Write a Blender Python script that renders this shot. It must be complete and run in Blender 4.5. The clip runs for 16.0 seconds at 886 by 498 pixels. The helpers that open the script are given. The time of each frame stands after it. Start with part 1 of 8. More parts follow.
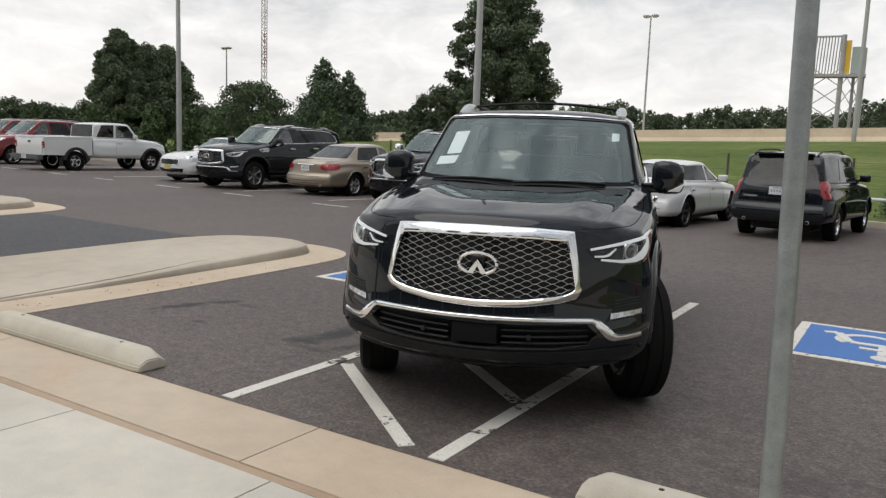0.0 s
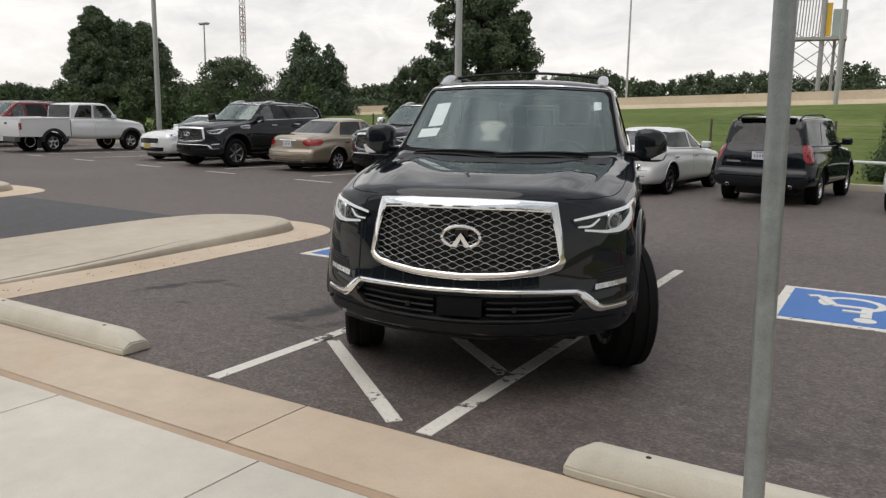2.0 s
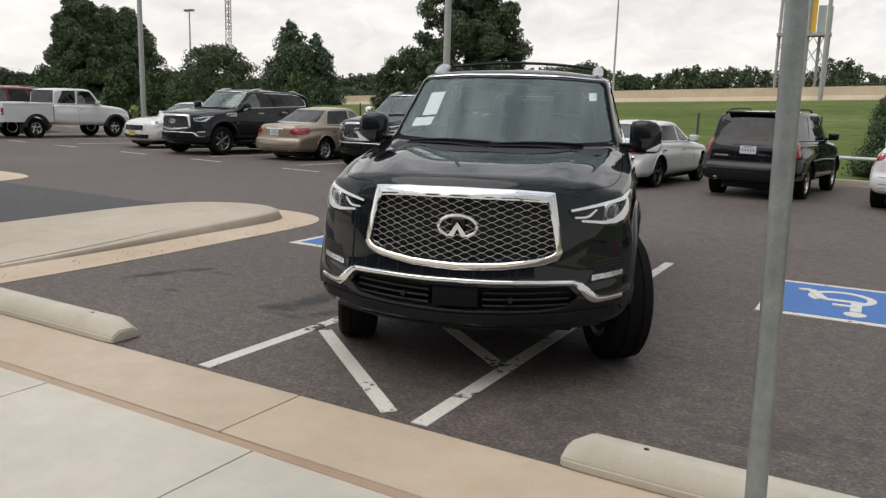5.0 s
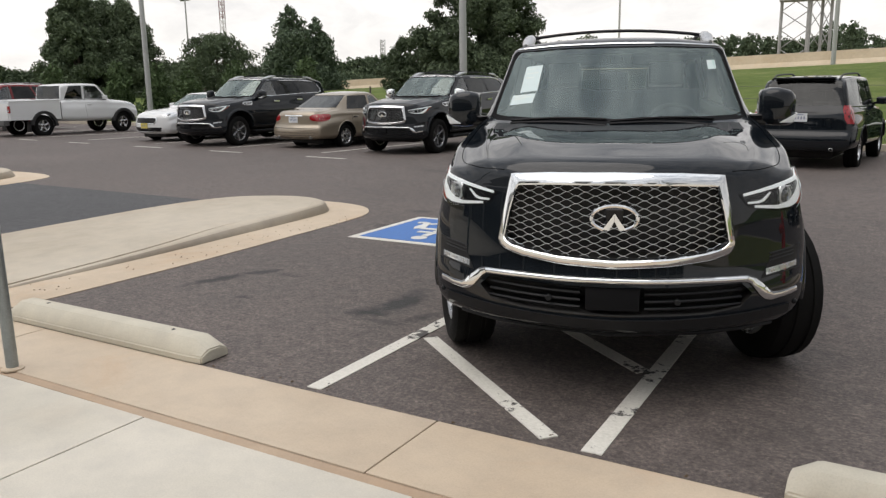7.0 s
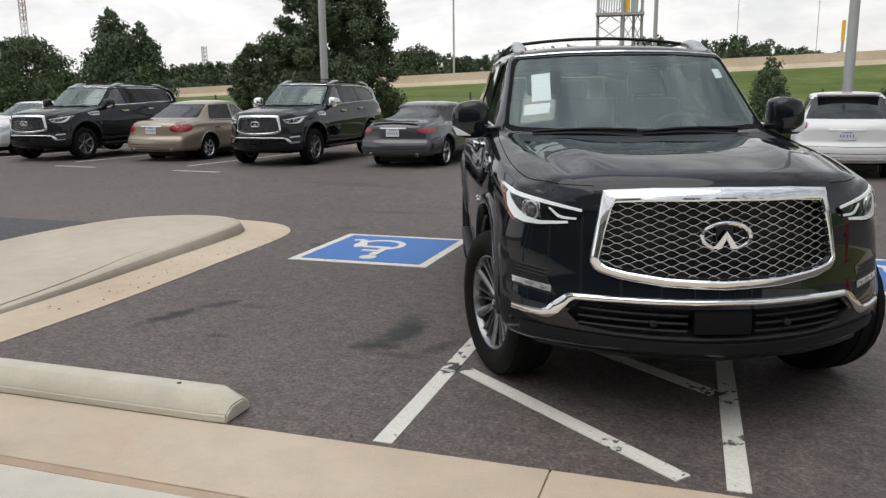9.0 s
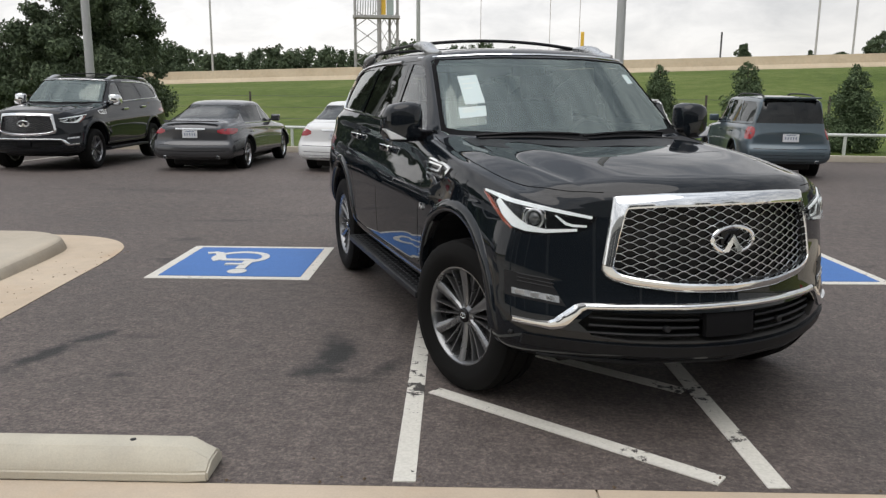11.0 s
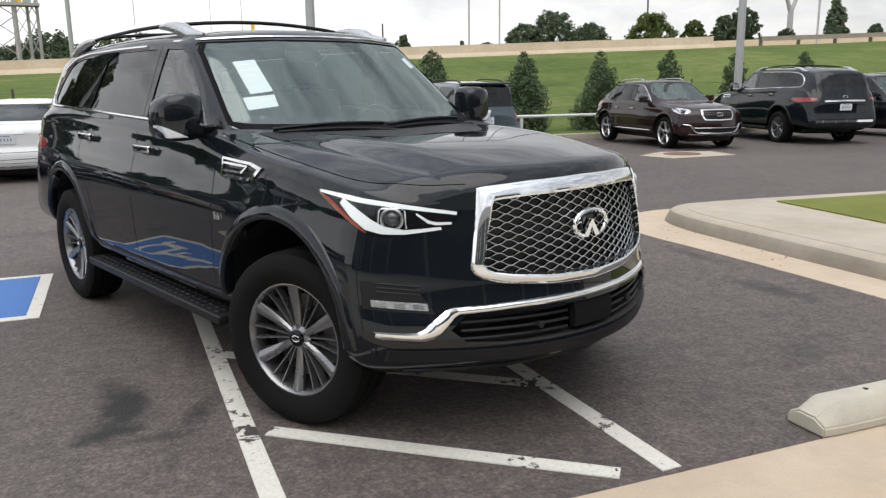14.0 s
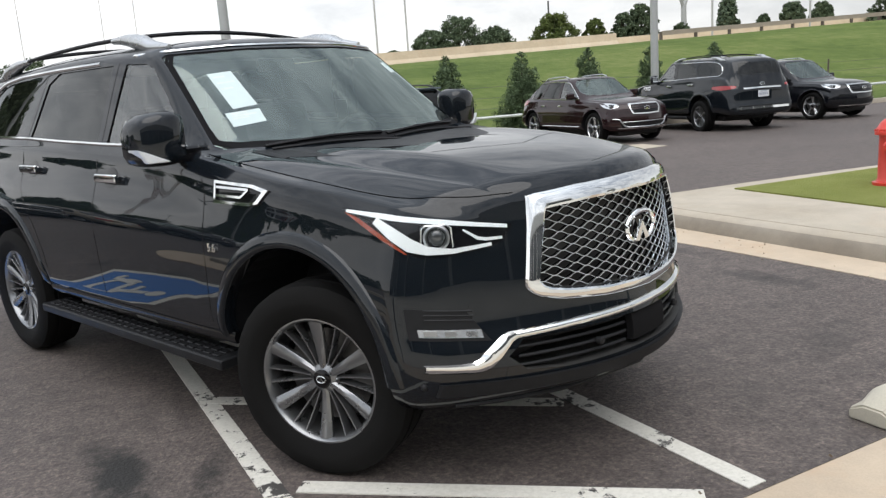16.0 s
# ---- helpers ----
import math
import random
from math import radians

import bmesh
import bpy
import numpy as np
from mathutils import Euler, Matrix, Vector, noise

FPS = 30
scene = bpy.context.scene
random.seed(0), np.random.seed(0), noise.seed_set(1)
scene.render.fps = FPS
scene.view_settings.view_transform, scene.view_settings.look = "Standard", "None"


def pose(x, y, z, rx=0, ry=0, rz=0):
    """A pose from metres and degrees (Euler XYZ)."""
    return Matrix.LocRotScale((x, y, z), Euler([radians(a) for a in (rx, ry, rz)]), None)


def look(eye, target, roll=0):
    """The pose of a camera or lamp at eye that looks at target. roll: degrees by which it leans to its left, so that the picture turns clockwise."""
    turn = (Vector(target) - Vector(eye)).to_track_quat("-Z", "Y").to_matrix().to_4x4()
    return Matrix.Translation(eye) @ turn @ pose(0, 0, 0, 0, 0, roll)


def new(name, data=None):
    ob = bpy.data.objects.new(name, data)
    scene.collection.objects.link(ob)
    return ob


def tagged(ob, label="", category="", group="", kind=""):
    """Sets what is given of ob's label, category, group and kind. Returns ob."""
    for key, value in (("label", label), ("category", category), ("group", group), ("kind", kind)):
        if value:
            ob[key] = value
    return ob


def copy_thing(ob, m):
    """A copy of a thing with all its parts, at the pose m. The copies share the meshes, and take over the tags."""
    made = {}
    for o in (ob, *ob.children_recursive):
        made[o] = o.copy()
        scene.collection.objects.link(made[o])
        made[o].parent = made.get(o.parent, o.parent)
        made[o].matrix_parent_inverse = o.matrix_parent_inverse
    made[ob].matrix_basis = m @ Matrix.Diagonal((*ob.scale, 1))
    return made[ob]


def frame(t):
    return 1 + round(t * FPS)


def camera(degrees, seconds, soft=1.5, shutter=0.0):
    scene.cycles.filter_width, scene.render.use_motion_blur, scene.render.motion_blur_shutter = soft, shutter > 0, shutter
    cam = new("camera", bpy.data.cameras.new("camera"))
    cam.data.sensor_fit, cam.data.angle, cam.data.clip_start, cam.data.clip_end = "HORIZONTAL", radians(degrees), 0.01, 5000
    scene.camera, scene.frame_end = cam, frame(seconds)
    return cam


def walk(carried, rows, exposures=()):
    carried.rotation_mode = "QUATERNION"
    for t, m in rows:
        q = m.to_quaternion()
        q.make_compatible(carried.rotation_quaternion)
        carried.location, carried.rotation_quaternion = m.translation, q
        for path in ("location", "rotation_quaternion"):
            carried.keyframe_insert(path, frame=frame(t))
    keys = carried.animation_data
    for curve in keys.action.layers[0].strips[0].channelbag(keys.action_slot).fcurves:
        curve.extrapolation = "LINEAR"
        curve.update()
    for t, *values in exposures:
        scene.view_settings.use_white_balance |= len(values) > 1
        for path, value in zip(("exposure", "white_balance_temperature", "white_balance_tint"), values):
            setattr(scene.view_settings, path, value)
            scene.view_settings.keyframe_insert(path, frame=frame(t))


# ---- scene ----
cam = camera(58.3, 16.0, 1.35)
PATH = [
    (0, (0.296, 0.381, 1.609), (-0.935, 1.933, 1.334), 2.1),
    (0.5, (0.347, 0.338, 1.623), (-0.891, 1.885, 1.347), 1.8),
    (1, (0.331, 0.367, 1.617), (-0.901, 1.917, 1.331), 1.8),
    (1.5, (0.313, 0.379, 1.613), (-0.897, 1.946, 1.333), 1.8),
    (2, (0.289, 0.417, 1.613), (-0.907, 1.983, 1.271), 0.8),
    (2.5, (0.312, 0.38, 1.623), (-0.879, 1.955, 1.306), 1.1),
    (3, (0.294, 0.419, 1.618), (-0.874, 2.001, 1.254), 1.2),
    (5.3, (0.18, 0.408, 1.591), (-0.984, 1.994, 1.228), 1.6),
    (5.5, (0.109, 0.416, 1.588), (-1.07, 1.984, 1.199), 1.3),
    (6, (-0.137, 0.535, 1.566), (-1.424, 2.0, 1.123), -2.4),
    (6.5, (-0.381, 0.557, 1.534), (-1.686, 2.01, 1.105), 2.2),
    (7, (-0.713, 0.473, 1.566), (-1.875, 2.049, 1.157), -0.8),
    (7.5, (-0.956, 0.446, 1.564), (-2.167, 1.985, 1.159), -0.3),
    (8, (-1.302, 0.474, 1.578), (-2.466, 2.038, 1.133), -0.8),
    (8.5, (-1.555, 0.417, 1.549), (-2.43, 2.192, 1.262), 2.0),
    (8.7, (-1.721, 0.32, 1.559), (-2.58, 2.085, 1.176), 0.1),
    (10.8, (-3.022, 0.181, 1.621), (-3.237, 2.131, 1.231), 0.8),
    (11, (-3.118, 0.264, 1.583), (-3.34, 2.212, 1.19), 0.5),
    (11.5, (-3.341, 0.481, 1.598), (-3.401, 2.446, 1.228), -1.6),
    (12, (-3.593, 0.508, 1.569), (-3.187, 2.428, 1.185), -1.8),
    (12.5, (-3.731, 0.606, 1.595), (-3.054, 2.452, 1.231), -0.3),
    (13, (-3.751, 0.636, 1.594), (-3.058, 2.479, 1.243), -0.7),
    (13.5, (-3.757, 0.726, 1.562), (-3.088, 2.572, 1.18), -0.9),
    (14, (-3.799, 0.808, 1.551), (-3.246, 2.685, 1.136), -0.8),
    (14.5, (-4.031, 0.886, 1.543), (-3.291, 2.713, 1.201), 1.0),
    (15, (-4.175, 0.956, 1.551), (-3.44, 2.784, 1.207), 1.9),
    (15.5, (-4.191, 1.146, 1.531), (-3.469, 2.971, 1.146), -1.4),
    (16, (-4.14, 1.304, 1.539), (-3.395, 3.115, 1.135), -4.0),
]
walk(cam, [(t, look(eye, target, roll)) for t, eye, target, roll in PATH], [(0.0, 0.02, 6750, 12), (2.5, 0.02, 6850, 13), (5.5, 0.02, 6850, 13), (6.0, 0.26, 6850, 13), (6.5, 0.38, 6850, 13), (7.0, 0.17, 6850, 13), (8.0, 0.26, 6800, 13), (8.5, 0.11, 6650, 12), (11.0, 0.15, 6700, 12), (12.0, 0.18, 6800, 12), (12.5, 0.38, 6600, 12), (14.0, 0.45, 6600, 12), (16.0, 0.51, 6500, 11)])

# ---- sky and light: bright high overcast, soft sun through cloud ----
world = bpy.data.worlds.new("overcast")
scene.world = world
world.use_nodes = True
WN, WL = world.node_tree.nodes, world.node_tree.links
WN.clear()
w_out = WN.new("ShaderNodeOutputWorld")
w_bg = WN.new("ShaderNodeBackground")
w_sky = WN.new("ShaderNodeTexSky")
w_sky.sky_type = "NISHITA"
w_sky.sun_disc = False
w_sky.sun_elevation = radians(58)
w_sky.sun_rotation = radians(200)
w_tc = WN.new("ShaderNodeTexCoord")
w_map = WN.new("ShaderNodeMapping")
w_map.inputs["Scale"].default_value = (1.0, 1.0, 2.2)
w_n1 = WN.new("ShaderNodeTexNoise")
w_n1.inputs["Scale"].default_value = 3.6
w_n1.inputs["Detail"].default_value = 7
w_n1.inputs["Roughness"].default_value = 0.55
w_ramp = WN.new("ShaderNodeValToRGB")
w_ramp.color_ramp.elements[0].position = 0.40
w_ramp.color_ramp.elements[0].color = (0.44, 0.475, 0.515, 1)
w_ramp.color_ramp.elements[1].position = 0.60
w_ramp.color_ramp.elements[1].color = (0.965, 0.985, 0.995, 1)
w_sep = WN.new("ShaderNodeSeparateXYZ")
w_up = WN.new("ShaderNodeValToRGB")
for _p, _v in ((0.12, 1.16), (0.34, 1.0)):
    w_up.color_ramp.elements.new(_p).color = (_v, _v, _v, 1)
w_up.color_ramp.elements[0].color = (1.22, 1.22, 1.22, 1)
w_up.color_ramp.elements[-1].color = (1.55, 1.62, 1.72, 1)
w_low = WN.new("ShaderNodeMapRange")
w_low.inputs["From Min"].default_value = 0.04
w_low.inputs["From Max"].default_value = 0.42
w_low.inputs["To Min"].default_value = 0.34
w_low.inputs["To Max"].default_value = 1.0
w_even = WN.new("ShaderNodeMix")
w_even.data_type = "RGBA"
w_even.inputs["A"].default_value = (0.87, 0.87, 0.86, 1)
w_mul = WN.new("ShaderNodeVectorMath")
w_mul.operation = "MULTIPLY"
w_n2 = WN.new("ShaderNodeTexNoise")
w_n2.inputs["Scale"].default_value = 13.0
w_n2.inputs["Detail"].default_value = 6
w_n2.inputs["Roughness"].default_value = 0.6
w_n2.inputs["Distortion"].default_value = 0.4
w_blend = WN.new("ShaderNodeMix")
w_blend.data_type = "FLOAT"
w_blend.inputs["Factor"].default_value = 0.50
# the cloud deck thickens towards the east
w_east = WN.new("ShaderNodeMapRange")
w_east.inputs["From Min"].default_value = -0.2
w_east.inputs["From Max"].default_value = 0.8
w_east.inputs["To Min"].default_value = 1.0
w_east.inputs["To Max"].default_value = 0.60
w_thick = WN.new("ShaderNodeVectorMath")
w_thick.operation = "SCALE"
w_skym = WN.new("ShaderNodeVectorMath")
w_skym.operation = "SCALE"
w_skym.inputs["Scale"].default_value = 0.10
w_mix = WN.new("ShaderNodeMix")
w_mix.data_type = "RGBA"
w_mix.inputs["Factor"].default_value = 0.90
WL.new(w_tc.outputs["Generated"], w_map.inputs["Vector"])
WL.new(w_map.outputs["Vector"], w_n1.inputs["Vector"])
WL.new(w_map.outputs["Vector"], w_n2.inputs["Vector"])
WL.new(w_n1.outputs["Fac"], w_blend.inputs["A"])
WL.new(w_n2.outputs["Fac"], w_blend.inputs["B"])
WL.new(w_blend.outputs["Result"], w_ramp.inputs["Fac"])
WL.new(w_sep.outputs["X"], w_east.inputs["Value"])
WL.new(w_east.outputs["Result"], w_thick.inputs["Scale"])
WL.new(w_tc.outputs["Generated"], w_sep.inputs["Vector"])
WL.new(w_sep.outputs["Z"], w_up.inputs["Fac"])
WL.new(w_sep.outputs["Z"], w_low.inputs["Value"])
WL.new(w_low.outputs["Result"], w_even.inputs["Factor"])
WL.new(w_ramp.outputs["Color"], w_even.inputs["B"])
WL.new(w_even.outputs["Result"], w_mul.inputs[0])
WL.new(w_up.outputs["Color"], w_mul.inputs[1])
WL.new(w_sky.outputs["Color"], w_skym.inputs[0])
WL.new(w_skym.outputs["Vector"], w_mix.inputs["A"])
WL.new(w_mul.outputs["Vector"], w_thick.inputs[0])
WL.new(w_thick.outputs["Vector"], w_mix.inputs["B"])
WL.new(w_mix.outputs["Result"], w_bg.inputs["Color"])
w_bg.inputs["Strength"].default_value = 0.98
WL.new(w_bg.outputs["Background"], w_out.inputs["Surface"])

sun_data = bpy.data.lights.new("sun", "SUN")
sun_data.energy = 1.25
sun_data.angle = radians(65)
sun_data.color = (1.0, 0.96, 0.9)
sun = new("sun", sun_data)
sun.matrix_world = look((-4, -10, 26), (0, 0, 0))

# ---- materials ----


def ramp_node(nt, fac, stops):
    node = nt.nodes.new("ShaderNodeValToRGB")
    els = node.color_ramp.elements
    while len(els) < len(stops):
        els.new(0.5)
    for e, (p, c) in zip(els, stops):
        e.position, e.color = p, (*c, 1)
    nt.links.new(fac, node.inputs["Fac"])
    return node.outputs["Color"]


def noise_node(nt, scale, detail=4, rough=0.55, coord="Object", stretch=None, distort=0.0):
    if coord == "World":
        vec = nt.nodes.new("ShaderNodeNewGeometry").outputs["Position"]
    else:
        vec = nt.nodes.new("ShaderNodeTexCoord").outputs[coord]
    if stretch:
        m = nt.nodes.new("ShaderNodeMapping")
        m.inputs["Scale"].default_value = stretch
        nt.links.new(vec, m.inputs["Vector"])
        vec = m.outputs["Vector"]
    n = nt.nodes.new("ShaderNodeTexNoise")
    n.inputs["Scale"].default_value = scale
    n.inputs["Detail"].default_value = detail
    n.inputs["Roughness"].default_value = rough
    n.inputs["Distortion"].default_value = distort
    nt.links.new(vec, n.inputs["Vector"])
    return n.outputs["Fac"]


def mix_rgb(nt, fac, a, b, mode="MIX"):
    m = nt.nodes.new("ShaderNodeMix")
    m.data_type, m.blend_type = "RGBA", mode
    for key, v in (("Factor", fac), ("A", a), ("B", b)):
        if isinstance(v, (int, float)):
            m.inputs[key].default_value = v
        elif isinstance(v, tuple):
            m.inputs[key].default_value = (*v, 1)
        else:
            nt.links.new(v, m.inputs[key])
    return m.outputs["Result"]


def math_node(nt, op, a, b=0.0, clamp=False):
    m = nt.nodes.new("ShaderNodeMath")
    m.operation, m.use_clamp = op, clamp
    for k, v in enumerate((a, b)):
        if isinstance(v, (int, float)):
            m.inputs[k].default_value = v
        else:
            nt.links.new(v, m.inputs[k])
    return m.outputs["Value"]


def bare(name):
    m = bpy.data.materials.new(name)
    m.use_nodes = True
    nt = m.node_tree
    return m, nt, nt.nodes["Principled BSDF"]


def bump(nt, bsdf, height, strength=0.3, dist=0.01):
    b = nt.nodes.new("ShaderNodeBump")
    b.inputs["Strength"].default_value = strength
    b.inputs["Distance"].default_value = dist
    nt.links.new(height, b.inputs["Height"])
    nt.links.new(b.outputs["Normal"], bsdf.inputs["Normal"])


def plain(name, color, rough=0.5, metal=0.0, coat=0.0, vary=0.12, scale=8.0, bumps=0.0, spec=0.5, coord="Object"):
    """A surface with a little wear: colour and gloss vary at two scales."""
    m, nt, b = bare(name)
    dark = tuple(c * (1 - vary) for c in color)
    light = tuple(min(1, c * (1 + vary)) for c in color)
    big = noise_node(nt, scale, 5, 0.6, coord)
    fine = noise_node(nt, scale * 14, 3, 0.6, coord)
    f = math_node(nt, "ADD", math_node(nt, "MULTIPLY", big, 0.65), math_node(nt, "MULTIPLY", fine, 0.35))
    nt.links.new(ramp_node(nt, f, [(0.32, dark), (0.68, light)]), b.inputs["Base Color"])
    r = math_node(nt, "ADD", rough * 0.85, math_node(nt, "MULTIPLY", big, rough * 0.3))
    nt.links.new(r, b.inputs["Roughness"])
    b.inputs["Metallic"].default_value = metal
    b.inputs["Specular IOR Level"].default_value = spec
    b.inputs["Coat Weight"].default_value = coat
    b.inputs["Coat Roughness"].default_value = 0.03
    if bumps:
        bump(nt, b, fine, bumps, 0.004)
    return m


def paint(name, color, flake=0.0, rough=0.22, ior=1.5):
    """Car paint: base coat under a clear coat, with faint orange peel and road dust."""
    m, nt, b = bare(name)
    dust = noise_node(nt, 1.6, 5, 0.6)
    peel = noise_node(nt, 160.0, 2, 0.5)
    col = mix_rgb(nt, math_node(nt, "MULTIPLY", dust, 0.008), color, (0.30, 0.28, 0.25))
    nt.links.new(col, b.inputs["Base Color"])
    b.inputs["Roughness"].default_value = rough
    b.inputs["Metallic"].default_value = flake
    b.inputs["Specular IOR Level"].default_value = 0.0
    b.inputs["Coat Weight"].default_value = 1.0
    b.inputs["Coat IOR"].default_value = ior
    nt.links.new(math_node(nt, "MULTIPLY", dust, 0.035), b.inputs["Coat Roughness"])
    bump(nt, b, peel, 0.012, 0.0006)
    return m


def glass(name, tint, reflect_ior=1.5, dust=0.06, sheen=(0.95, 0.97, 0.97)):
    """Car glass: tinted see-through pane with a Fresnel reflection and a light film of dust."""
    m, nt, b = bare(name)
    nt.nodes.remove(b)
    out = nt.nodes["Material Output"]
    tr = nt.nodes.new("ShaderNodeBsdfTransparent")
    tr.inputs["Color"].default_value = (*tint, 1)
    gl = nt.nodes.new("ShaderNodeBsdfGlossy")
    gl.inputs["Roughness"].default_value = 0.015
    gl.inputs["Color"].default_value = (*sheen, 1)
    di = nt.nodes.new("ShaderNodeBsdfDiffuse")
    di.inputs["Color"].default_value = (0.36, 0.37, 0.36, 1)
    fr = nt.nodes.new("ShaderNodeFresnel")
    fr.inputs["IOR"].default_value = reflect_ior
    m1 = nt.nodes.new("ShaderNodeMixShader")
    m2 = nt.nodes.new("ShaderNodeMixShader")
    film = math_node(nt, "MULTIPLY", noise_node(nt, 3.0, 5, 0.6), dust)
    nt.links.new(film, m1.inputs["Fac"])
    nt.links.new(tr.outputs["BSDF"], m1.inputs[1])
    nt.links.new(di.outputs["BSDF"], m1.inputs[2])
    nt.links.new(fr.outputs["Fac"], m2.inputs["Fac"])
    nt.links.new(m1.outputs["Shader"], m2.inputs[1])
    nt.links.new(gl.outputs["BSDF"], m2.inputs[2])
    nt.links.new(m2.outputs["Shader"], out.inputs["Surface"])
    return m


def asphalt(name, dark, light, stains=()):
    m, nt, b = bare(name)
    big = noise_node(nt, 0.22, 5, 0.6, "World")
    mid = noise_node(nt, 2.3, 5, 0.65, "World")
    grit = noise_node(nt, 42, 5, 0.78, "World")
    vor = nt.nodes.new("ShaderNodeTexVoronoi")
    vor.inputs["Scale"].default_value = 70
    nt.links.new(nt.nodes.new("ShaderNodeNewGeometry").outputs["Position"], vor.inputs["Vector"])
    f = math_node(nt, "ADD", math_node(nt, "MULTIPLY", big, 0.5), math_node(nt, "MULTIPLY", mid, 0.5))
    col = ramp_node(nt, f, [(0.34, dark), (0.66, light)])
    speck = ramp_node(nt, grit, [(0.34, (0.30, 0.29, 0.29)), (0.52, (1, 1, 1)), (0.70, (2.1, 2.0, 1.9))])
    col = mix_rgb(nt, 0.85, col, speck, "MULTIPLY")
    patch = noise_node(nt, 11, 4, 0.7, "World")
    col = mix_rgb(nt, 0.8, col, ramp_node(nt, patch, [(0.32, (0.58, 0.57, 0.57)), (0.68, (1.34, 1.33, 1.31))]), "MULTIPLY")
    stone = ramp_node(nt, vor.outputs["Distance"], [(0.10, (1, 1, 1)), (0.18, (0, 0, 0))])
    pick = math_node(nt, "GREATER_THAN", noise_node(nt, 21, 2, 0.5, "World"), 0.55)
    col = mix_rgb(nt, math_node(nt, "MULTIPLY", math_node(nt, "MULTIPLY", stone, pick), 0.7), col, (0.30, 0.27, 0.24))
    wob = noise_node(nt, 5.5, 7, 0.78, "World")
    pos = nt.nodes.new("ShaderNodeNewGeometry").outputs["Position"]
    for (sx, sy, rx, ry, turn, deep) in stains:
        mp = nt.nodes.new("ShaderNodeMapping")
        mp.vector_type = "TEXTURE"
        mp.inputs["Location"].default_value = (sx, sy, 0)
        mp.inputs["Rotation"].default_value = (0, 0, radians(turn))
        mp.inputs["Scale"].default_value = (rx, ry, 1000)
        nt.links.new(pos, mp.inputs["Vector"])
        ln = nt.nodes.new("ShaderNodeVectorMath")
        ln.operation = "LENGTH"
        nt.links.new(mp.outputs["Vector"], ln.inputs[0])
        d = math_node(nt, "ADD", ln.outputs["Value"], math_node(nt, "MULTIPLY", math_node(nt, "SUBTRACT", wob, 0.5), 2.1))
        mask = math_node(nt, "MULTIPLY", math_node(nt, "SUBTRACT", 1.0, d, True), deep)
        col = mix_rgb(nt, mask, col, (0.018, 0.017, 0.016))
    nt.links.new(col, b.inputs["Base Color"])
    nt.links.new(math_node(nt, "ADD", 0.58, math_node(nt, "MULTIPLY", mid, 0.25)), b.inputs["Roughness"])
    h = math_node(nt, "ADD", grit, math_node(nt, "MULTIPLY", vor.outputs["Distance"], 0.8))
    bump(nt, b, h, 0.55, 0.006)
    return m


def concrete(name, base, warm, rough=0.85, stain=0.35):
    m, nt, b = bare(name)
    big = noise_node(nt, 0.55, 6, 0.6, "World", None, 0.3)
    mid = noise_node(nt, 5.0, 5, 0.65, "World")
    fine = noise_node(nt, 120, 3, 0.7, "World")
    col = ramp_node(nt, big, [(0.36, base), (0.62, warm)])
    col = mix_rgb(nt, 0.6, col, ramp_node(nt, mid, [(0.3, (0.86, 0.86, 0.86)), (0.6, (1.04, 1.03, 1.0))]), "MULTIPLY")
    col = mix_rgb(nt, 0.6, col, ramp_node(nt, fine, [(0.3, (0.88, 0.88, 0.88)), (0.6, (1.05, 1.05, 1.05))]), "MULTIPLY")
    rust = noise_node(nt, 0.9, 5, 0.7, "World", (1, 1, 1), 0.8)
    mask = math_node(nt, "MULTIPLY", ramp_node(nt, rust, [(0.55, (0, 0, 0)), (0.78, (1, 1, 1))]), stain)
    col = mix_rgb(nt, mask, col, (0.50, 0.33, 0.20))
    rnd = nt.nodes.new("ShaderNodeObjectInfo").outputs["Random"]
    col = mix_rgb(nt, 1.0, col, ramp_node(nt, rnd, [(0, (0.96, 0.96, 0.96)), (1, (1.03, 1.02, 1.0))]), "MULTIPLY")
    nt.links.new(col, b.inputs["Base Color"])
    b.inputs["Roughness"].default_value = rough
    bump(nt, b, math_node(nt, "ADD", fine, mid), 0.25, 0.004)
    return m


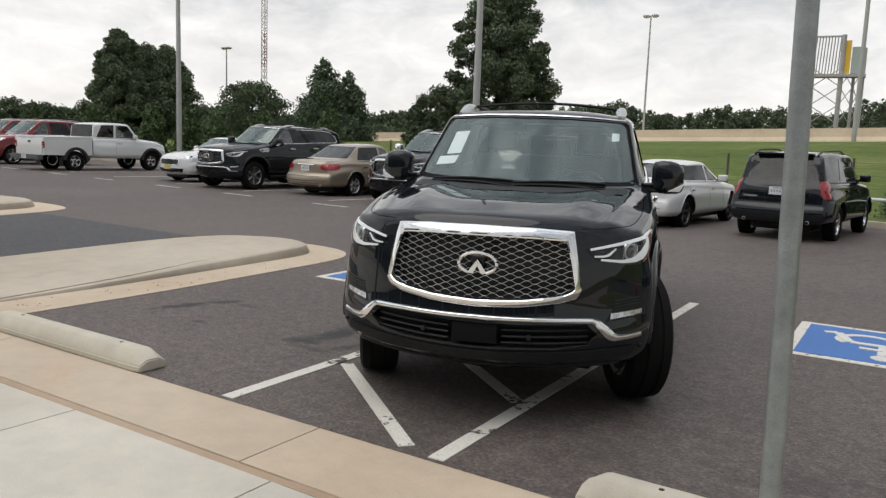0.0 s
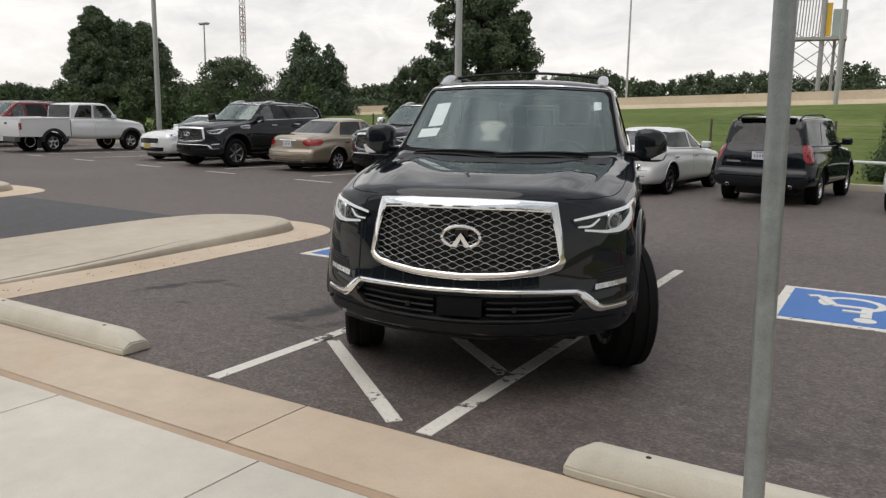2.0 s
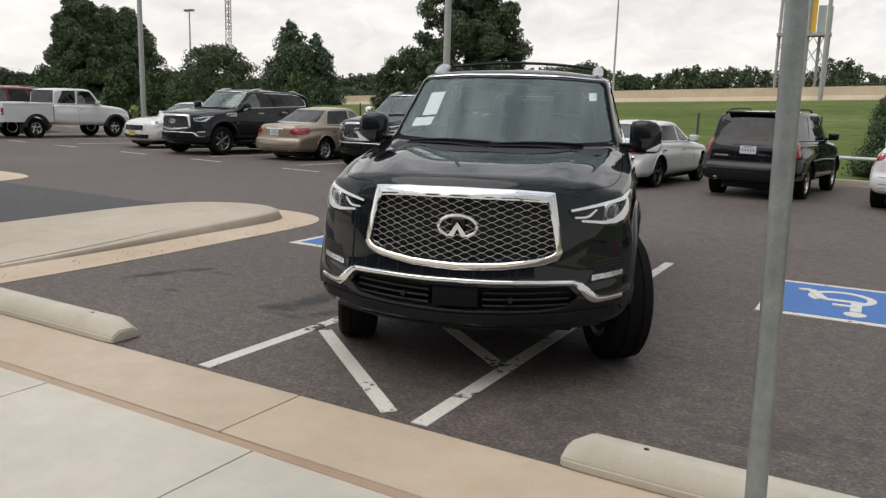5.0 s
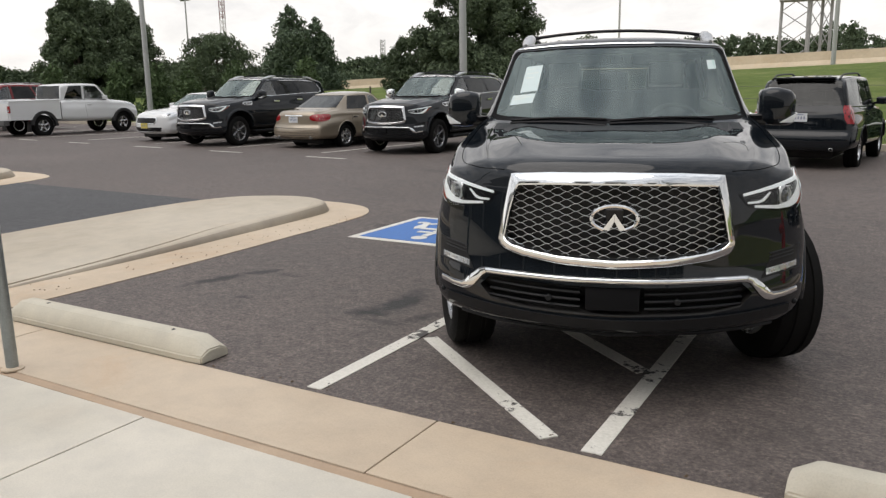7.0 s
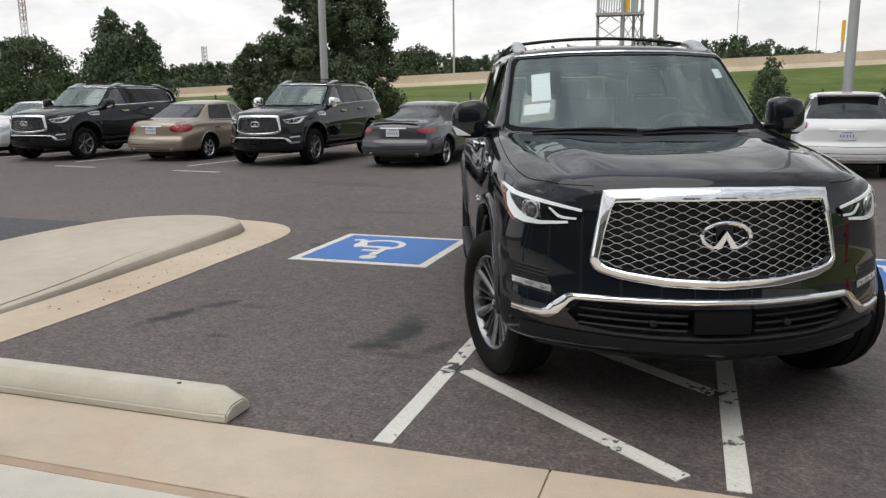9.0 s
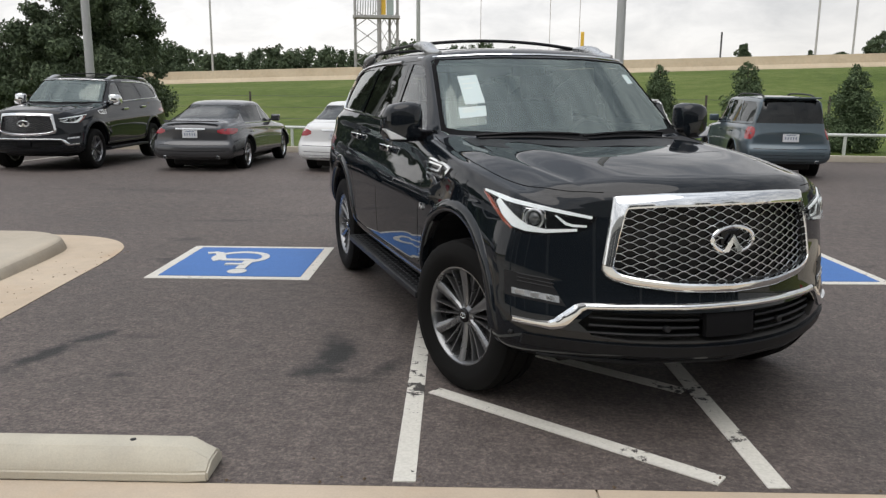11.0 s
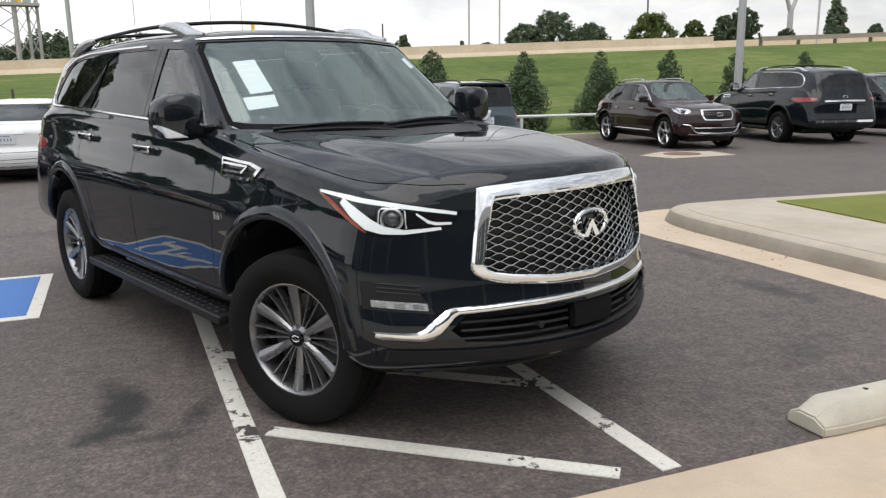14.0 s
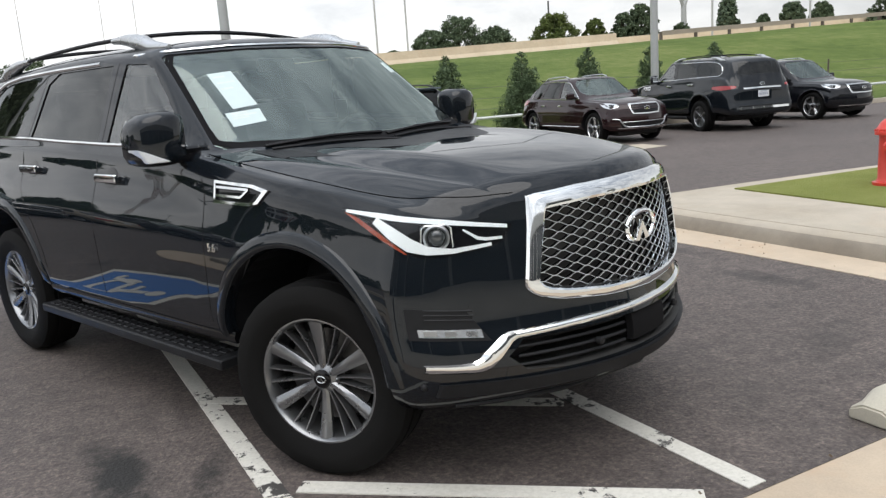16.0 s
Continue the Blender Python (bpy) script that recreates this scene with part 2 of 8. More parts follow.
def road_paint(name, color, wear=0.5, dirt=(0.050, 0.046, 0.043), worn=()):
    """Line paint with chipped patches where the asphalt comes through."""
    m, nt, b = bare(name)
    chip = noise_node(nt, 14.0, 7, 0.72, "World", None, 0.3)
    big = noise_node(nt, 1.4, 4, 0.6, "World")
    fine = noise_node(nt, 60, 3, 0.7, "World")
    f = math_node(nt, "ADD", chip, math_node(nt, "MULTIPLY", math_node(nt, "SUBTRACT", big, 0.5), 0.5))
    pos = nt.nodes.new("ShaderNodeNewGeometry").outputs["Position"]
    for x, y, r in worn:
        far = nt.nodes.new("ShaderNodeVectorMath")
        far.operation = "DISTANCE"
        far.inputs[1].default_value = (x, y, 0)
        nt.links.new(pos, far.inputs[0])
        near = math_node(nt, "SUBTRACT", 1.0, math_node(nt, "DIVIDE", far.outputs["Value"], r), True)
        f = math_node(nt, "ADD", f, math_node(nt, "MULTIPLY", near, 0.11))
    mask = ramp_node(nt, f, [(0.69 - 0.12 * wear, (0, 0, 0)), (0.73 - 0.12 * wear, (1, 1, 1))])
    col = mix_rgb(nt, 0.5, color, ramp_node(nt, fine, [(0.3, (0.72, 0.72, 0.70)), (0.6, (1.05, 1.05, 1.05))]), "MULTIPLY")
    col = mix_rgb(nt, 0.4, col, ramp_node(nt, big, [(0.3, (0.8, 0.79, 0.76)), (0.7, (1, 1, 1))]), "MULTIPLY")
    col = mix_rgb(nt, mask, col, dirt)
    nt.links.new(col, b.inputs["Base Color"])
    b.inputs["Roughness"].default_value = 0.7
    bump(nt, b, fine, 0.3, 0.003)
    return m


def leafy(name, dark, light, scale=2.0):
    m, nt, b = bare(name)
    isl = nt.nodes.new("ShaderNodeNewGeometry").outputs["Random Per Island"]
    n = noise_node(nt, scale, 3, 0.5)
    f = math_node(nt, "ADD", math_node(nt, "MULTIPLY", isl, 0.6), math_node(nt, "MULTIPLY", n, 0.4))
    nt.links.new(ramp_node(nt, f, [(0.15, dark), (0.85, light)]), b.inputs["Base Color"])
    b.inputs["Roughness"].default_value = 0.6
    b.inputs["Specular IOR Level"].default_value = 0.12
    return m


def turf(name, stops, blade=55):
    m, nt, b = bare(name)
    big = noise_node(nt, 0.10, 6, 0.65, "World", (1, 1.6, 1))
    mid = noise_node(nt, 1.2, 5, 0.7, "World")
    fine = noise_node(nt, blade, 3, 0.8, "World")
    f = math_node(nt, "ADD", math_node(nt, "MULTIPLY", big, 0.45), math_node(nt, "ADD", math_node(nt, "MULTIPLY", mid, 0.35), math_node(nt, "MULTIPLY", fine, 0.2)))
    nt.links.new(ramp_node(nt, f, stops), b.inputs["Base Color"])
    b.inputs["Roughness"].default_value = 0.9
    b.inputs["Specular IOR Level"].default_value = 0.1
    bump(nt, b, math_node(nt, "ADD", fine, mid), 0.8, 0.03)
    return m


M_ASPHALT = asphalt("asphalt_aged", (0.075, 0.0625, 0.057), (0.137, 0.1135, 0.104), [
    (-4.28, 4.78, 0.15, 0.34, 4, 1.9), (-4.33, 4.47, 0.20, 0.13, 20, 1.4), (-3.92, 4.58, 0.09, 0.30, -18, 0.9), (-4.12, 4.36, 0.26, 0.09, 10, 0.7), (-4.36, 5.08, 0.10, 0.22, 14, 0.7),
    (-6.02, 4.52, 0.10, 0.34, -14, 1.6), (-5.90, 4.88, 0.09, 0.24, -30, 1.5), (-5.40, 4.26, 0.11, 0.06, 20, 0.9), (-5.62, 4.95, 0.20, 0.10, 20, 0.5),
    (-6.48, 7.20, 0.20, 0.13, 20, 1.0), (-6.75, 8.2, 0.22, 0.16, 0, 0.7), (-6.81, 9.47, 0.8, 0.16, 12, 0.6), (-5.1, 10.2, 1.6, 0.28, 8, 0.45), (-3.2, 4.9, 0.5, 0.25, 30, 0.5),
    (0.15, 5.6, 0.16, 0.55, 10, 0.8), (0.30, 6.8, 0.12, 0.6, 6, 0.6), (-0.6, 4.4, 0.5, 0.2, 30, 0.5), (-0.2, 7.9, 0.5, 0.12, 10, 0.5), (2.6, 13.0, 1.2, 0.4, 20, 0.4), (-9.0, 12.3, 1.8, 0.4, -6, 0.35)])
M_ASPHALT_NEW = asphalt("asphalt_sealed", (0.040, 0.041, 0.044), (0.062, 0.063, 0.068))
M_WALK = concrete("concrete_walk", (0.49, 0.465, 0.41), (0.585, 0.555, 0.495), stain=0.12)
M_BAND = concrete("concrete_apron", (0.475, 0.385, 0.29), (0.55, 0.46, 0.36), stain=0.55)
M_KERB = concrete("concrete_kerb", (0.40, 0.36, 0.30), (0.49, 0.45, 0.38), stain=0.3)
M_RUSTJOINT = concrete("joint_rusty", (0.38, 0.27, 0.185), (0.46, 0.355, 0.26), stain=0.6)
M_ISLE = concrete("concrete_island", (0.40, 0.35, 0.28), (0.49, 0.44, 0.365), stain=0.3)
M_PAD = concrete("concrete_collar", (0.42, 0.37, 0.30), (0.5, 0.45, 0.37), stain=0.5)
M_BARRIER = concrete("concrete_barrier", (0.50, 0.42, 0.31), (0.57, 0.49, 0.37), stain=0.3)
# kerb face: tyre scuffs and the face's shade, both put into one darker colour
M_KERBFACE = concrete("concrete_kerb_scuff_shade", (0.22, 0.19, 0.155), (0.38, 0.34, 0.28), stain=0.3)
M_STOP = concrete("concrete_wheel_stop", (0.45, 0.42, 0.35), (0.56, 0.53, 0.45), stain=0.15)
M_LINE = road_paint("line_paint_white", (0.68, 0.66, 0.60), 0.62, worn=((-3.70, 4.32, 0.22), (-3.84, 5.5, 0.55), (-3.65, 4.26, 0.12), (-2.24, 4.45, 0.22), (-2.62, 3.62, 0.10), (-2.95, 3.84, 0.09), (-2.12, 3.9, 0.14), (-3.97, 6.9, 0.5)))
M_SYMBOL = road_paint("symbol_paint_white", (0.66, 0.66, 0.63), 0.1, (0.05, 0.15, 0.40))
M_LINE_FAR = road_paint("line_paint_faded", (0.50, 0.48, 0.44), 0.9)
M_BLUE = road_paint("line_paint_blue", (0.055, 0.17, 0.46), 0.0, (0.035, 0.10, 0.26))
M_TURF = turf("turf_bank", [(0.36, (0.060, 0.096, 0.024)), (0.5, (0.114, 0.154, 0.042)), (0.63, (0.190, 0.212, 0.078))])
M_LAWN = turf("turf_lawn", [(0.30, (0.15, 0.18, 0.042)), (0.5, (0.235, 0.26, 0.075)), (0.70, (0.32, 0.33, 0.12))], 90)
M_FIELD = turf("field_far", [(0.3, (0.10, 0.10, 0.04)), (0.7, (0.20, 0.17, 0.09))])
M_GALV = plain("galvanised_steel", (0.30, 0.325, 0.325), 0.46, 0.75, vary=0.24, scale=12, bumps=0.1)
M_POLE = plain("pole_grey_paint", (0.42, 0.43, 0.42), 0.5, 0.3, vary=0.08, scale=2)
M_RAILW = plain("rail_white_paint", (0.62, 0.64, 0.62), 0.5, vary=0.1, scale=3)
M_WOODPOST = plain("post_weathered", (0.10, 0.085, 0.07), 0.85, vary=0.3, scale=6, bumps=0.3)
M_STEELD = plain("steel_dark", (0.12, 0.12, 0.12), 0.6, 0.5, vary=0.2, scale=3)
M_REDTOWER = plain("tower_red_paint", (0.27, 0.15, 0.135), 0.6, vary=0.2, scale=0.1)
M_LATTICE = plain("steel_galvanised_lattice", (0.40, 0.40, 0.39), 0.6, 0.3, vary=0.2, scale=3)
M_WHITETOWER = plain("tower_white_paint", (0.6, 0.58, 0.56), 0.6, vary=0.1, scale=0.1)
M_YELLOW = plain("billboard_yellow", (0.75, 0.48, 0.06), 0.6, vary=0.08, scale=0.5)
M_TEALGREY = plain("billboard_grey", (0.35, 0.42, 0.40), 0.6, vary=0.1, scale=0.5)
M_HYDRANT = plain("hydrant_red_enamel", (0.62, 0.045, 0.028), 0.38, coat=0.4, vary=0.12, scale=14, bumps=0.12)
M_BARK = plain("bark", (0.075, 0.058, 0.045), 0.9, vary=0.35, scale=5, bumps=0.5)
M_LEAF_OAK = leafy("foliage_oak", (0.068, 0.094, 0.058), (0.150, 0.192, 0.112), 0.35)
M_LEAF_CEDAR = leafy("foliage_cedar", (0.064, 0.092, 0.062), (0.138, 0.182, 0.115), 0.5)
M_LEAF_YOUNG = leafy("foliage_young", (0.050, 0.082, 0.034), (0.125, 0.178, 0.082), 1.2)
M_LEAF_EVERGREEN = leafy("foliage_evergreen", (0.064, 0.098, 0.050), (0.140, 0.190, 0.102), 1.2)
M_LEAF_FAR = leafy("foliage_far", (0.062, 0.090, 0.054), (0.138, 0.180, 0.104), 0.1)
M_LEAF_BRIGHT = leafy("foliage_bright", (0.055, 0.080, 0.024), (0.15, 0.185, 0.060), 0.3)
M_DARKMETAL = plain("black_plastic", (0.0145, 0.015, 0.0165), 0.45, vary=0.15, scale=20, bumps=0.08, spec=0.20)
M_GLOSSBLACK = plain("gloss_black", (0.004, 0.004, 0.005), 0.10, coat=0.12, vary=0.1, scale=6, spec=0.3)
M_CHROME = plain("chrome", (0.86, 0.87, 0.87), 0.06, 1.0, vary=0.03, scale=5)
M_SATIN = plain("satin_silver", (0.55, 0.56, 0.57), 0.28, 0.95, vary=0.06, scale=9)
M_CAVITY = plain("matt_black_cavity", (0.004, 0.004, 0.0045), 0.8, vary=0.1, scale=20, spec=0.03)
M_MESH = plain("grille_silver", (0.64, 0.68, 0.72), 0.28, 0.95, vary=0.08, scale=9)
M_ALLOY = plain("alloy_silver", (0.25, 0.255, 0.262), 0.28, 0.85, coat=0.4, vary=0.06, scale=9)
M_ALLOYB = plain("alloy_bright", (0.56, 0.57, 0.58), 0.25, 0.9, coat=0.5, vary=0.06, scale=9)
M_ALLOYDARK = plain("alloy_graphite", (0.10, 0.10, 0.105), 0.35, 0.8, vary=0.1, scale=9)
M_FRIT = plain("screen_print_black", (0.008, 0.008, 0.009), 0.8, vary=0.1, scale=9, spec=0.1)
M_SEAM = plain("panel_gap_black", (0.002, 0.002, 0.002), 0.9, vary=0.1, scale=9, spec=0.0)
M_FLARE = plain("grey_plastic", (0.022, 0.022, 0.023), 0.6, vary=0.12, scale=9)
M_TYRE = plain("tyre_rubber", (0.007, 0.0068, 0.0066), 0.8, vary=0.25, scale=10, bumps=0.2, spec=0.15)
M_DRUM = plain("brake_dark", (0.018, 0.017, 0.016), 0.6, 0.4, vary=0.3, scale=8)
M_DISC = plain("brake_disc", (0.10, 0.098, 0.095), 0.35, 0.9, vary=0.15, scale=15)
M_SEAT = plain("seat_leather_dark", (0.045, 0.042, 0.040), 0.5, vary=0.15, scale=10, bumps=0.15)
M_CABIN = plain("cabin_trim_dark", (0.035, 0.034, 0.033), 0.6, vary=0.15, scale=8)
M_CABINLIGHT = plain("cabin_headliner", (0.24, 0.245, 0.24), 0.8, vary=0.06, scale=6)
M_PAPER = plain("sticker_paper", (0.56, 0.66, 0.655), 0.6, vary=0.03, scale=20)
M_INK = plain("print_grey", (0.62, 0.69, 0.66), 0.6, vary=0.1, scale=30)
M_PLATE = plain("plate_white", (0.66, 0.68, 0.70), 0.4, vary=0.08, scale=25)
M_PLATEY = plain("plate_yellow", (0.62, 0.50, 0.08), 0.45, vary=0.06, scale=25)
M_PLATEINK = plain("plate_ink", (0.20, 0.24, 0.33), 0.5, vary=0.1, scale=25)
M_LAMPRED = plain("lamp_red", (0.30, 0.010, 0.013), 0.12, coat=0.8, vary=0.2, scale=30)
M_LAMPREDDK = plain("lamp_red_dark", (0.30, 0.014, 0.022), 0.12, coat=0.8, vary=0.2, scale=30)
M_AMBER = plain("lamp_amber", (0.34, 0.055, 0.022), 0.15, coat=0.8, vary=0.2, scale=40)
M_LAMPCLEAR = plain("lamp_clear", (0.62, 0.65, 0.67), 0.10, 0.55, coat=0.8, vary=0.2, scale=40)
M_GLASS_CLEAR = glass("glass_windscreen", (0.76, 0.88, 0.84), 2.05, 0.06, (0.86, 1.0, 0.96))
M_GLASS_SIDE = glass("glass_side", (0.78, 0.84, 0.81), 2.2, 0.05)
M_GLASS_DARK = glass("glass_privacy", (0.04, 0.044, 0.044), 1.52, 0.02)
M_LAMPWHITE = plain("lamp_white_lens", (0.74, 0.76, 0.77), 0.15, coat=0.8, vary=0.1, scale=40)
M_LENS = plain("projector_glass", (0.07, 0.075, 0.078), 0.06, 0.4, coat=1.0, vary=0.2, scale=30)
M_GLASS_LAMP = glass("glass_lamp_cover", (0.93, 0.95, 0.95), 1.36, 0.01)
M_BLACK = paint("paint_black", (0.0054, 0.0080, 0.0112), ior=1.50)
M_BLACKBLUE = paint("paint_black_blue", (0.0055, 0.0062, 0.009), 0.2)
M_WHITE = paint("paint_white", (0.70, 0.71, 0.71))
M_BEIGE = paint("paint_champagne", (0.33, 0.28, 0.215), 0.55, 0.35)
M_GREY = paint("paint_graphite", (0.085, 0.088, 0.094), 0.6, 0.24)
M_BURG = paint("paint_dark_plum", (0.020, 0.0075, 0.0085), 0.2, 0.25)
M_RED = paint("paint_maroon_red", (0.17, 0.022, 0.024), 0.3, 0.3)
M_SLATE = paint("paint_slate_blue", (0.085, 0.115, 0.135), 0.5, 0.32)
M_DRL, _nt, _b = bare("daytime_lamp_white")
_b.inputs["Base Color"].default_value = (0.82, 0.85, 0.86, 1)
_b.inputs["Emission Color"].default_value = (0.95, 0.98, 1, 1)
_b.inputs["Emission Strength"].default_value = 0.14
_b.inputs["Roughness"].default_value = 0.2

# ---- building helpers ----


def link_mesh(name, bm, material, smooth=None):
    me = bpy.data.meshes.new(name)
    bm.normal_update()
    bm.to_mesh(me)
    bm.free()
    mats = material if isinstance(material, (list, tuple)) else [material]
    for mt in mats:
        me.materials.append(mt)
    if smooth is not None:
        me.polygons.foreach_set("use_smooth", [True] * len(me.polygons))
        me.set_sharp_from_angle(angle=radians(smooth))
    return new(name, me)


def part(name, bm, material, parent, label="", smooth=None):
    ob = link_mesh(name, bm, material, smooth)
    ob.parent = parent
    if label:
        tagged(ob, label)
    return ob


def structure(name, bm, material, label, category, smooth=None):
    return tagged(link_mesh(name, bm, material, smooth), label, category, "", "structure")


def base(name, label, category, m=None, group=""):
    ob = tagged(new(name), label, category, group)
    ob.empty_display_size = 0.2
    if m is not None:
        ob.matrix_world = m
    return ob


def add_box(bm, c, s, m=None, bev=0.0, seg=1):
    r = bmesh.ops.create_cube(bm, size=1.0)
    vs = r["verts"]
    for v in vs:
        v.co = Vector((c[0] + v.co.x * s[0], c[1] + v.co.y * s[1], c[2] + v.co.z * s[2]))
    if bev:
        es = list({e for v in vs for e in v.link_edges})
        out = bmesh.ops.bevel(bm, geom=es, offset=bev, segments=seg, affect="EDGES", profile=0.7)
        vs = list({v for f in out["faces"] for v in f.verts} | {v for v in vs if v.is_valid})
    if m is not None:
        bmesh.ops.transform(bm, matrix=m, verts=vs)
    return vs


def add_tube(bm, pts, radius, sides=8, closed=False, flat=1.0):
    """A round bar along points; radius may be one number or one a point."""
    pts = [Vector(p) for p in pts]
    n = len(pts)
    rings = []
    for i, p in enumerate(pts):
        a = pts[(i - 1) % n] if closed or i else pts[i]
        b = pts[(i + 1) % n] if closed or i < n - 1 else pts[i]
        d = (b - a).normalized() if (b - a).length > 1e-9 else Vector((0, 0, 1))
        ref = Vector((0, 0, 1)) if abs(d.z) < 0.95 else Vector((0, 1, 0))
        u = d.cross(ref).normalized()
        w = u.cross(d)
        r = radius[i] if isinstance(radius, (list, tuple)) else radius
        rings.append([bm.verts.new(p + u * (r * math.cos(k * math.tau / sides)) + w * (r * flat * math.sin(k * math.tau / sides))) for k in range(sides)])
    for i in range(n if closed else n - 1):
        a, b = rings[i], rings[(i + 1) % n]
        for k in range(sides):
            bm.faces.new((a[k], a[(k + 1) % sides], b[(k + 1) % sides], b[k]))
    if not closed:
        bm.faces.new(rings[0][::-1])
        bm.faces.new(rings[-1])


def add_prism(bm, poly, z0, z1):
    """A slab over a plan outline; z1 may be a function of x, y."""
    top = z1 if callable(z1) else (lambda x, y: z1)
    lo = [bm.verts.new((x, y, z0)) for x, y in poly]
    hi = [bm.verts.new((x, y, top(x, y))) for x, y in poly]
    n = len(poly)
    bm.faces.new(lo[::-1])
    bm.faces.new(hi)
    for i in range(n):
        bm.faces.new((lo[i], lo[(i + 1) % n], hi[(i + 1) % n], hi[i]))
    bmesh.ops.recalc_face_normals(bm, faces=bm.faces)


def add_lathe(bm, profile, m=None, sides=24):
    """Turns a profile of (radius, height) about z."""
    rings = []
    for r, z in profile:
        rings.append([bm.verts.new((r * math.cos(k * math.tau / sides), r * math.sin(k * math.tau / sides), z)) for k in range(sides)])
    for a, b in zip(rings, rings[1:]):
        for k in range(sides):
            bm.faces.new((a[k], a[(k + 1) % sides], b[(k + 1) % sides], b[k]))
    bm.faces.new(rings[0][::-1])
    bm.faces.new(rings[-1])
    vs = [v for ring in rings for v in ring]
    if m is not None:
        bmesh.ops.transform(bm, matrix=m, verts=vs)
    return vs


def smooth_poly(pts, rounds=2, closed=True):
    for _ in range(rounds):
        out = []
        n = len(pts)
        for i in range(n if closed else n - 1):
            a, b = pts[i], pts[(i + 1) % n]
            out.append(tuple(0.75 * p + 0.25 * q for p, q in zip(a, b)))
            out.append(tuple(0.25 * p + 0.75 * q for p, q in zip(a, b)))
        if not closed:
            out = [pts[0]] + out[1:-1] + [pts[-1]]
        pts = out
    return pts


# ---- ground, lot, walk ----
def walk_edge(x):
    return 3.555 + 0.0965 * x


def lot_z(y):
    """The lot falls gently away from the walk beyond the bays."""
    return -0.011 * max(0.0, y - 9.0)


def stand(x, y, turn):
    return pose(x, y, lot_z(y), 0, 0, turn)


bm = bmesh.new()
bmesh.ops.create_grid(bm, x_segments=2, y_segments=2, size=2500, matrix=Matrix.Translation((0, 0, -0.45)))
structure("ground", bm, M_FIELD, "flat dry grass field reaching the horizon", "ground")

bm = bmesh.new()
rows = [[bm.verts.new(p) for p in row] for row in (((-60, walk_edge(-60), 0), (60, walk_edge(60), 0)), ((-60, 9, 0), (60, 9.4, 0)), ((-60, 21.6, lot_z(21.6)), (60, 21.6, lot_z(21.6))), ((-60, 21.6, -0.4), (60, 21.6, -0.4)))]
for a, b in zip(rows, rows[1:]):
    bm.faces.new((a[0], a[1], b[1], b[0]))
structure("pavement_lot", bm, M_ASPHALT, "worn grey asphalt parking lot with dark oil stains", "parking lot")

bm = bmesh.new()
add_prism(bm, [(-14.1, 1.5), (-9.3, 1.9), (-9.3, 6.7), (-9.9, 7.42), (-14.9, 7.02), (-14.3, 6.4)], -0.02, 0.005)
structure("pavement_drive", bm, M_ASPHALT_NEW, "dark freshly sealed asphalt drive between two kerbed islands", "pavement")

# earth under the walk, and the walk's slabs
SITE = Matrix.Translation((0, 3.555, 0)) @ Matrix.Rotation(math.atan(0.0965), 4, "Z")
bm = bmesh.new()
add_prism(bm, [(-60, walk_edge(-60)), (60, walk_edge(60)), (60, -40), (-60, -40)], -0.32, -0.012)
structure("pavement_bed", bm, M_PAD, "packed gravel bed beneath the concrete walk joints", "pavement bed")

walk_thing = tagged(new("sidewalk"), "pale broom-finished concrete sidewalk laid in jointed slabs", "sidewalk", "", "structure")
walk_thing.matrix_world = SITE
apron = tagged(new("apron"), "tan concrete apron strip with rust stains beside the lot", "apron", "", "structure")
apron.matrix_world = SITE


def slab(sx, sy):
    bm = bmesh.new()
    add_box(bm, (0, 0, -0.06), (sx, sy, 0.12), None, 0.006, 2)
    return bm


slab_mesh = link_mesh("slab", slab(1.547, 1.547), M_WALK)
for i in range(-13, 14):
    for j in range(5):
        if i == -13 and j == 0:
            ob = slab_mesh
        else:
            ob = new("slab", slab_mesh.data)
        ob.parent = walk_thing
        ob.location = (-1.780 + 1.556 * i, -0.648 - 0.778 - 1.556 * j, 0.001)
strip_mesh = link_mesh("slab", slab(3.044, 0.582), M_BAND)
for i in range(-9, 10):
    ob = strip_mesh if i == -9 else new("slab", strip_mesh.data)
    ob.parent = apron
    ob.location = (-1.316 + 3.052 * i, -0.294, 0.002)
bm = bmesh.new()
add_box(bm, (0, -25.0, -0.06), (60, 34, 0.12))
far_walk = structure("pavement_forecourt", bm, M_WALK, "plain pale concrete forecourt behind the walk", "forecourt")
far_walk.matrix_world = SITE
bm = bmesh.new()
for i in range(60):
    add_box(bm, (-30 + i, -0.617 + 0.004 * math.sin(i * 2.3), -0.034), (1.0, 0.060, 0.060))
joint = structure("trim_joint", bm, M_RUSTJOINT, "rust-stained sunken joint between apron and walk", "joint")
joint.matrix_world = SITE

# unseen front added behind the walk: dark panes between pale piers darken the paint's reflections
M_UNSEENDARK = plain("unseen_wall_dark", (0.04, 0.044, 0.048), 0.15, coat=0.4, vary=0.1, scale=0.6)
M_UNSEENWALL = plain("unseen_wall_grey", (0.34, 0.34, 0.33), 0.5, vary=0.06, scale=0.8)
bm = bmesh.new()
add_box(bm, (0, -10.2, 2.0), (60, 0.3, 4.6))
structure("wall_glazing", bm, M_UNSEENDARK, "dark glossy wall added out of view behind the walk", "wall")
bm = bmesh.new()
add_box(bm, (0, -10.0, 5.1), (60, 0.9, 1.8))
for k in range(13):
    add_box(bm, (-30 + 5 * k, -9.98, 2.0), (0.28, 0.3, 4.6))
structure("wall_showroom", bm, M_UNSEENWALL, "plain grey wall top and piers added out of view", "wall")


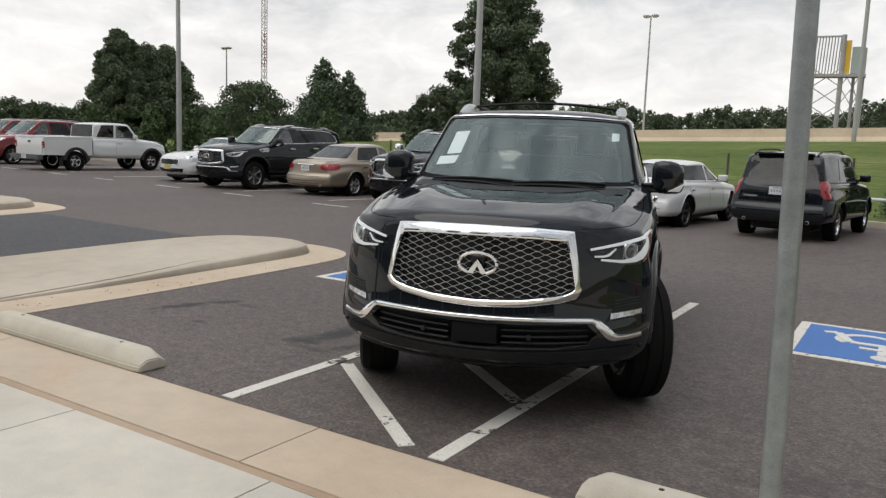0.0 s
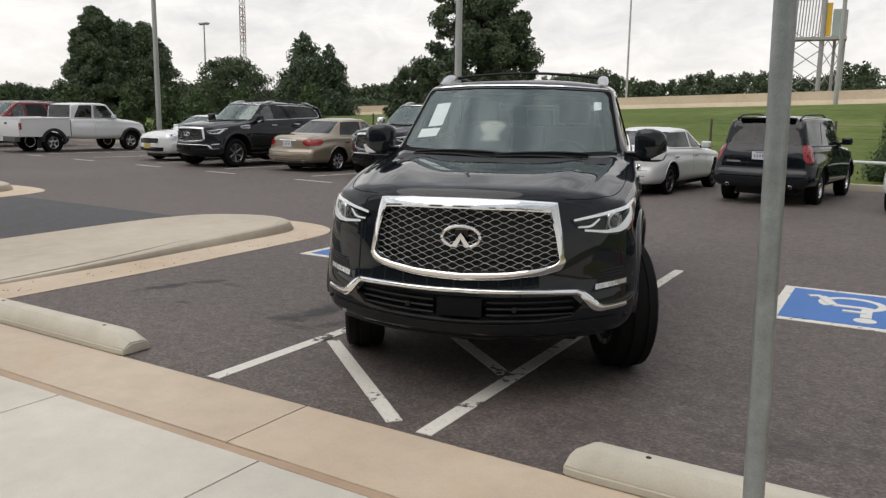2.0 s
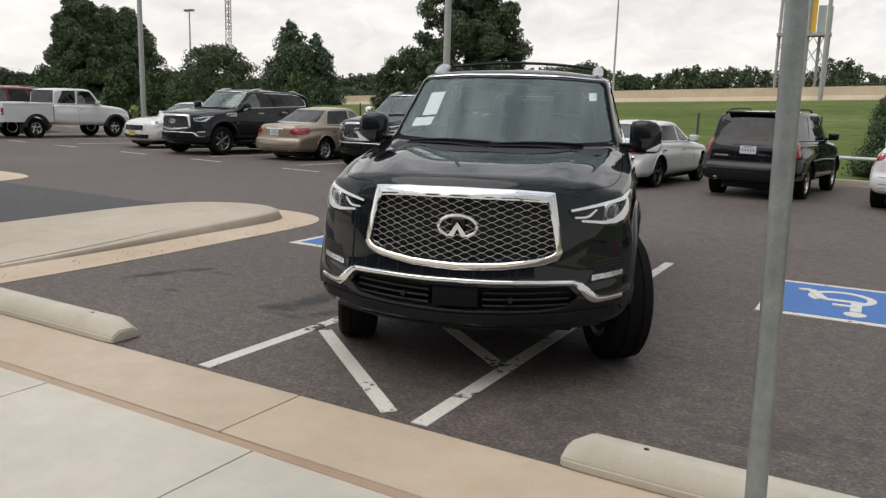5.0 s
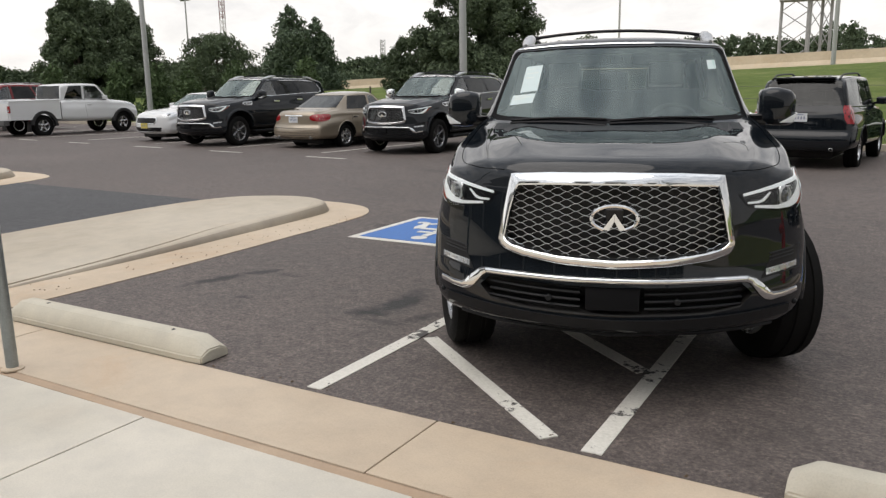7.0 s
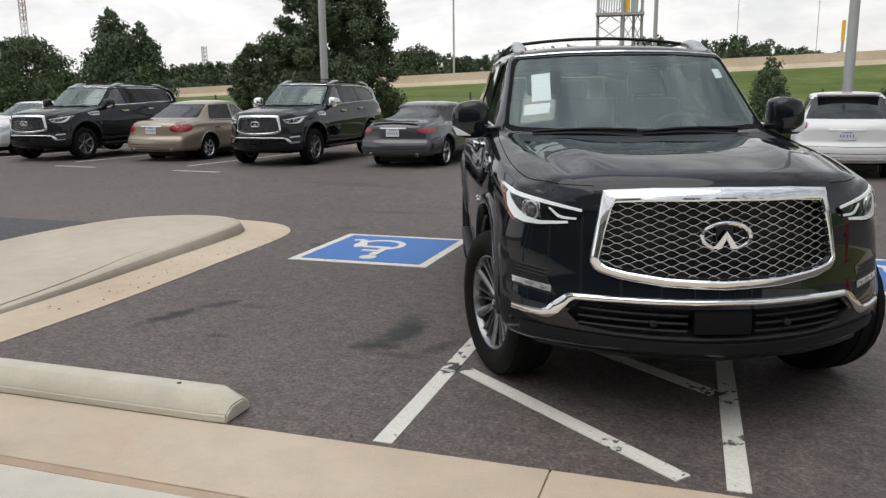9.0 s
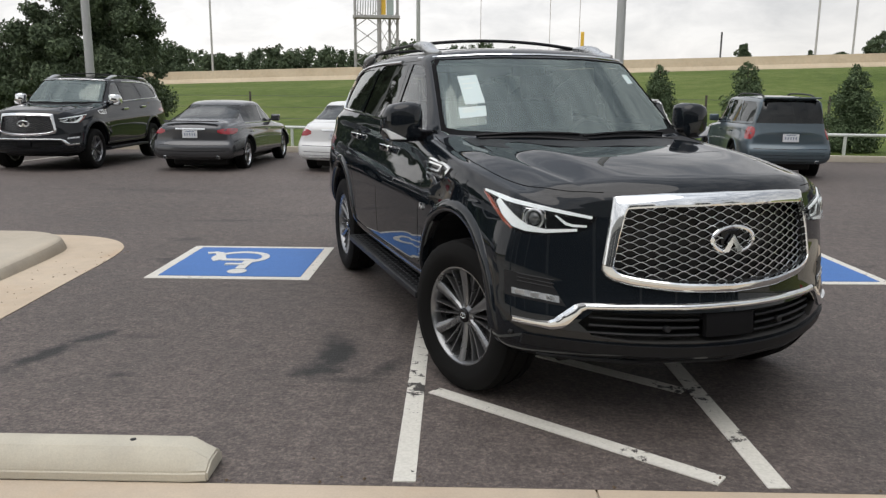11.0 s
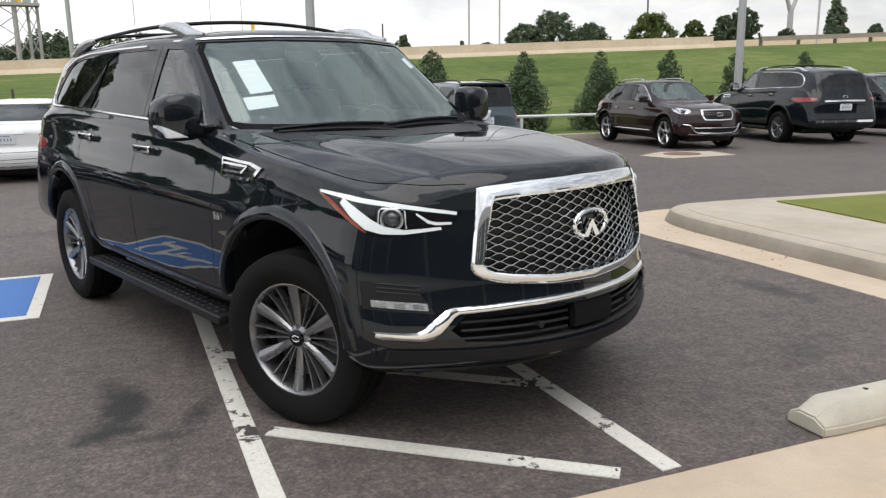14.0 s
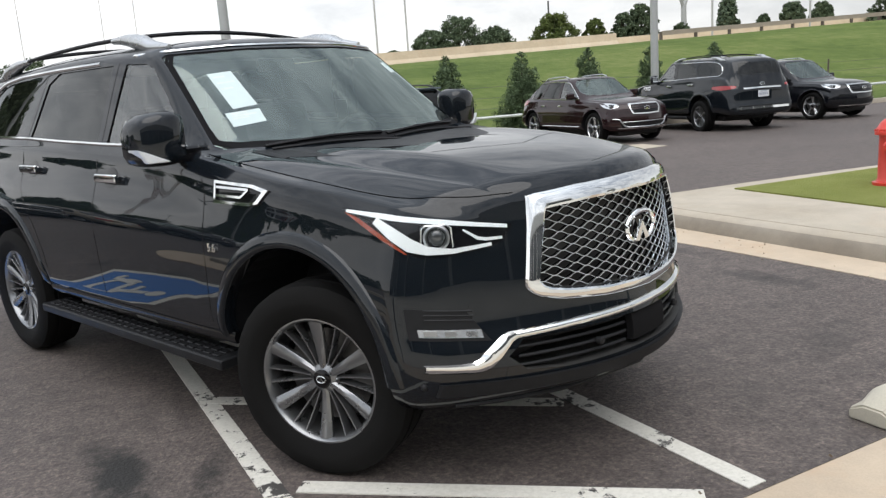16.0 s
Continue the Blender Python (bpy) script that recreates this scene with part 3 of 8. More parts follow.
def island(name, gutter, kerb_line, top_of, label):
    """A kerbed island: flush gutter round it, rounded kerb and a slab on top."""
    root = tagged(new(name), label, "traffic island", "", "structure")
    bm = bmesh.new()
    add_prism(bm, gutter, -0.25, 0.006)
    part("gutter", bm, M_BAND, root, "flush tan concrete gutter pan")
    bm = bmesh.new()
    n = len(kerb_line)
    cx = sum(p[0] for p in kerb_line) / n
    cy = sum(p[1] for p in kerb_line) / n

    def ring(inset, zf):
        out = []
        for x, y in kerb_line:
            d = Vector((cx - x, cy - y)).normalized() * inset
            out.append(bm.verts.new((x + d.x, y + d.y, zf * top_of(x, y) if zf else -0.2)))
        return out
    rings = [ring(0.0, 0), ring(0.0, 0.02), ring(0.03, 0.50), ring(0.06, 0.85), ring(0.11, 1.0), ring(0.24, 1.0)]
    for a, b in zip(rings, rings[1:]):
        for i in range(n):
            bm.faces.new((a[i], a[(i + 1) % n], b[(i + 1) % n], b[i]))
    bmesh.ops.recalc_face_normals(bm, faces=bm.faces)
    # the lower face bands take the darker colour, part stain and part painted shade
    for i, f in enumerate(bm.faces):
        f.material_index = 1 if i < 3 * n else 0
    part("kerb", bm, M_ISLE, root, "rounded concrete kerb, its face coloured darker for stain and shade", 40).data.materials.append(M_KERBFACE)
    bm = bmesh.new()
    inner = []
    for x, y in kerb_line:
        d = Vector((cx - x, cy - y)).normalized() * 0.23
        inner.append((x + d.x, y + d.y))
    add_prism(bm, inner, -0.2, lambda x, y: top_of(x, y) + 0.004)
    part("top_slab", bm, M_ISLE, root, "pale concrete island top")
    return root


def rise(y0, y1, h):
    return lambda x, y: 0.012 + (h - 0.012) * min(1, max(0, (y - y0) / (y1 - y0)))


kl = smooth_poly([(-7.12, 2.75), (-7.17, 3.51), (-7.26, 4.76), (-7.44, 6.0), (-7.57, 7.0), (-7.70, 7.62), (-8.15, 7.90), (-8.75, 7.82), (-9.35, 7.32), (-9.62, 6.3), (-9.60, 4.9), (-9.50, 2.6)], 2)
gl = smooth_poly([(-6.55, 2.85), (-6.60, 3.6), (-6.70, 4.86), (-6.92, 6.3), (-7.04, 7.2), (-7.20, 7.78), (-7.65, 8.18), (-8.4, 8.24), (-9.0, 8.02), (-9.6, 7.42), (-9.80, 6.4), (-9.76, 4.9), (-9.66, 2.5)], 2)
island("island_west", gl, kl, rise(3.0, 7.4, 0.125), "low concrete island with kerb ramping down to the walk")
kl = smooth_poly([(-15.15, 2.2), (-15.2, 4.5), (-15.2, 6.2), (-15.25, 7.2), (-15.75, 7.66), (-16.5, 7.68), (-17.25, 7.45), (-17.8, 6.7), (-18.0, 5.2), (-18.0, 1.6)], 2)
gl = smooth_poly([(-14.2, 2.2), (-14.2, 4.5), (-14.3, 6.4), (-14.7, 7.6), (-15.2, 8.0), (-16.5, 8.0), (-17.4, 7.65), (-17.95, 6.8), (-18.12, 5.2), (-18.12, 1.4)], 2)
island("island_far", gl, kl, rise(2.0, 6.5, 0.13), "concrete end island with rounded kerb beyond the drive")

# east island: kerbed walk round a lawn
kl = smooth_poly([(1.22, 3.4), (1.18, 4.8), (1.06, 5.9), (0.93, 7.2), (0.88, 8.0), (1.02, 8.55), (1.55, 8.72), (5.6, 8.62), (14, 8.1), (26, 7.3), (26, 3.0), (12, 2.4), (4, 3.0)], 2)
gl = smooth_poly([(0.80, 3.55), (0.76, 4.4), (0.66, 5.6), (0.50, 6.9), (0.33, 7.9), (0.48, 8.6), (1.1, 9.08), (1.9, 9.08), (5.6, 8.78), (14, 8.25), (26.3, 7.45), (26.3, 2.8), (12, 2.2), (4, 2.8)], 2)
east = island("island_east", gl, kl, rise(2.5, 4.6, 0.145), "kerbed concrete island walk round a patch of lawn")
bm = bmesh.new()
add_prism(bm, [(2.42, 4.3), (2.40, 5.9), (2.37, 8.30), (5.56, 8.30), (14, 7.78), (24, 7.0), (24, 4.4), (9, 4.2)], 0.0, 0.165)
structure("lawn", bm, M_LAWN, "short yellow-green lawn inside the kerbed island", "lawn")

# ---- painted markings ----


def bar_mesh(p, q, w):
    d = Vector(q) - Vector(p)
    n = Vector((-d.y, d.x)).normalized() * (w / 2)
    return [tuple(Vector(p) + n), tuple(Vector(p) - n), tuple(Vector(q) - n), tuple(Vector(q) + n)]


def marking(name, polys, mat, label, z=0.0045, group=""):
    bm = bmesh.new()
    for poly in polys:
        add_prism(bm, poly, -0.002, z)
    ob = tagged(link_mesh(name, bm, mat), label, "road marking", group, "structure")
    return ob


marking("stall_line", [bar_mesh((-3.610, 3.24), (-4.115, 8.2), 0.094)], M_LINE, "chipped white painted stall line on asphalt", 0.0045, "aisle hatching")
marking("stall_line", [bar_mesh((-2.085, 3.385), (-2.70, 8.42), 0.094)], M_LINE, "chipped white painted stall line on asphalt", 0.0045, "aisle hatching")
marking("hatch_line", [bar_mesh((-3.615, 4.262), (-2.305, 3.415), 0.090)], M_LINE, "diagonal white hatch stripe with scuffed paint", 0.0055, "aisle hatching")
marking("hatch_line", [bar_mesh((-3.80, 5.42), (-2.28, 4.43), 0.09)], M_LINE, "diagonal white hatch stripe with scuffed paint", 0.0055, "aisle hatching")
marking("hatch_line", [bar_mesh((-3.92, 6.6), (-2.40, 5.6), 0.10)], M_LINE, "diagonal white hatch stripe with scuffed paint", 0.0055, "aisle hatching")
marking("hatch_line", [bar_mesh((-4.02, 7.75), (-2.52, 6.75), 0.10)], M_LINE, "diagonal white hatch stripe with scuffed paint", 0.0055, "aisle hatching")


def access_pad(m):
    """Blue square with white border and the wheelchair symbol."""
    root = tagged(new("access_symbol_pad"), "blue painted square with white border and wheelchair symbol", "road marking", "accessible bays", "structure")
    root.matrix_world = m
    bm = bmesh.new()
    add_prism(bm, [(-0.70, -0.70), (0.70, -0.70), (0.70, 0.70), (-0.70, 0.70)], 0.0, 0.005)
    part("border", bm, M_LINE, root, "white painted border")
    bm = bmesh.new()
    add_prism(bm, [(-0.61, -0.61), (0.61, -0.61), (0.61, 0.61), (-0.61, 0.61)], 0.0, 0.009)
    part("field", bm, M_BLUE, root, "blue painted field")
    bm = bmesh.new()
    ring = []
    for k in range(25):
        a = radians(128 + k * 272 / 24)
        ring.append((0.10 + 0.27 * math.cos(a), -0.14 + 0.27 * math.sin(a)))
    outline = [(x, y) for x, y in ring] + [(0.10 + (x - 0.10) * 0.74, -0.14 + (y + 0.14) * 0.74) for x, y in ring[::-1]]
    for a, b in zip(range(24), range(1, 25)):
        quad = [outline[a], outline[b], outline[49 - b], outline[49 - a]]
        add_prism(bm, quad, 0.008, 0.013)
    for i, (p, q, w) in enumerate((((-0.02, 0.34), (-0.02, -0.05), 0.085), ((-0.02, -0.02), (0.24, -0.02), 0.075), ((0.24, -0.02), (0.36, -0.34), 0.08), ((0.36, -0.34), (0.46, -0.30), 0.07), ((-0.02, 0.17), (0.16, 0.17), 0.06))):
        add_prism(bm, bar_mesh(p, q, w), 0.008, 0.0145 + 0.0012 * i)
    add_prism(bm, [(-0.02 + 0.085 * math.cos(k * math.tau / 16), 0.44 + 0.085 * math.sin(k * math.tau / 16)) for k in range(16)], 0.008, 0.013)
    part("symbol", bm, M_SYMBOL, root, "white wheelchair symbol")
    return root


pad_1 = access_pad(pose(-5.74, 7.23, 0, 0, 0, 185.5))
pad_2 = access_pad(pose(-0.84, 7.78, 0, 0, 0, 187.5))

# grit and dry bits swept along the kerb and gutter edges
rng_d = random.Random(41)
bm = bmesh.new()
for k in range(240):
    if k % 3 == 0:
        x = rng_d.uniform(-7.0, 1.0)
        p = Vector((x, walk_edge(x) + abs(rng_d.gauss(0, 0.10)) + 0.01, 0.003))
    elif k % 3 == 1:
        y = rng_d.uniform(3.4, 8.0)
        p = Vector((0.60 + rng_d.gauss(0.25, 0.22), y, 0.009))
    else:
        y = rng_d.uniform(3.4, 7.6)
        p = Vector((-6.72 - 0.07 * (y - 3.4) - abs(rng_d.gauss(0, 0.25)), y, 0.009))
    s = rng_d.uniform(0.004, 0.011)
    vs = [bm.verts.new(p + Vector((s * rng_d.uniform(0.6, 1.4) * math.cos(a + k), s * rng_d.uniform(0.6, 1.4) * math.sin(a + k), 0))) for a in (0, 2.1, 4.2)]
    top = bm.verts.new(p + Vector((0, 0, s * rng_d.uniform(0.4, 0.9))))
    for i in range(3):
        bm.faces.new((vs[i], vs[(i + 1) % 3], top))
tagged(link_mesh("grit", bm, plain("grit_dry", (0.12, 0.085, 0.055), 0.9, vary=0.5, scale=30)), "scattered dry grit and leaf bits along the kerbs", "debris", "", "stuff")

# far row: stall lines with a short cross bar at their heads
for k, x in enumerate([-37.5, -34.8, -31.6, -28.0, -25.0, -21.4, -18.1, -14.6]):
    ln = marking("stall_line", [bar_mesh((x, -2.5), (x - 0.1, 2.7), 0.11)], M_LINE_FAR, "faded white stall line in the far row", 0.005, "far row stall lines")
    ln.matrix_world = pose(0, 16.9, lot_z(16.9), -0.63, 0, 0)
    if x < -13:
        ln = marking("stall_tick", [bar_mesh((x + 0.5, 0), (x + 1.7, 0), 0.11)], M_LINE_FAR, "short faded white tick near a stall head", 0.005, "far row ticks")
        ln.matrix_world = pose(0, 13.4, lot_z(13.4), -0.63, 0, 0)

# manhole collar in the lane
bm = bmesh.new()
add_prism(bm, [(-1.0, 0.05), (-0.75, -0.85), (0.85, -0.70), (0.95, 0.35), (-0.1, 0.70)], -0.1, 0.006)
collar = structure("pavement_collar", bm, M_PAD, "pale concrete collar round an iron cover in the asphalt", "manhole collar")
collar.matrix_world = pose(6.05, 15.85, lot_z(15.85), -0.63, 0, 0)
cover = base("manhole_cover", "rusty round iron manhole cover set in concrete", "manhole cover", pose(6.05, 15.85, lot_z(15.85) + 0.006, -0.63, 0, 0))
bm = bmesh.new()
add_lathe(bm, [(0.40, 0.0), (0.40, 0.008), (0.36, 0.012), (0.30, 0.009), (0.05, 0.012)])
part("lid", bm, plain("iron_rust", (0.20, 0.12, 0.09), 0.8, 0.3, vary=0.3, scale=12, bumps=0.4), cover)

# far kerb
bm = bmesh.new()
for x0, x1 in ((-60.0, 60.0),):
    add_box(bm, ((x0 + x1) / 2, 21.68, -0.11), (x1 - x0, 0.16, 0.26), None, 0.03, 2)
structure("kerb_north", bm, M_KERB, "straight concrete kerb along the lot's far edge", "kerb", 40)


# ---- wheel stops ----
def wheel_stop(m, length=1.9):
    root = base("wheel_stop", "weathered cast concrete wheel stop resting on the asphalt", "wheel stop", m, "wheel stops")
    bm = bmesh.new()
    sect = [(-0.115, 0.0), (-0.115, 0.045), (-0.06, 0.125), (-0.045, 0.135), (0.045, 0.135), (0.06, 0.125), (0.115, 0.045), (0.115, 0.0)]
    xs = [(-length / 2, 0.55, 0.0), (-length / 2 + 0.015, 0.62, 0.0), (-length / 2 + 0.10, 1.0, 1.0), (length / 2 - 0.10, 1.0, 1.0), (length / 2 - 0.015, 0.62, 0.0), (length / 2, 0.55, 0.0)]
    rings = []
    for x, zf, wide in xs:
        rings.append([bm.verts.new((x, y * (0.93 + 0.07 * wide), z * (zf if z > 0.05 else 1.0))) for y, z in sect])
    for a, b in zip(rings, rings[1:]):
        for k in range(7):
            bm.faces.new((a[k], a[k + 1], b[k + 1], b[k]))
        bm.faces.new((a[7], a[0], b[0], b[7]))
    bm.faces.new(rings[0])
    bm.faces.new(rings[-1][::-1])
    bmesh.ops.recalc_face_normals(bm, faces=bm.faces)
    bmesh.ops.bevel(bm, geom=[e for e in bm.edges if e.calc_face_angle(0) > 0.35], offset=0.008, segments=2, affect="EDGES")
    part("block", bm, M_STOP, root, "", 35)
    for x in (-0.62, 0.62):
        bm = bmesh.new()
        add_lathe(bm, [(0.013, -0.02), (0.013, 0.137)], Matrix.Translation((x, 0, 0)), 10)
        part("anchor_pin", bm, M_DARKMETAL, root, "dark rusted steel anchor pin head")
    return root


stop_1 = wheel_stop(pose(-5.37, 3.145, 0, 0, 0, 5.4), 1.92)
stop_2 = wheel_stop(pose(-0.35, 3.62, 0, 0, 0, 5.4), 1.95)


# ---- sign posts ----
def sign_post(m):
    root = base("sign_post", "round galvanised steel sign post set in concrete", "sign post", m, "sign posts")
    bm = bmesh.new()
    add_tube(bm, [(0, 0, -0.05), (0, 0, 0.4), (0, 0, 1.3), (0, 0, 2.7)], 0.0335, 20)
    part("tube", bm, M_GALV, root, "", 40)
    bm = bmesh.new()
    add_lathe(bm, [(0.06, 0.0), (0.06, 0.008), (0.045, 0.014), (0.034, 0.016)], None, 20)
    part("collar", bm, M_BAND, root, "ring of mortar at the foot")
    return root


sign_post(pose(-5.25, 2.475, 0.002, 0, -1.0, 0))
sign_post(pose(-0.360, 2.97, 0.002, 0, -1.1, 0))


# ---- hydrant ----
def hydrant(m):
    root = base("fire_hydrant", "bright red cast-iron fire hydrant on the lawn", "fire hydrant", m)
    bm = bmesh.new()
    add_lathe(bm, [(0.17, 0), (0.17, 0.03), (0.135, 0.035), (0.125, 0.06), (0.12, 0.07), (0.118, 0.50), (0.122, 0.53), (0.16, 0.535), (0.165, 0.555), (0.16, 0.575), (0.135, 0.585)], None, 28)
    part("barrel", bm, M_HYDRANT, root, "", 35)
    bm = bmesh.new()
    add_lathe(bm, [(0.15, 0.583), (0.15, 0.60), (0.135, 0.62), (0.115, 0.66), (0.08, 0.695), (0.04, 0.71), (0.035, 0.715), (0.035, 0.755), (0.02, 0.76)], None, 28)
    part("bonnet", bm, M_HYDRANT, root, "domed red bonnet with operating nut", 35)
    for a, z, r, l in ((90, 0.42, 0.062, 0.19), (-90, 0.42, 0.062, 0.19), (0, 0.40, 0.082, 0.20)):
        bm = bmesh.new()
        t = Matrix.Rotation(radians(a), 4, "Z") @ Matrix.Translation((0.08, 0, z)) @ Matrix.Rotation(radians(90), 4, "Y")
        add_lathe(bm, [(r * 0.85, 0), (r * 0.85, l * 0.45), (r * 1.12, l * 0.48), (r * 1.12, l * 0.70), (r * 0.9, l * 0.78), (r * 0.35, l * 0.8), (r * 0.35, l * 1.0)], t, 16)
        part("nozzle_cap", bm, M_HYDRANT, root, "", 35)
    bm = bmesh.new()
    add_tube(bm, [(0.02, -0.20, 0.36), (0.05, -0.215, 0.29), (0.09, -0.20, 0.24), (0.12, -0.14, 0.26), (0.13, -0.08, 0.33)], 0.007, 6)
    part("chain", bm, M_STEELD, root, "thin steel cap chain")
    for k in range(8):
        bm = bmesh.new()
        a = k * math.tau / 8
        add_lathe(bm, [(0.014, 0.572), (0.014, 0.592), (0.008, 0.596)], Matrix.Translation((0.152 * math.cos(a), 0.152 * math.sin(a), 0)), 6)
        part("bolt", bm, M_HYDRANT, root)
    return root


hydrant(pose(3.55, 7.27, 0.165, 0, 0, -55))

# ---- grass bank, road deck and barrier ----


def deck_z(x):
    return 2.78 + 0.0305 * max(x, -70.0)


def bank_z(x, y):
    t = max(0.0, min(1.0, (y - 26) / 34))
    return -0.02 + (deck_z(x) + 0.02) * (t * t * (3 - 2 * t))


bm = bmesh.new()
xs = [-160 + 8 * i for i in range(46)]
ys = [21.76, 23, 25, 28, 32, 36, 40, 44, 48, 52, 56, 59, 61.4]
grid = [[bm.verts.new((x, y, bank_z(x, y) + (0.10 * noise.noise(Vector((x * 0.12, y * 0.2, 0))) if 23 < y < 60 else 0))) for x in xs] for y in ys]
for a, b in zip(grid, grid[1:]):
    for i in range(len(xs) - 1):
        bm.faces.new((a[i], a[i + 1], b[i + 1], b[i]))
structure("bank", bm, M_TURF, "green mown grass bank rising to the highway", "grass bank", 60)

bm = bmesh.new()
rows = [[bm.verts.new((x, y, deck_z(x) + dz)) for x in xs] for y, dz in ((61.3, -0.3), (61.3, 0.02), (63.0, 0.04), (84, 0.1), (84, -6))]
for a, b in zip(rows, rows[1:]):
    for i in range(len(xs) - 1):
        bm.faces.new((a[i], a[i + 1], b[i + 1], b[i]))
structure("road_highway", bm, M_BARRIER, "pale concrete highway deck beyond the bank", "highway")

bm = bmesh.new()
prof = [(63.3, 0.0), (63.4, 0.18), (63.62, 0.42), (63.7, 1.05), (63.9, 1.05), (63.98, 0.42), (64.2, 0.18), (64.3, 0.0)]
bx = [x for x in xs if x <= 44]
rows = [[bm.verts.new((x, y, deck_z(x) + z)) for x in bx] for y, z in prof]
for a, b in zip(rows, rows[1:]):
    for i in range(len(bx) - 1):
        bm.faces.new((a[i], a[i + 1], b[i + 1], b[i]))
bmesh.ops.recalc_face_normals(bm, faces=bm.faces)
structure("barrier", bm, M_BARRIER, "long tan concrete highway barrier wall", "barrier")

rail_far = base("guard_rail", "grey steel guard rail on posts beside the highway", "guard rail", pose(0, 0, 0))
M_RAILOLD = plain("rail_weathered", (0.33, 0.29, 0.24), 0.6, 0.4, scale=1)
for x0 in range(44, 196, 8):
    bm = bmesh.new()
    v = [bm.verts.new((x, 62.2, deck_z(x) + z)) for x, z in ((x0, 0.45), (x0 + 8, 0.45), (x0 + 8, 0.85), (x0, 0.85))]
    w = [bm.verts.new(q.co + Vector((0, 0.12, 0))) for q in v]
    bm.faces.new(v)
    bm.faces.new(w[::-1])
    for i in range(4):
        bm.faces.new((v[i], w[i], w[(i + 1) % 4], v[(i + 1) % 4]))
    part("beam", bm, M_RAILOLD, rail_far)
post_bm = bmesh.new()
add_box(post_bm, (0, 0, 0.2), (0.2, 0.25, 1.2))
post_ob = part("post", post_bm, M_WOODPOST, rail_far)
for k, x0 in enumerate(range(44, 196, 4)):
    ob = post_ob if k == 0 else new("post", post_ob.data)
    ob.parent = rail_far
    ob.location = (x0, 62.45, deck_z(x0))
# far carriageway barrier
bm = bmesh.new()
rows = [[bm.verts.new((x, y, deck_z(x) + z)) for x in xs if x >= 40] for y, z in ((76, 0.05), (76.1, 1.0), (76.4, 1.0), (76.5, 0.05))]
for a, b in zip(rows, rows[1:]):
    for i in range(len(a) - 1):
        bm.faces.new((a[i], a[i + 1], b[i + 1], b[i]))
bmesh.ops.recalc_face_normals(bm, faces=bm.faces)
structure("barrier_far", bm, M_BARRIER, "concrete median barrier of the highway", "barrier")

# pipe rail along the lot
pipe = base("pipe_rail", "low white painted pipe rail along the lot edge", "rail", pose(0, 22.45, 0.0))
bm = bmesh.new()
add_tube(bm, [(-19.0, 0, 0.50), (24, 0, 0.50)], 0.045, 10)
part("bar", bm, M_RAILW, pipe, "", 40)
pb = bmesh.new()
add_tube(pb, [(0, 0, -0.15), (0, 0, 0.47)], 0.045, 10)
pp = part("post", pb, M_RAILW, pipe, "", 40)
for k, x in enumerate(range(-19, 25, 3)):
    ob = pp if k == 0 else new("post", pp.data)
    ob.parent = pipe
    ob.location = (x, 0, 0)

# wire fence
fence = base("wire_fence", "thin wire fence on weathered dark posts across the bank", "fence", pose(0, 28.5, 0))
pb = bmesh.new()
add_tube(pb, [(0, 0, -0.3), (0, 0, 1.45)], [0.05, 0.04], 7)
pp = part("post", pb, M_WOODPOST, fence)
for k, x in enumerate(range(-54, 60, 4)):
    ob = pp if k == 0 else new("post", pp.data)
    ob.parent = fence
    ob.location = (x + 0.6, 0, bank_z(x, 28.5))
for z in (0.5, 0.9, 1.3):
    bm = bmesh.new()
    add_tube(bm, [(x + 0.6, 0, bank_z(x, 28.5) + z) for x in range(-54, 60, 8)], 0.006, 4)
    part("wire", bm, M_STEELD, fence)


# ---- lot lamps, highway lamps, masts ----
def lot_lamp(x):
    root = base("lot_light_pole", "tall tapered pale grey steel parking lot light pole", "light pole", pose(x, 22.15, -0.05), "lot light poles")
    bm = bmesh.new()
    add_tube(bm, [(0, 0, 0.5), (0, 0, 4), (0, 0, 10.5)], [0.125, 0.115, 0.085], 16)
    part("shaft", bm, M_POLE, root, "", 40)
    bm = bmesh.new()
    add_lathe(bm, [(0.25, -0.1), (0.25, 0.55), (0.235, 0.57)], None, 20)
    part("footing", bm, M_KERB, root, "round concrete footing", 40)
    bm = bmesh.new()
    add_box(bm, (0, 0, 0.585), (0.36, 0.36, 0.03), None, 0.006)
    part("base_plate", bm, M_POLE, root)
    return root


for x in (-33.1, -15.78, -0.99, 12.02, 27.6):
    lot_lamp(x)


def road_lamp(x, y, h, heads=True, r=0.11):
    root = base("highway_lamp", "tall slim grey highway lamp post", "street lamp", pose(x, y, 2.0), "highway lamps")
    bm = bmesh.new()
    add_tube(bm, [(0, 0, -2), (0, 0, h * 0.5), (0, 0, h)], [r, r * 0.85, r * 0.6], 8)
    part("shaft", bm, M_POLE, root, "", 50)
    if heads:
        for s in (-1, 1):
            bm = bmesh.new()
            add_lathe(bm, [(0.10, 0.16), (0.34, 0.10), (0.36, 0.0), (0.2, -0.12)], Matrix.Translation((0.42 * s, 0, h)), 12)
            part("lamp_head", bm, M_POLE, root, "round twin lamp head")
        bm = bmesh.new()
        add_tube(bm, [(-0.4, 0, h), (0.4, 0, h)], 0.05, 6)
        part("arm", bm, M_POLE, root)
    return root


def spot(t_eye, az, d):
    """Plan place at a bearing (degrees west of north) and distance from an eye."""
    return t_eye[0] - d * math.sin(radians(az)), t_eye[1] + d * math.cos(radians(az))


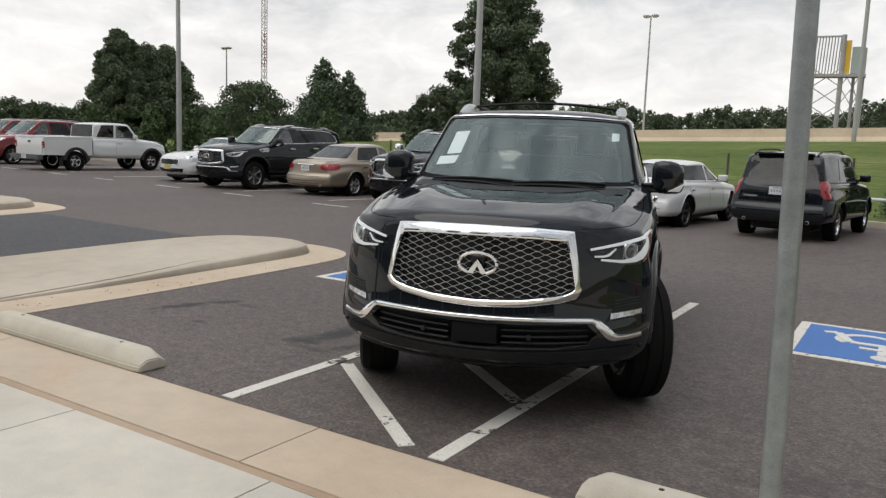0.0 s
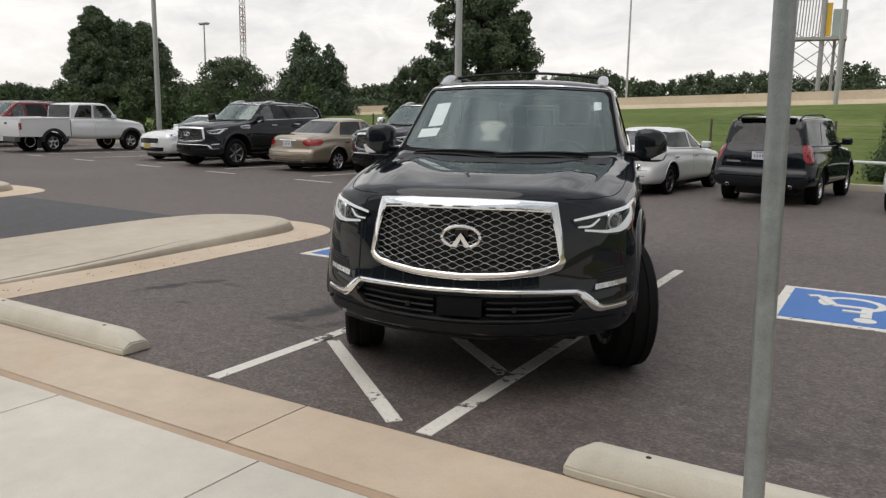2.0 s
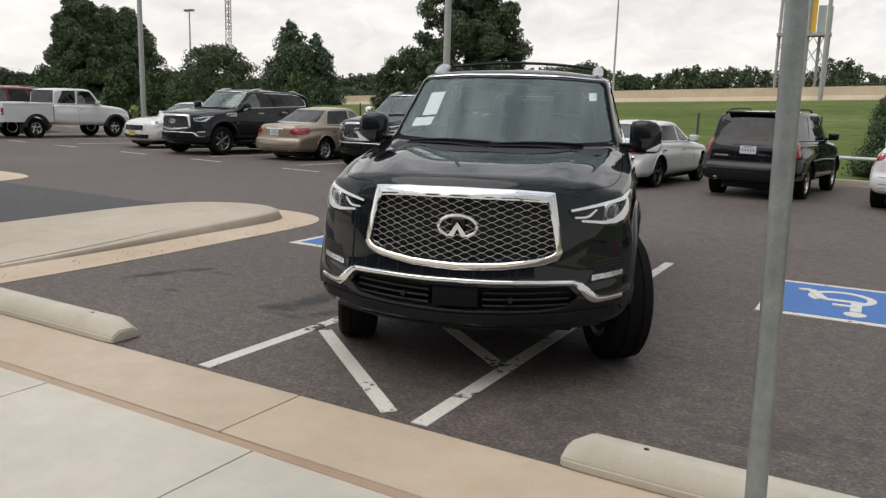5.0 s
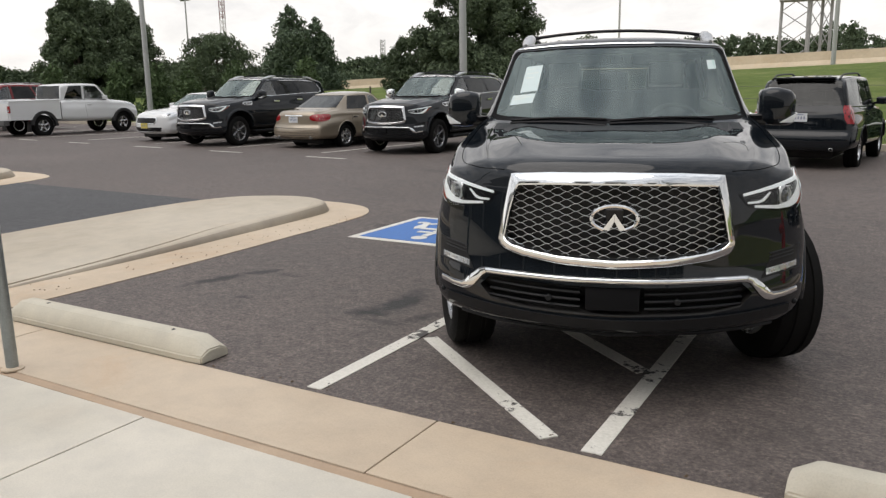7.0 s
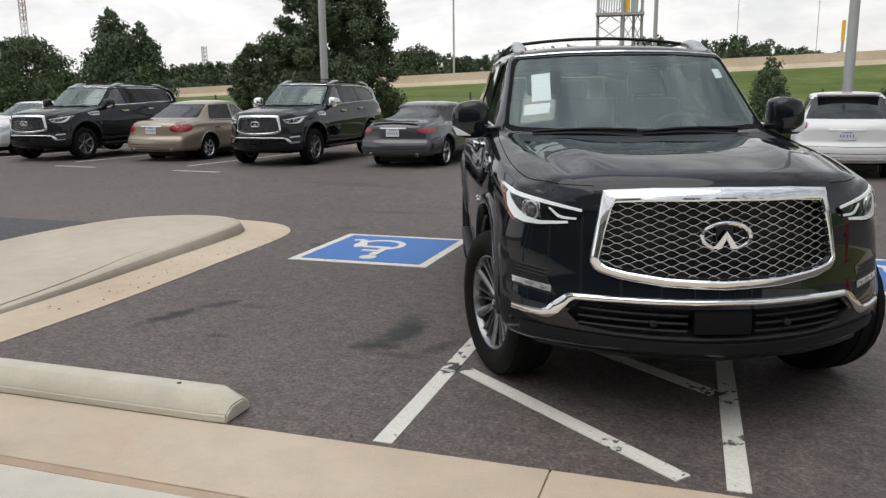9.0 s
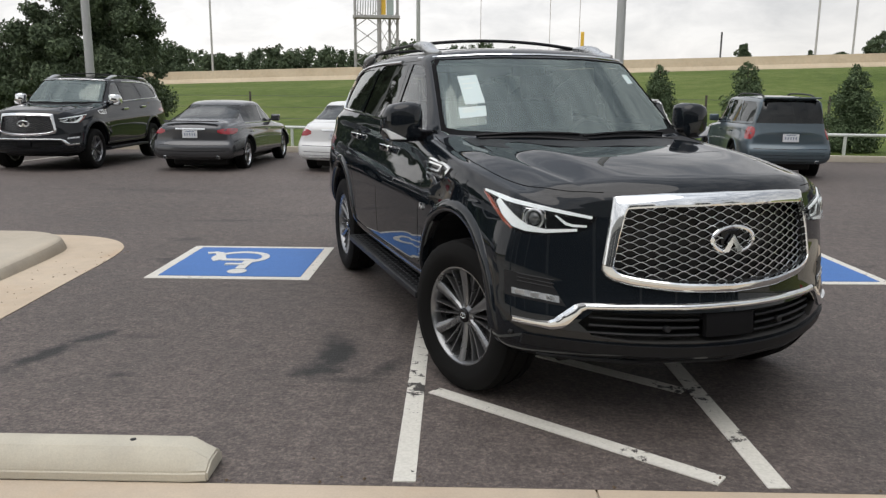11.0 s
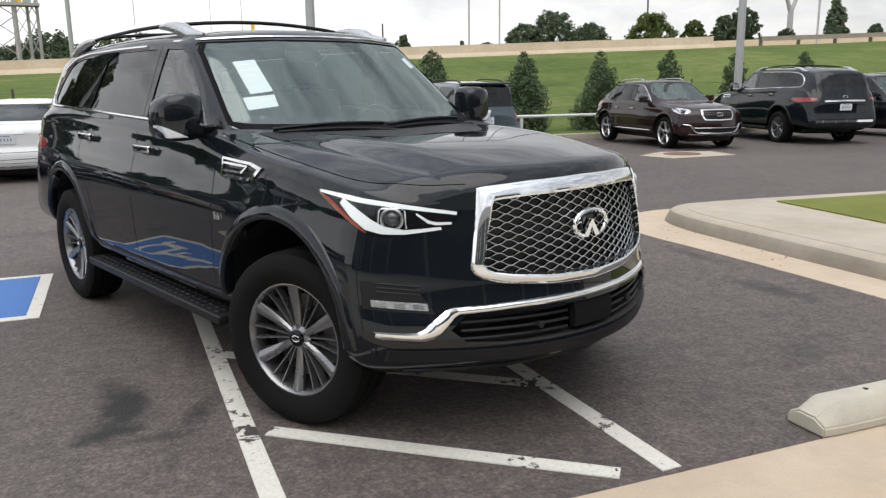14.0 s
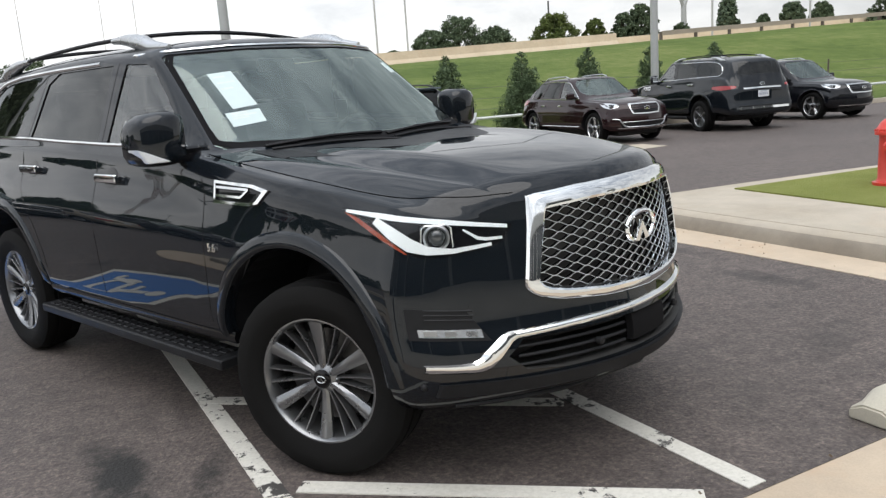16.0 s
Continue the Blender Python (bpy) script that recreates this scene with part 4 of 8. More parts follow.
E0, E12 = (0.296, 0.381), (-3.75, 0.64)
for az, d, h in ((24.75, 78, 11.5), (53.8, 94, 8.7)):
    road_lamp(*spot(E0, az, d), h)
for az, d in ((-18.37, 82), (-20.49, 84), (-41.0, 84), (-46.9, 92), (-55.4, 100)):
    road_lamp(*spot(E12, az, d), 17, False)
px, py = spot(E0, 11.6, 60)
road_lamp(px, py, 17, False, 0.16)

arm = base("cobra_lamp", "bent steel street lamp arm on the highway pole", "street lamp", pose(*spot(E12, -41.0, 83.5), 10.6))
bm = bmesh.new()
add_tube(bm, [(0, 0, 0), (0.9, 0, 0.75), (2.0, 0, 1.2), (3.0, 0, 1.3)], 0.06, 6)
part("arm", bm, M_POLE, arm)
bm = bmesh.new()
add_box(bm, (3.3, 0, 1.28), (0.8, 0.3, 0.16), None, 0.05, 2)
part("lamp_head", bm, M_POLE, arm)


def lattice_mast(x, y, z0, h, w, mats, label, step):
    root = base("radio_mast", label, "radio mast", pose(x, y, z0))
    n = int(h / step)
    legs = [(w * math.cos(a), w * math.sin(a)) for a in (0.3, 0.3 + math.tau / 3, 0.3 + 2 * math.tau / 3)]
    for s in range(0, n, 6):
        bm = bmesh.new()
        for i in range(s, min(n, s + 6)):
            za, zb = i * step, (i + 1) * step
            for k in range(3):
                p, q = legs[k], legs[(k + 1) % 3]
                add_tube(bm, [(p[0], p[1], za), (p[0], p[1], zb)], w * 0.14, 4)
                add_tube(bm, [(p[0], p[1], za), (q[0], q[1], zb)], w * 0.07, 3)
                add_tube(bm, [(q[0], q[1], za), (p[0], p[1], zb)], w * 0.07, 3)
        part("section", bm, mats[(s // 6) % 2], root)
    return root


tx, ty = spot(E0, 51.29, 230)
lattice_mast(tx, ty, 0, 60, 0.85, (M_REDTOWER, M_WHITETOWER), "tall red and white lattice radio mast", 1.6)


def pylon(x, y, h):
    """Y-shaped transmission pole with a crossarm."""
    root = base("transmission_tower", "grey steel Y-shaped transmission tower", "pylon", pose(x, y, 0))
    bm = bmesh.new()
    add_tube(bm, [(0, 0, 0), (0, 0, h * 0.62)], [0.55, 0.42], 8)
    part("stem", bm, M_POLE, root)
    for s in (-1, 1):
        bm = bmesh.new()
        add_tube(bm, [(0, 0, h * 0.60), (s * 1.5, 0, h * 0.8), (s * 2.6, 0, h * 1.0)], [0.34, 0.24, 0.08], 6)
        part("fork", bm, M_POLE, root)
    bm = bmesh.new()
    add_tube(bm, [(-4.2, 0, h * 0.885), (4.2, 0, h * 0.885)], 0.12, 6)
    part("crossarm", bm, M_POLE, root)
    for s in (-3.9, -1.9, 0, 1.9, 3.9):
        bm = bmesh.new()
        add_lathe(bm, [(0.03, -1.1), (0.14, -0.9), (0.06, -0.7), (0.14, -0.5), (0.05, -0.3), (0.03, 0)], Matrix.Translation((s, 0, h * 0.885)), 6)
        part("insulator", bm, M_POLE, root)
    return root


px, py = spot(E12, -39.4, 140)
pylon(px, py, 18.6)
px, py = spot((-1.6, 0.37), 40.3, 330)
lattice_mast(px, py, 4, 15, 1.1, (M_POLE, M_POLE), "distant grey lattice mast above the trees", 1.5)
for az, top, d in ((-12.4, 3.9, 150), (-30.5, 5.1, 150)):
    qx, qy = spot(E12, az, d)
    ob = base("radio_mast", "thin far mast over the highway", "radio mast", pose(qx, qy, 4))
    bm = bmesh.new()
    add_tube(bm, [(0, 0, 0), (0, 0, 1.56 + d * math.tan(radians(top)) - 4)], 0.16, 5)
    part("shaft", bm, M_STEELD, ob)
for az, d in ((12.8 - 8.5, 300), (-0.5, 320), (-2.5, 300)):
    qx, qy = spot((-1.6, 0.37), az, d)
    ob = base("radio_mast", "hair-thin guyed mast in the haze", "radio mast", pose(qx, qy, 0))
    bm = bmesh.new()
    add_tube(bm, [(0, 0, 0), (0, 0, 46)], 0.14, 5)
    part("shaft", bm, M_WHITETOWER, ob)
qx, qy = 0.45, 68.0
ob = base("roadside_sign", "tall narrow yellow roadside sign seen edge-on", "sign", pose(qx, qy, 2.8))
bm = bmesh.new()
add_box(bm, (0, 0, 2.75), (0.27, 0.3, 1.5), None, 0.04)
part("panel", bm, M_YELLOW, ob)
bm = bmesh.new()
add_tube(bm, [(0, 0, -3), (0, 0, 2.1)], 0.1, 8)
part("pole", bm, M_POLE, ob)


def billboard(m):
    root = base("billboard", "steel lattice billboard with yellow and grey faces seen obliquely", "billboard", m)
    for x, y in ((-2.6, 0), (0.8, -0.6), (2.3, 0.6), (3.4, 0.2)):
        bm = bmesh.new()
        add_tube(bm, [(x, y, -4), (x, y, 15.2 if x < 1 else 13.6)], 0.20 if x != 0.8 else 0.30, 8)
        part("column", bm, M_LATTICE, root)
    for a, b in (((-2.6, 0), (0.8, -0.6)), ((0.8, -0.6), (2.3, 0.6)), ((2.3, 0.6), (3.4, 0.2))):
        for k in range(5):
            z = -1 + k * 2.4
            for p, q in ((a, b), (b, a)):
                bm = bmesh.new()
                add_tube(bm, [(p[0], p[1], z), (q[0], q[1], z + 2.4)], 0.06, 4)
                part("brace", bm, M_LATTICE, root)
    bm = bmesh.new()
    add_box(bm, (0.4, 0, 10.0), (6.6, 2.6, 0.35))
    part("catwalk", bm, M_LATTICE, root)
    for k in range(9):
        bm = bmesh.new()
        add_tube(bm, [(-2.6 + 0.36 * k, 0.2, 10.1), (-2.6 + 0.36 * (k + 0.5), 0.2, 15.0)], 0.07, 4)
        part("lattice_bar", bm, M_POLE, root)
    bm = bmesh.new()
    add_box(bm, (-1.0, 0.1, 15.1), (3.4, 0.3, 0.2))
    part("top_chord", bm, M_LATTICE, root)
    bm = bmesh.new()
    add_box(bm, (1.25, -0.35, 12.4), (1.0, 0.25, 4.2), None, 0.03)
    part("yellow_face", bm, M_YELLOW, root, "yellow printed panel")
    bm = bmesh.new()
    add_box(bm, (2.35, -0.2, 12.0), (1.0, 0.25, 3.4), None, 0.03)
    part("grey_face", bm, M_TEALGREY, root, "grey-green printed panel")
    return root


bx_, by_ = spot(E0, 13.1, 118)
billboard(pose(bx_, by_, 1.6, 0, 0, 12))

# ---- trees ----


def leaf_cloud(centres, count, size, seed, flat=0.5):
    """Many small leaf sprays round clump centres (x, y, z, radius); one mesh from arrays."""
    rng = np.random.default_rng(seed)
    c = np.array(centres, float)
    wgt = c[:, 3] ** 2
    idx = rng.choice(len(c), count, p=wgt / wgt.sum())
    d = rng.normal(size=(count, 3))
    d /= np.linalg.norm(d, axis=1)[:, None]
    rad = c[idx, 3] * (0.25 + 1.05 * rng.random(count) ** 0.75)
    p = c[idx, :3] + d * rad[:, None] * np.array([1, 1, 0.85])
    nrm = d + rng.normal(size=(count, 3)) * flat
    nrm /= np.linalg.norm(nrm, axis=1)[:, None]
    t = np.cross(nrm, rng.normal(size=(count, 3)))
    t /= np.linalg.norm(t, axis=1)[:, None]
    b = np.cross(nrm, t)
    s = size * (0.6 + 0.8 * rng.random(count))[:, None]
    # a kinked spray of five points, so no leaf is a flat square
    k = 0.28 * s * nrm
    v = np.stack([p - t * s, p - b * s * 0.55 + k, p + t * s, p + b * s * 0.55 + k], 1).reshape(-1, 3)
    f = np.arange(count * 4).reshape(-1, 4)
    return v, f


def cloud_part(name, v, f, mat, parent):
    me = bpy.data.meshes.new(name)
    me.from_pydata(v.tolist(), [], f.tolist())
    me.materials.append(mat)
    ob = new(name, me)
    ob.parent = parent
    return ob


def broadleaf(x, y, z, h, w, mat, seed, label, leaves=5200, trunk_h=0.25, name="tree", size=0.30, group="", peak=0.0, skew=0.0):
    """A leafy tree; peak over 0 draws the crown in towards its top, skew leans the top sideways."""
    rng = random.Random(seed)
    root = base(name, label, "tree", pose(x, y, z), group)
    bm = bmesh.new()
    tr = 0.028 * h
    add_tube(bm, [(0, 0, -0.5), (0.02 * h, 0, h * trunk_h), (-0.01 * h, 0.01 * h, h * 0.6), (0, 0, h * 0.85)], [tr, tr * 0.75, tr * 0.4, tr * 0.1], 8)
    cl = []
    n = 240
    for k in range(n):
        u = (k + rng.random()) / n
        zz = h * (trunk_h + (0.95 - trunk_h) * u)
        if peak:
            spread = w * 0.62 * ((1 - u) ** peak) * min(1.0, 0.75 + 1.6 * u)
        else:
            spread = w * 0.60 * (math.sin(math.pi * min(1, 0.20 + 0.74 * u)) ** 0.62)
        r = (0.040 + 0.070 * rng.random() ** 1.5) * w * (1.0 - 0.30 * u)
        a = rng.random() * math.tau
        # ragged outline: boughs that reach past the crown, and hollows between them
        lobe = 0.86 + 0.20 * noise.noise(Vector((2.2 * math.cos(a) + seed, 2.2 * math.sin(a), 4.5 * u)))
        rr = max(0, spread * lobe - 0.5 * r) * rng.random() ** 0.42
        cx = skew * w * u + rr * math.cos(a)
        cl.append((cx, rr * math.sin(a), zz + 0.02 * h * (rng.random() - 0.5), r))
        if k % 26 == 2:
            add_tube(bm, [(0, 0, max(h * trunk_h * 0.8, zz * 0.55)), (cx * 0.5, rr * 0.5 * math.sin(a), zz * 0.85), (cx, rr * math.sin(a), zz)], [tr * 0.4, tr * 0.25, tr * 0.08], 5)
    part("trunk", bm, M_BARK, root, "", 60)
    cloud_part("crown", *leaf_cloud(cl, int(leaves * 4.6), size * 0.42, seed, 0.9), mat, root)
    return root


def conifer(x, y, z, h, w, mat, seed, label, leaves=3600, low=0.06, name="conifer", size=0.22, power=0.8, group=""):
    rng = random.Random(seed)
    root = base(name, label, "tree", pose(x, y, z), group)
    bm = bmesh.new()
    add_tube(bm, [(0, 0, -0.4), (0, 0, h * 0.5), (0, 0, h * 0.96)], [0.022 * h, 0.014 * h, 0.003 * h], 7)
    cl = []
    for k in range(52):
        u = (k + rng.random()) / 52
        zz = h * (low + (0.97 - low) * u)
        spread = w * 0.5 * ((1 - u) ** power) * (0.8 + 0.4 * rng.random())
        a = k * 2.399 + rng.random()
        rr = spread * (0.35 + 0.45 * rng.random())
        r = max(0.03 * h, (0.30 + 0.18 * rng.random()) * spread)
        cl.append((rr * math.cos(a), rr * math.sin(a), zz, r))
        if k % 4 == 0:
            add_tube(bm, [(0, 0, zz), (rr * math.cos(a), rr * math.sin(a), zz - 0.05 * w)], [0.006 * h, 0.002 * h], 4)
    part("trunk", bm, M_BARK, root, "", 60)
    cloud_part("crown", *leaf_cloud(cl, int(leaves * 3.2), size * 0.52, seed, 0.8), mat, root)
    return root


def at0(az, d, e=E0):
    return spot(e, az, d)


# west side, beyond the lot
tx, ty = at0(60.6, 92)
broadleaf(tx, ty, -0.2, 12.3, 8.6, M_LEAF_OAK, 11, "large dark green tree with a peaked crown", 12000, 0.06, size=0.34, peak=0.52)
tx, ty = at0(57.7, 95)
broadleaf(tx, ty, -0.2, 10.9, 10.6, M_LEAF_OAK, 12, "dark green broad tree with sloping crown", 11000, 0.05, size=0.34, peak=0.60)
tx, ty = at0(59.3, 97)
broadleaf(tx, ty, -0.2, 11.4, 10.0, M_LEAF_OAK, 13, "dark green broad tree filling between taller ones", 7000, 0.05, size=0.34)
tx, ty = at0(52.1, 84)
broadleaf(tx, ty, 0.0, 6.6, 9.4, M_LEAF_OAK, 14, "wide rounded dark green tree", 5200, 0.06, size=0.30)
tx, ty = at0(47.2, 75)
conifer(tx, ty, 0.2, 8.4, 6.6, M_LEAF_CEDAR, 15, "tall dark cedar with a pointed top", 5600, size=0.28, power=0.62)
tx, ty = at0(45.5, 76)
conifer(tx, ty, 0.2, 7.4, 5.6, M_LEAF_CEDAR, 16, "dark cedar with ragged outline", 4800, size=0.28, power=0.62)
tx, ty = at0(35.0, 34)
broadleaf(tx, ty, 0.0, 8.5, 6.0, M_LEAF_OAK, 17, "very large dark green tree with dense crown", 26000, 0.05, size=0.165, peak=0.42, skew=0.03)
tx, ty = at0(39.6, 37)
broadleaf(tx, ty, 0.0, 3.7, 2.6, M_LEAF_OAK, 18, "small dark tree with drooping open crown", 3600, 0.22, size=0.15)
for k, (az, d, h, w) in enumerate(((67.2, 98, 4.5, 8), (70.2, 96, 4.1, 9), (65.4, 100, 4.2, 7), (73.7, 95, 4.8, 10), (77.7, 90, 5.6, 10), (63.6, 105, 3.9, 7), (54.7, 104, 4.6, 7), (50.0, 104, 4.0, 6), (43.6, 100, 3.2, 7), (82.7, 88, 6.0, 10), (42.0, 120, 3.0, 8), (40.4, 125, 2.9, 7))):
    tx, ty = at0(az, d)
    broadleaf(tx, ty, -0.3, h, w, M_LEAF_FAR, 30 + k, "low green tree at the lot's far side", 2600, 0.05, size=0.32, group="western trees")
for k, (az, d, h) in enumerate(((58.7, 44, 2.95), (56.3, 42, 2.85), (54.4, 41, 2.4), (51.4, 38, 2.8), (46.7, 35, 2.85), (62.3, 47, 2.9), (65.7, 52, 3.0), (69.7, 60, 3.1))):
    tx, ty = at0(az, d)
    conifer(tx, ty, -0.05, h, 1.8, M_LEAF_YOUNG, 50 + k, "young mid-green tree planted on the lot edge", 1500, 0.03, "young_tree", 0.15, 0.42, "young trees")

# clipped upright evergreens along the bank
for k, (x, hh, w) in enumerate(((-2.79, 2.42, 1.7), (0.31, 2.40, 1.6), (2.68, 2.50, 1.65), (5.55, 2.44, 1.8), (8.1, 2.44, 1.75), (10.55, 2.44, 1.65), (13.0, 2.38, 1.55), (15.7, 2.4, 1.6))):
    conifer(x, 23.6, -0.03, hh, w, M_LEAF_EVERGREEN, 70 + k, "bushy upright evergreen on the grass bank", 4600, 0.03, "evergreen_shrub", 0.072, 0.55, "bank evergreens")

# beyond the highway
for k, (az, top, half, d, kind) in enumerate((
        (-22.2, 3.75, 1.5, 120, "o"), (-24.2, 4.6, 1.9, 122, "o"), (-26.7, 3.7, 1.5, 124, "o"), (-30.8, 4.35, 1.7, 118, "b"), (-33.5, 3.75, 0.9, 120, "b"),
        (-35.4, 4.0, 0.9, 118, "o"), (-36.7, 4.5, 1.2, 119, "o"), (-42.0, 5.1, 0.85, 110, "c"), (-46.0, 3.7, 0.9, 118, "o"), (-47.7, 3.55, 0.8, 118, "o"), (-44.3, 3.1, 0.6, 125, "o"),
        (-13.8, 3.2, 0.55, 150, "o"), (-51.7, 4.2, 1.4, 118, "o"), (-56.2, 4.2, 1.6, 118, "o"), (-17.9, 2.7, 0.4, 130, "c"), (-19.6, 2.6, 0.9, 150, "o"), (-39.2, 3.0, 0.8, 140, "o"))):
    tx, ty = spot(E12, az, d)
    h = 1.56 + d * math.tan(radians(top)) - 2.5
    w = 2 * d * math.tan(radians(half))
    if kind == "c":
        conifer(tx, ty, 2.5, h, w, M_LEAF_CEDAR, 90 + k, "dark pointed cedar beyond the highway", 1800, 0.2, size=0.4, power=0.6, group="highway trees")
    else:
        broadleaf(tx, ty, 2.5, h, w, M_LEAF_BRIGHT if kind == "b" else M_LEAF_FAR, 90 + k, "rounded yellow-green tree beyond the highway" if kind == "b" else "dark green tree beyond the highway", 2600, 0.2, size=0.42, group="highway trees")

# far woods behind the barrier: single crowns of uneven height, close together
WOOD_AZ = (-3, 0, 3, 5.4, 7, 8.5, 10.3, 11.5, 12.5, 14, 16.3, 17.5, 18.7, 20.2, 21, 21.8, 23.5, 24.9, 26.2, 28, 32, 40, 45)
WOOD_EL = (2.0, 2.2, 3.0, 3.4, 3.2, 2.4, 3.8, 3.4, 2.6, 2.7, 3.0, 2.75, 2.8, 3.25, 2.6, 2.3, 2.5, 2.7, 3.2, 2.8, 2.5, 2.2, 1.6)
cl = []
rng = random.Random(5)
for k in range(150):
    az = -3 + 48 * (k + rng.random()) / 150
    d = rng.uniform(135, 172)
    tx, ty = at0(az, d)
    el = float(np.interp(az, WOOD_AZ, WOOD_EL)) - 0.55 * rng.random() ** 1.6
    top = 1.6 + d * math.tan(radians(el))
    wide = rng.uniform(1.5, 3.2)
    sharp = rng.random() < 0.3
    for q in range(15):
        u = (q + rng.random()) / 15
        rr = wide * ((1 - u) ** 0.8 if sharp else math.sqrt(max(0.05, 1 - u * u)))
        a = rng.random() * math.tau
        r = 0.55 + 0.35 * rr * rng.random()
        cl.append((tx + rr * 0.8 * math.cos(a), ty + rr * 0.8 * math.sin(a), 1.5 + (top - 2.0) * u, r))
woods = tagged(new("far_woods"), "dark line of mixed woods behind the highway", "woods", "", "stuff")
v, f = leaf_cloud(cl, 170000, 0.27, 9, 0.9)
cloud_part("foliage", v, f, M_LEAF_FAR, woods)
cl = []
for k in range(200):
    az = rng.uniform(-60, 75)
    d = rng.uniform(200, 260)
    tx, ty = at0(az, d)
    top = 1.6 + d * math.tan(radians(1.1 + (0.5 if -12 < az < 8 else 0) + (0.9 if az < -15 else 0) + 0.5 * noise.noise(Vector((az * 0.7, 1.3, 0)))))
    r = rng.uniform(2.5, 4.0)
    for q in range(3):
        cl.append((tx, ty, top - r * (0.9 + 1.5 * q), r))
woods2 = tagged(new("far_woods"), "faint far treeline on the horizon", "woods", "", "stuff")
v, f = leaf_cloud(cl, 90000, 0.45, 10)
cloud_part("foliage", v, f, M_LEAF_FAR, woods2)

# ---- cars: lofted shells, cut for wheels, glass and grille ----
from mathutils.bvhtree import BVHTree
from mathutils.interpolate import poly_3d_calc


def curve(*ctrl):
    """A smooth curve through control points (y, value)."""
    pts = smooth_poly(sorted(ctrl), 2, False)
    ys = [p[0] for p in pts]
    vs = [p[1] for p in pts]
    return lambda y: float(np.interp(y, ys, vs))


def sstep(a, b, x):
    t = max(0.0, min(1.0, (x - a) / (b - a)))
    return t * t * (3 - 2 * t)


def section(s, y):
    zb, zr, zc, zt = s["zb"](y), s["zr"](y), s["zc"](y), s["zbelt"](y)
    wm, wsh, wg, wr = s["wm"](y), s["wsh"](y), s["wg"](y), s["wr"](y)
    ws = s["ws"](y)
    zr = max(zr, zt + 0.034)
    zc = max(zc, zr + 0.02)
    h = zt - zb
    tuck = s["tuck"](y) if "tuck" in s else 0.0
    ctrl = [(0, zb - 0.01), (ws * 0.90, zb), (ws, zb + 0.05), (wm - 0.75 * tuck, zb + 0.18 * h), (wm - 0.20 * tuck, zb + 0.38 * h), (wm, zb + 0.62 * h), (wsh, zt - 0.13), (wsh - 0.008, zt - 0.05), (wg, zt), (wg - 0.012, zt + 0.02),
            (wr + 0.015, max(zr - 0.05, zt + 0.026)), (wr - 0.02, zr - 0.0), (wr - 0.11, zr + 0.25 * (zc - zr) + 0.012), (wr * 0.45, zc - 0.10 * (zc - zr)), (0, zc)]
    if "ridge" in s:
        # raised shoulders along the bonnet with a shallow dish between them
        a, d = s["ridge"](y), zc - zr
        ctrl[-2:] = [(wr * 0.82, zr + 0.42 * d - 0.35 * a), (wr * 0.70, zr + 0.60 * d + 0.5 * a), (wr * 0.60, zr + 0.74 * d + a), (wr * 0.47, zr + 0.86 * d + 0.1 * a), (wr * 0.28, zr + 0.95 * d - 0.35 * a), (0, zc - 0.35 * a)]
    return smooth_poly(ctrl, 2, False)


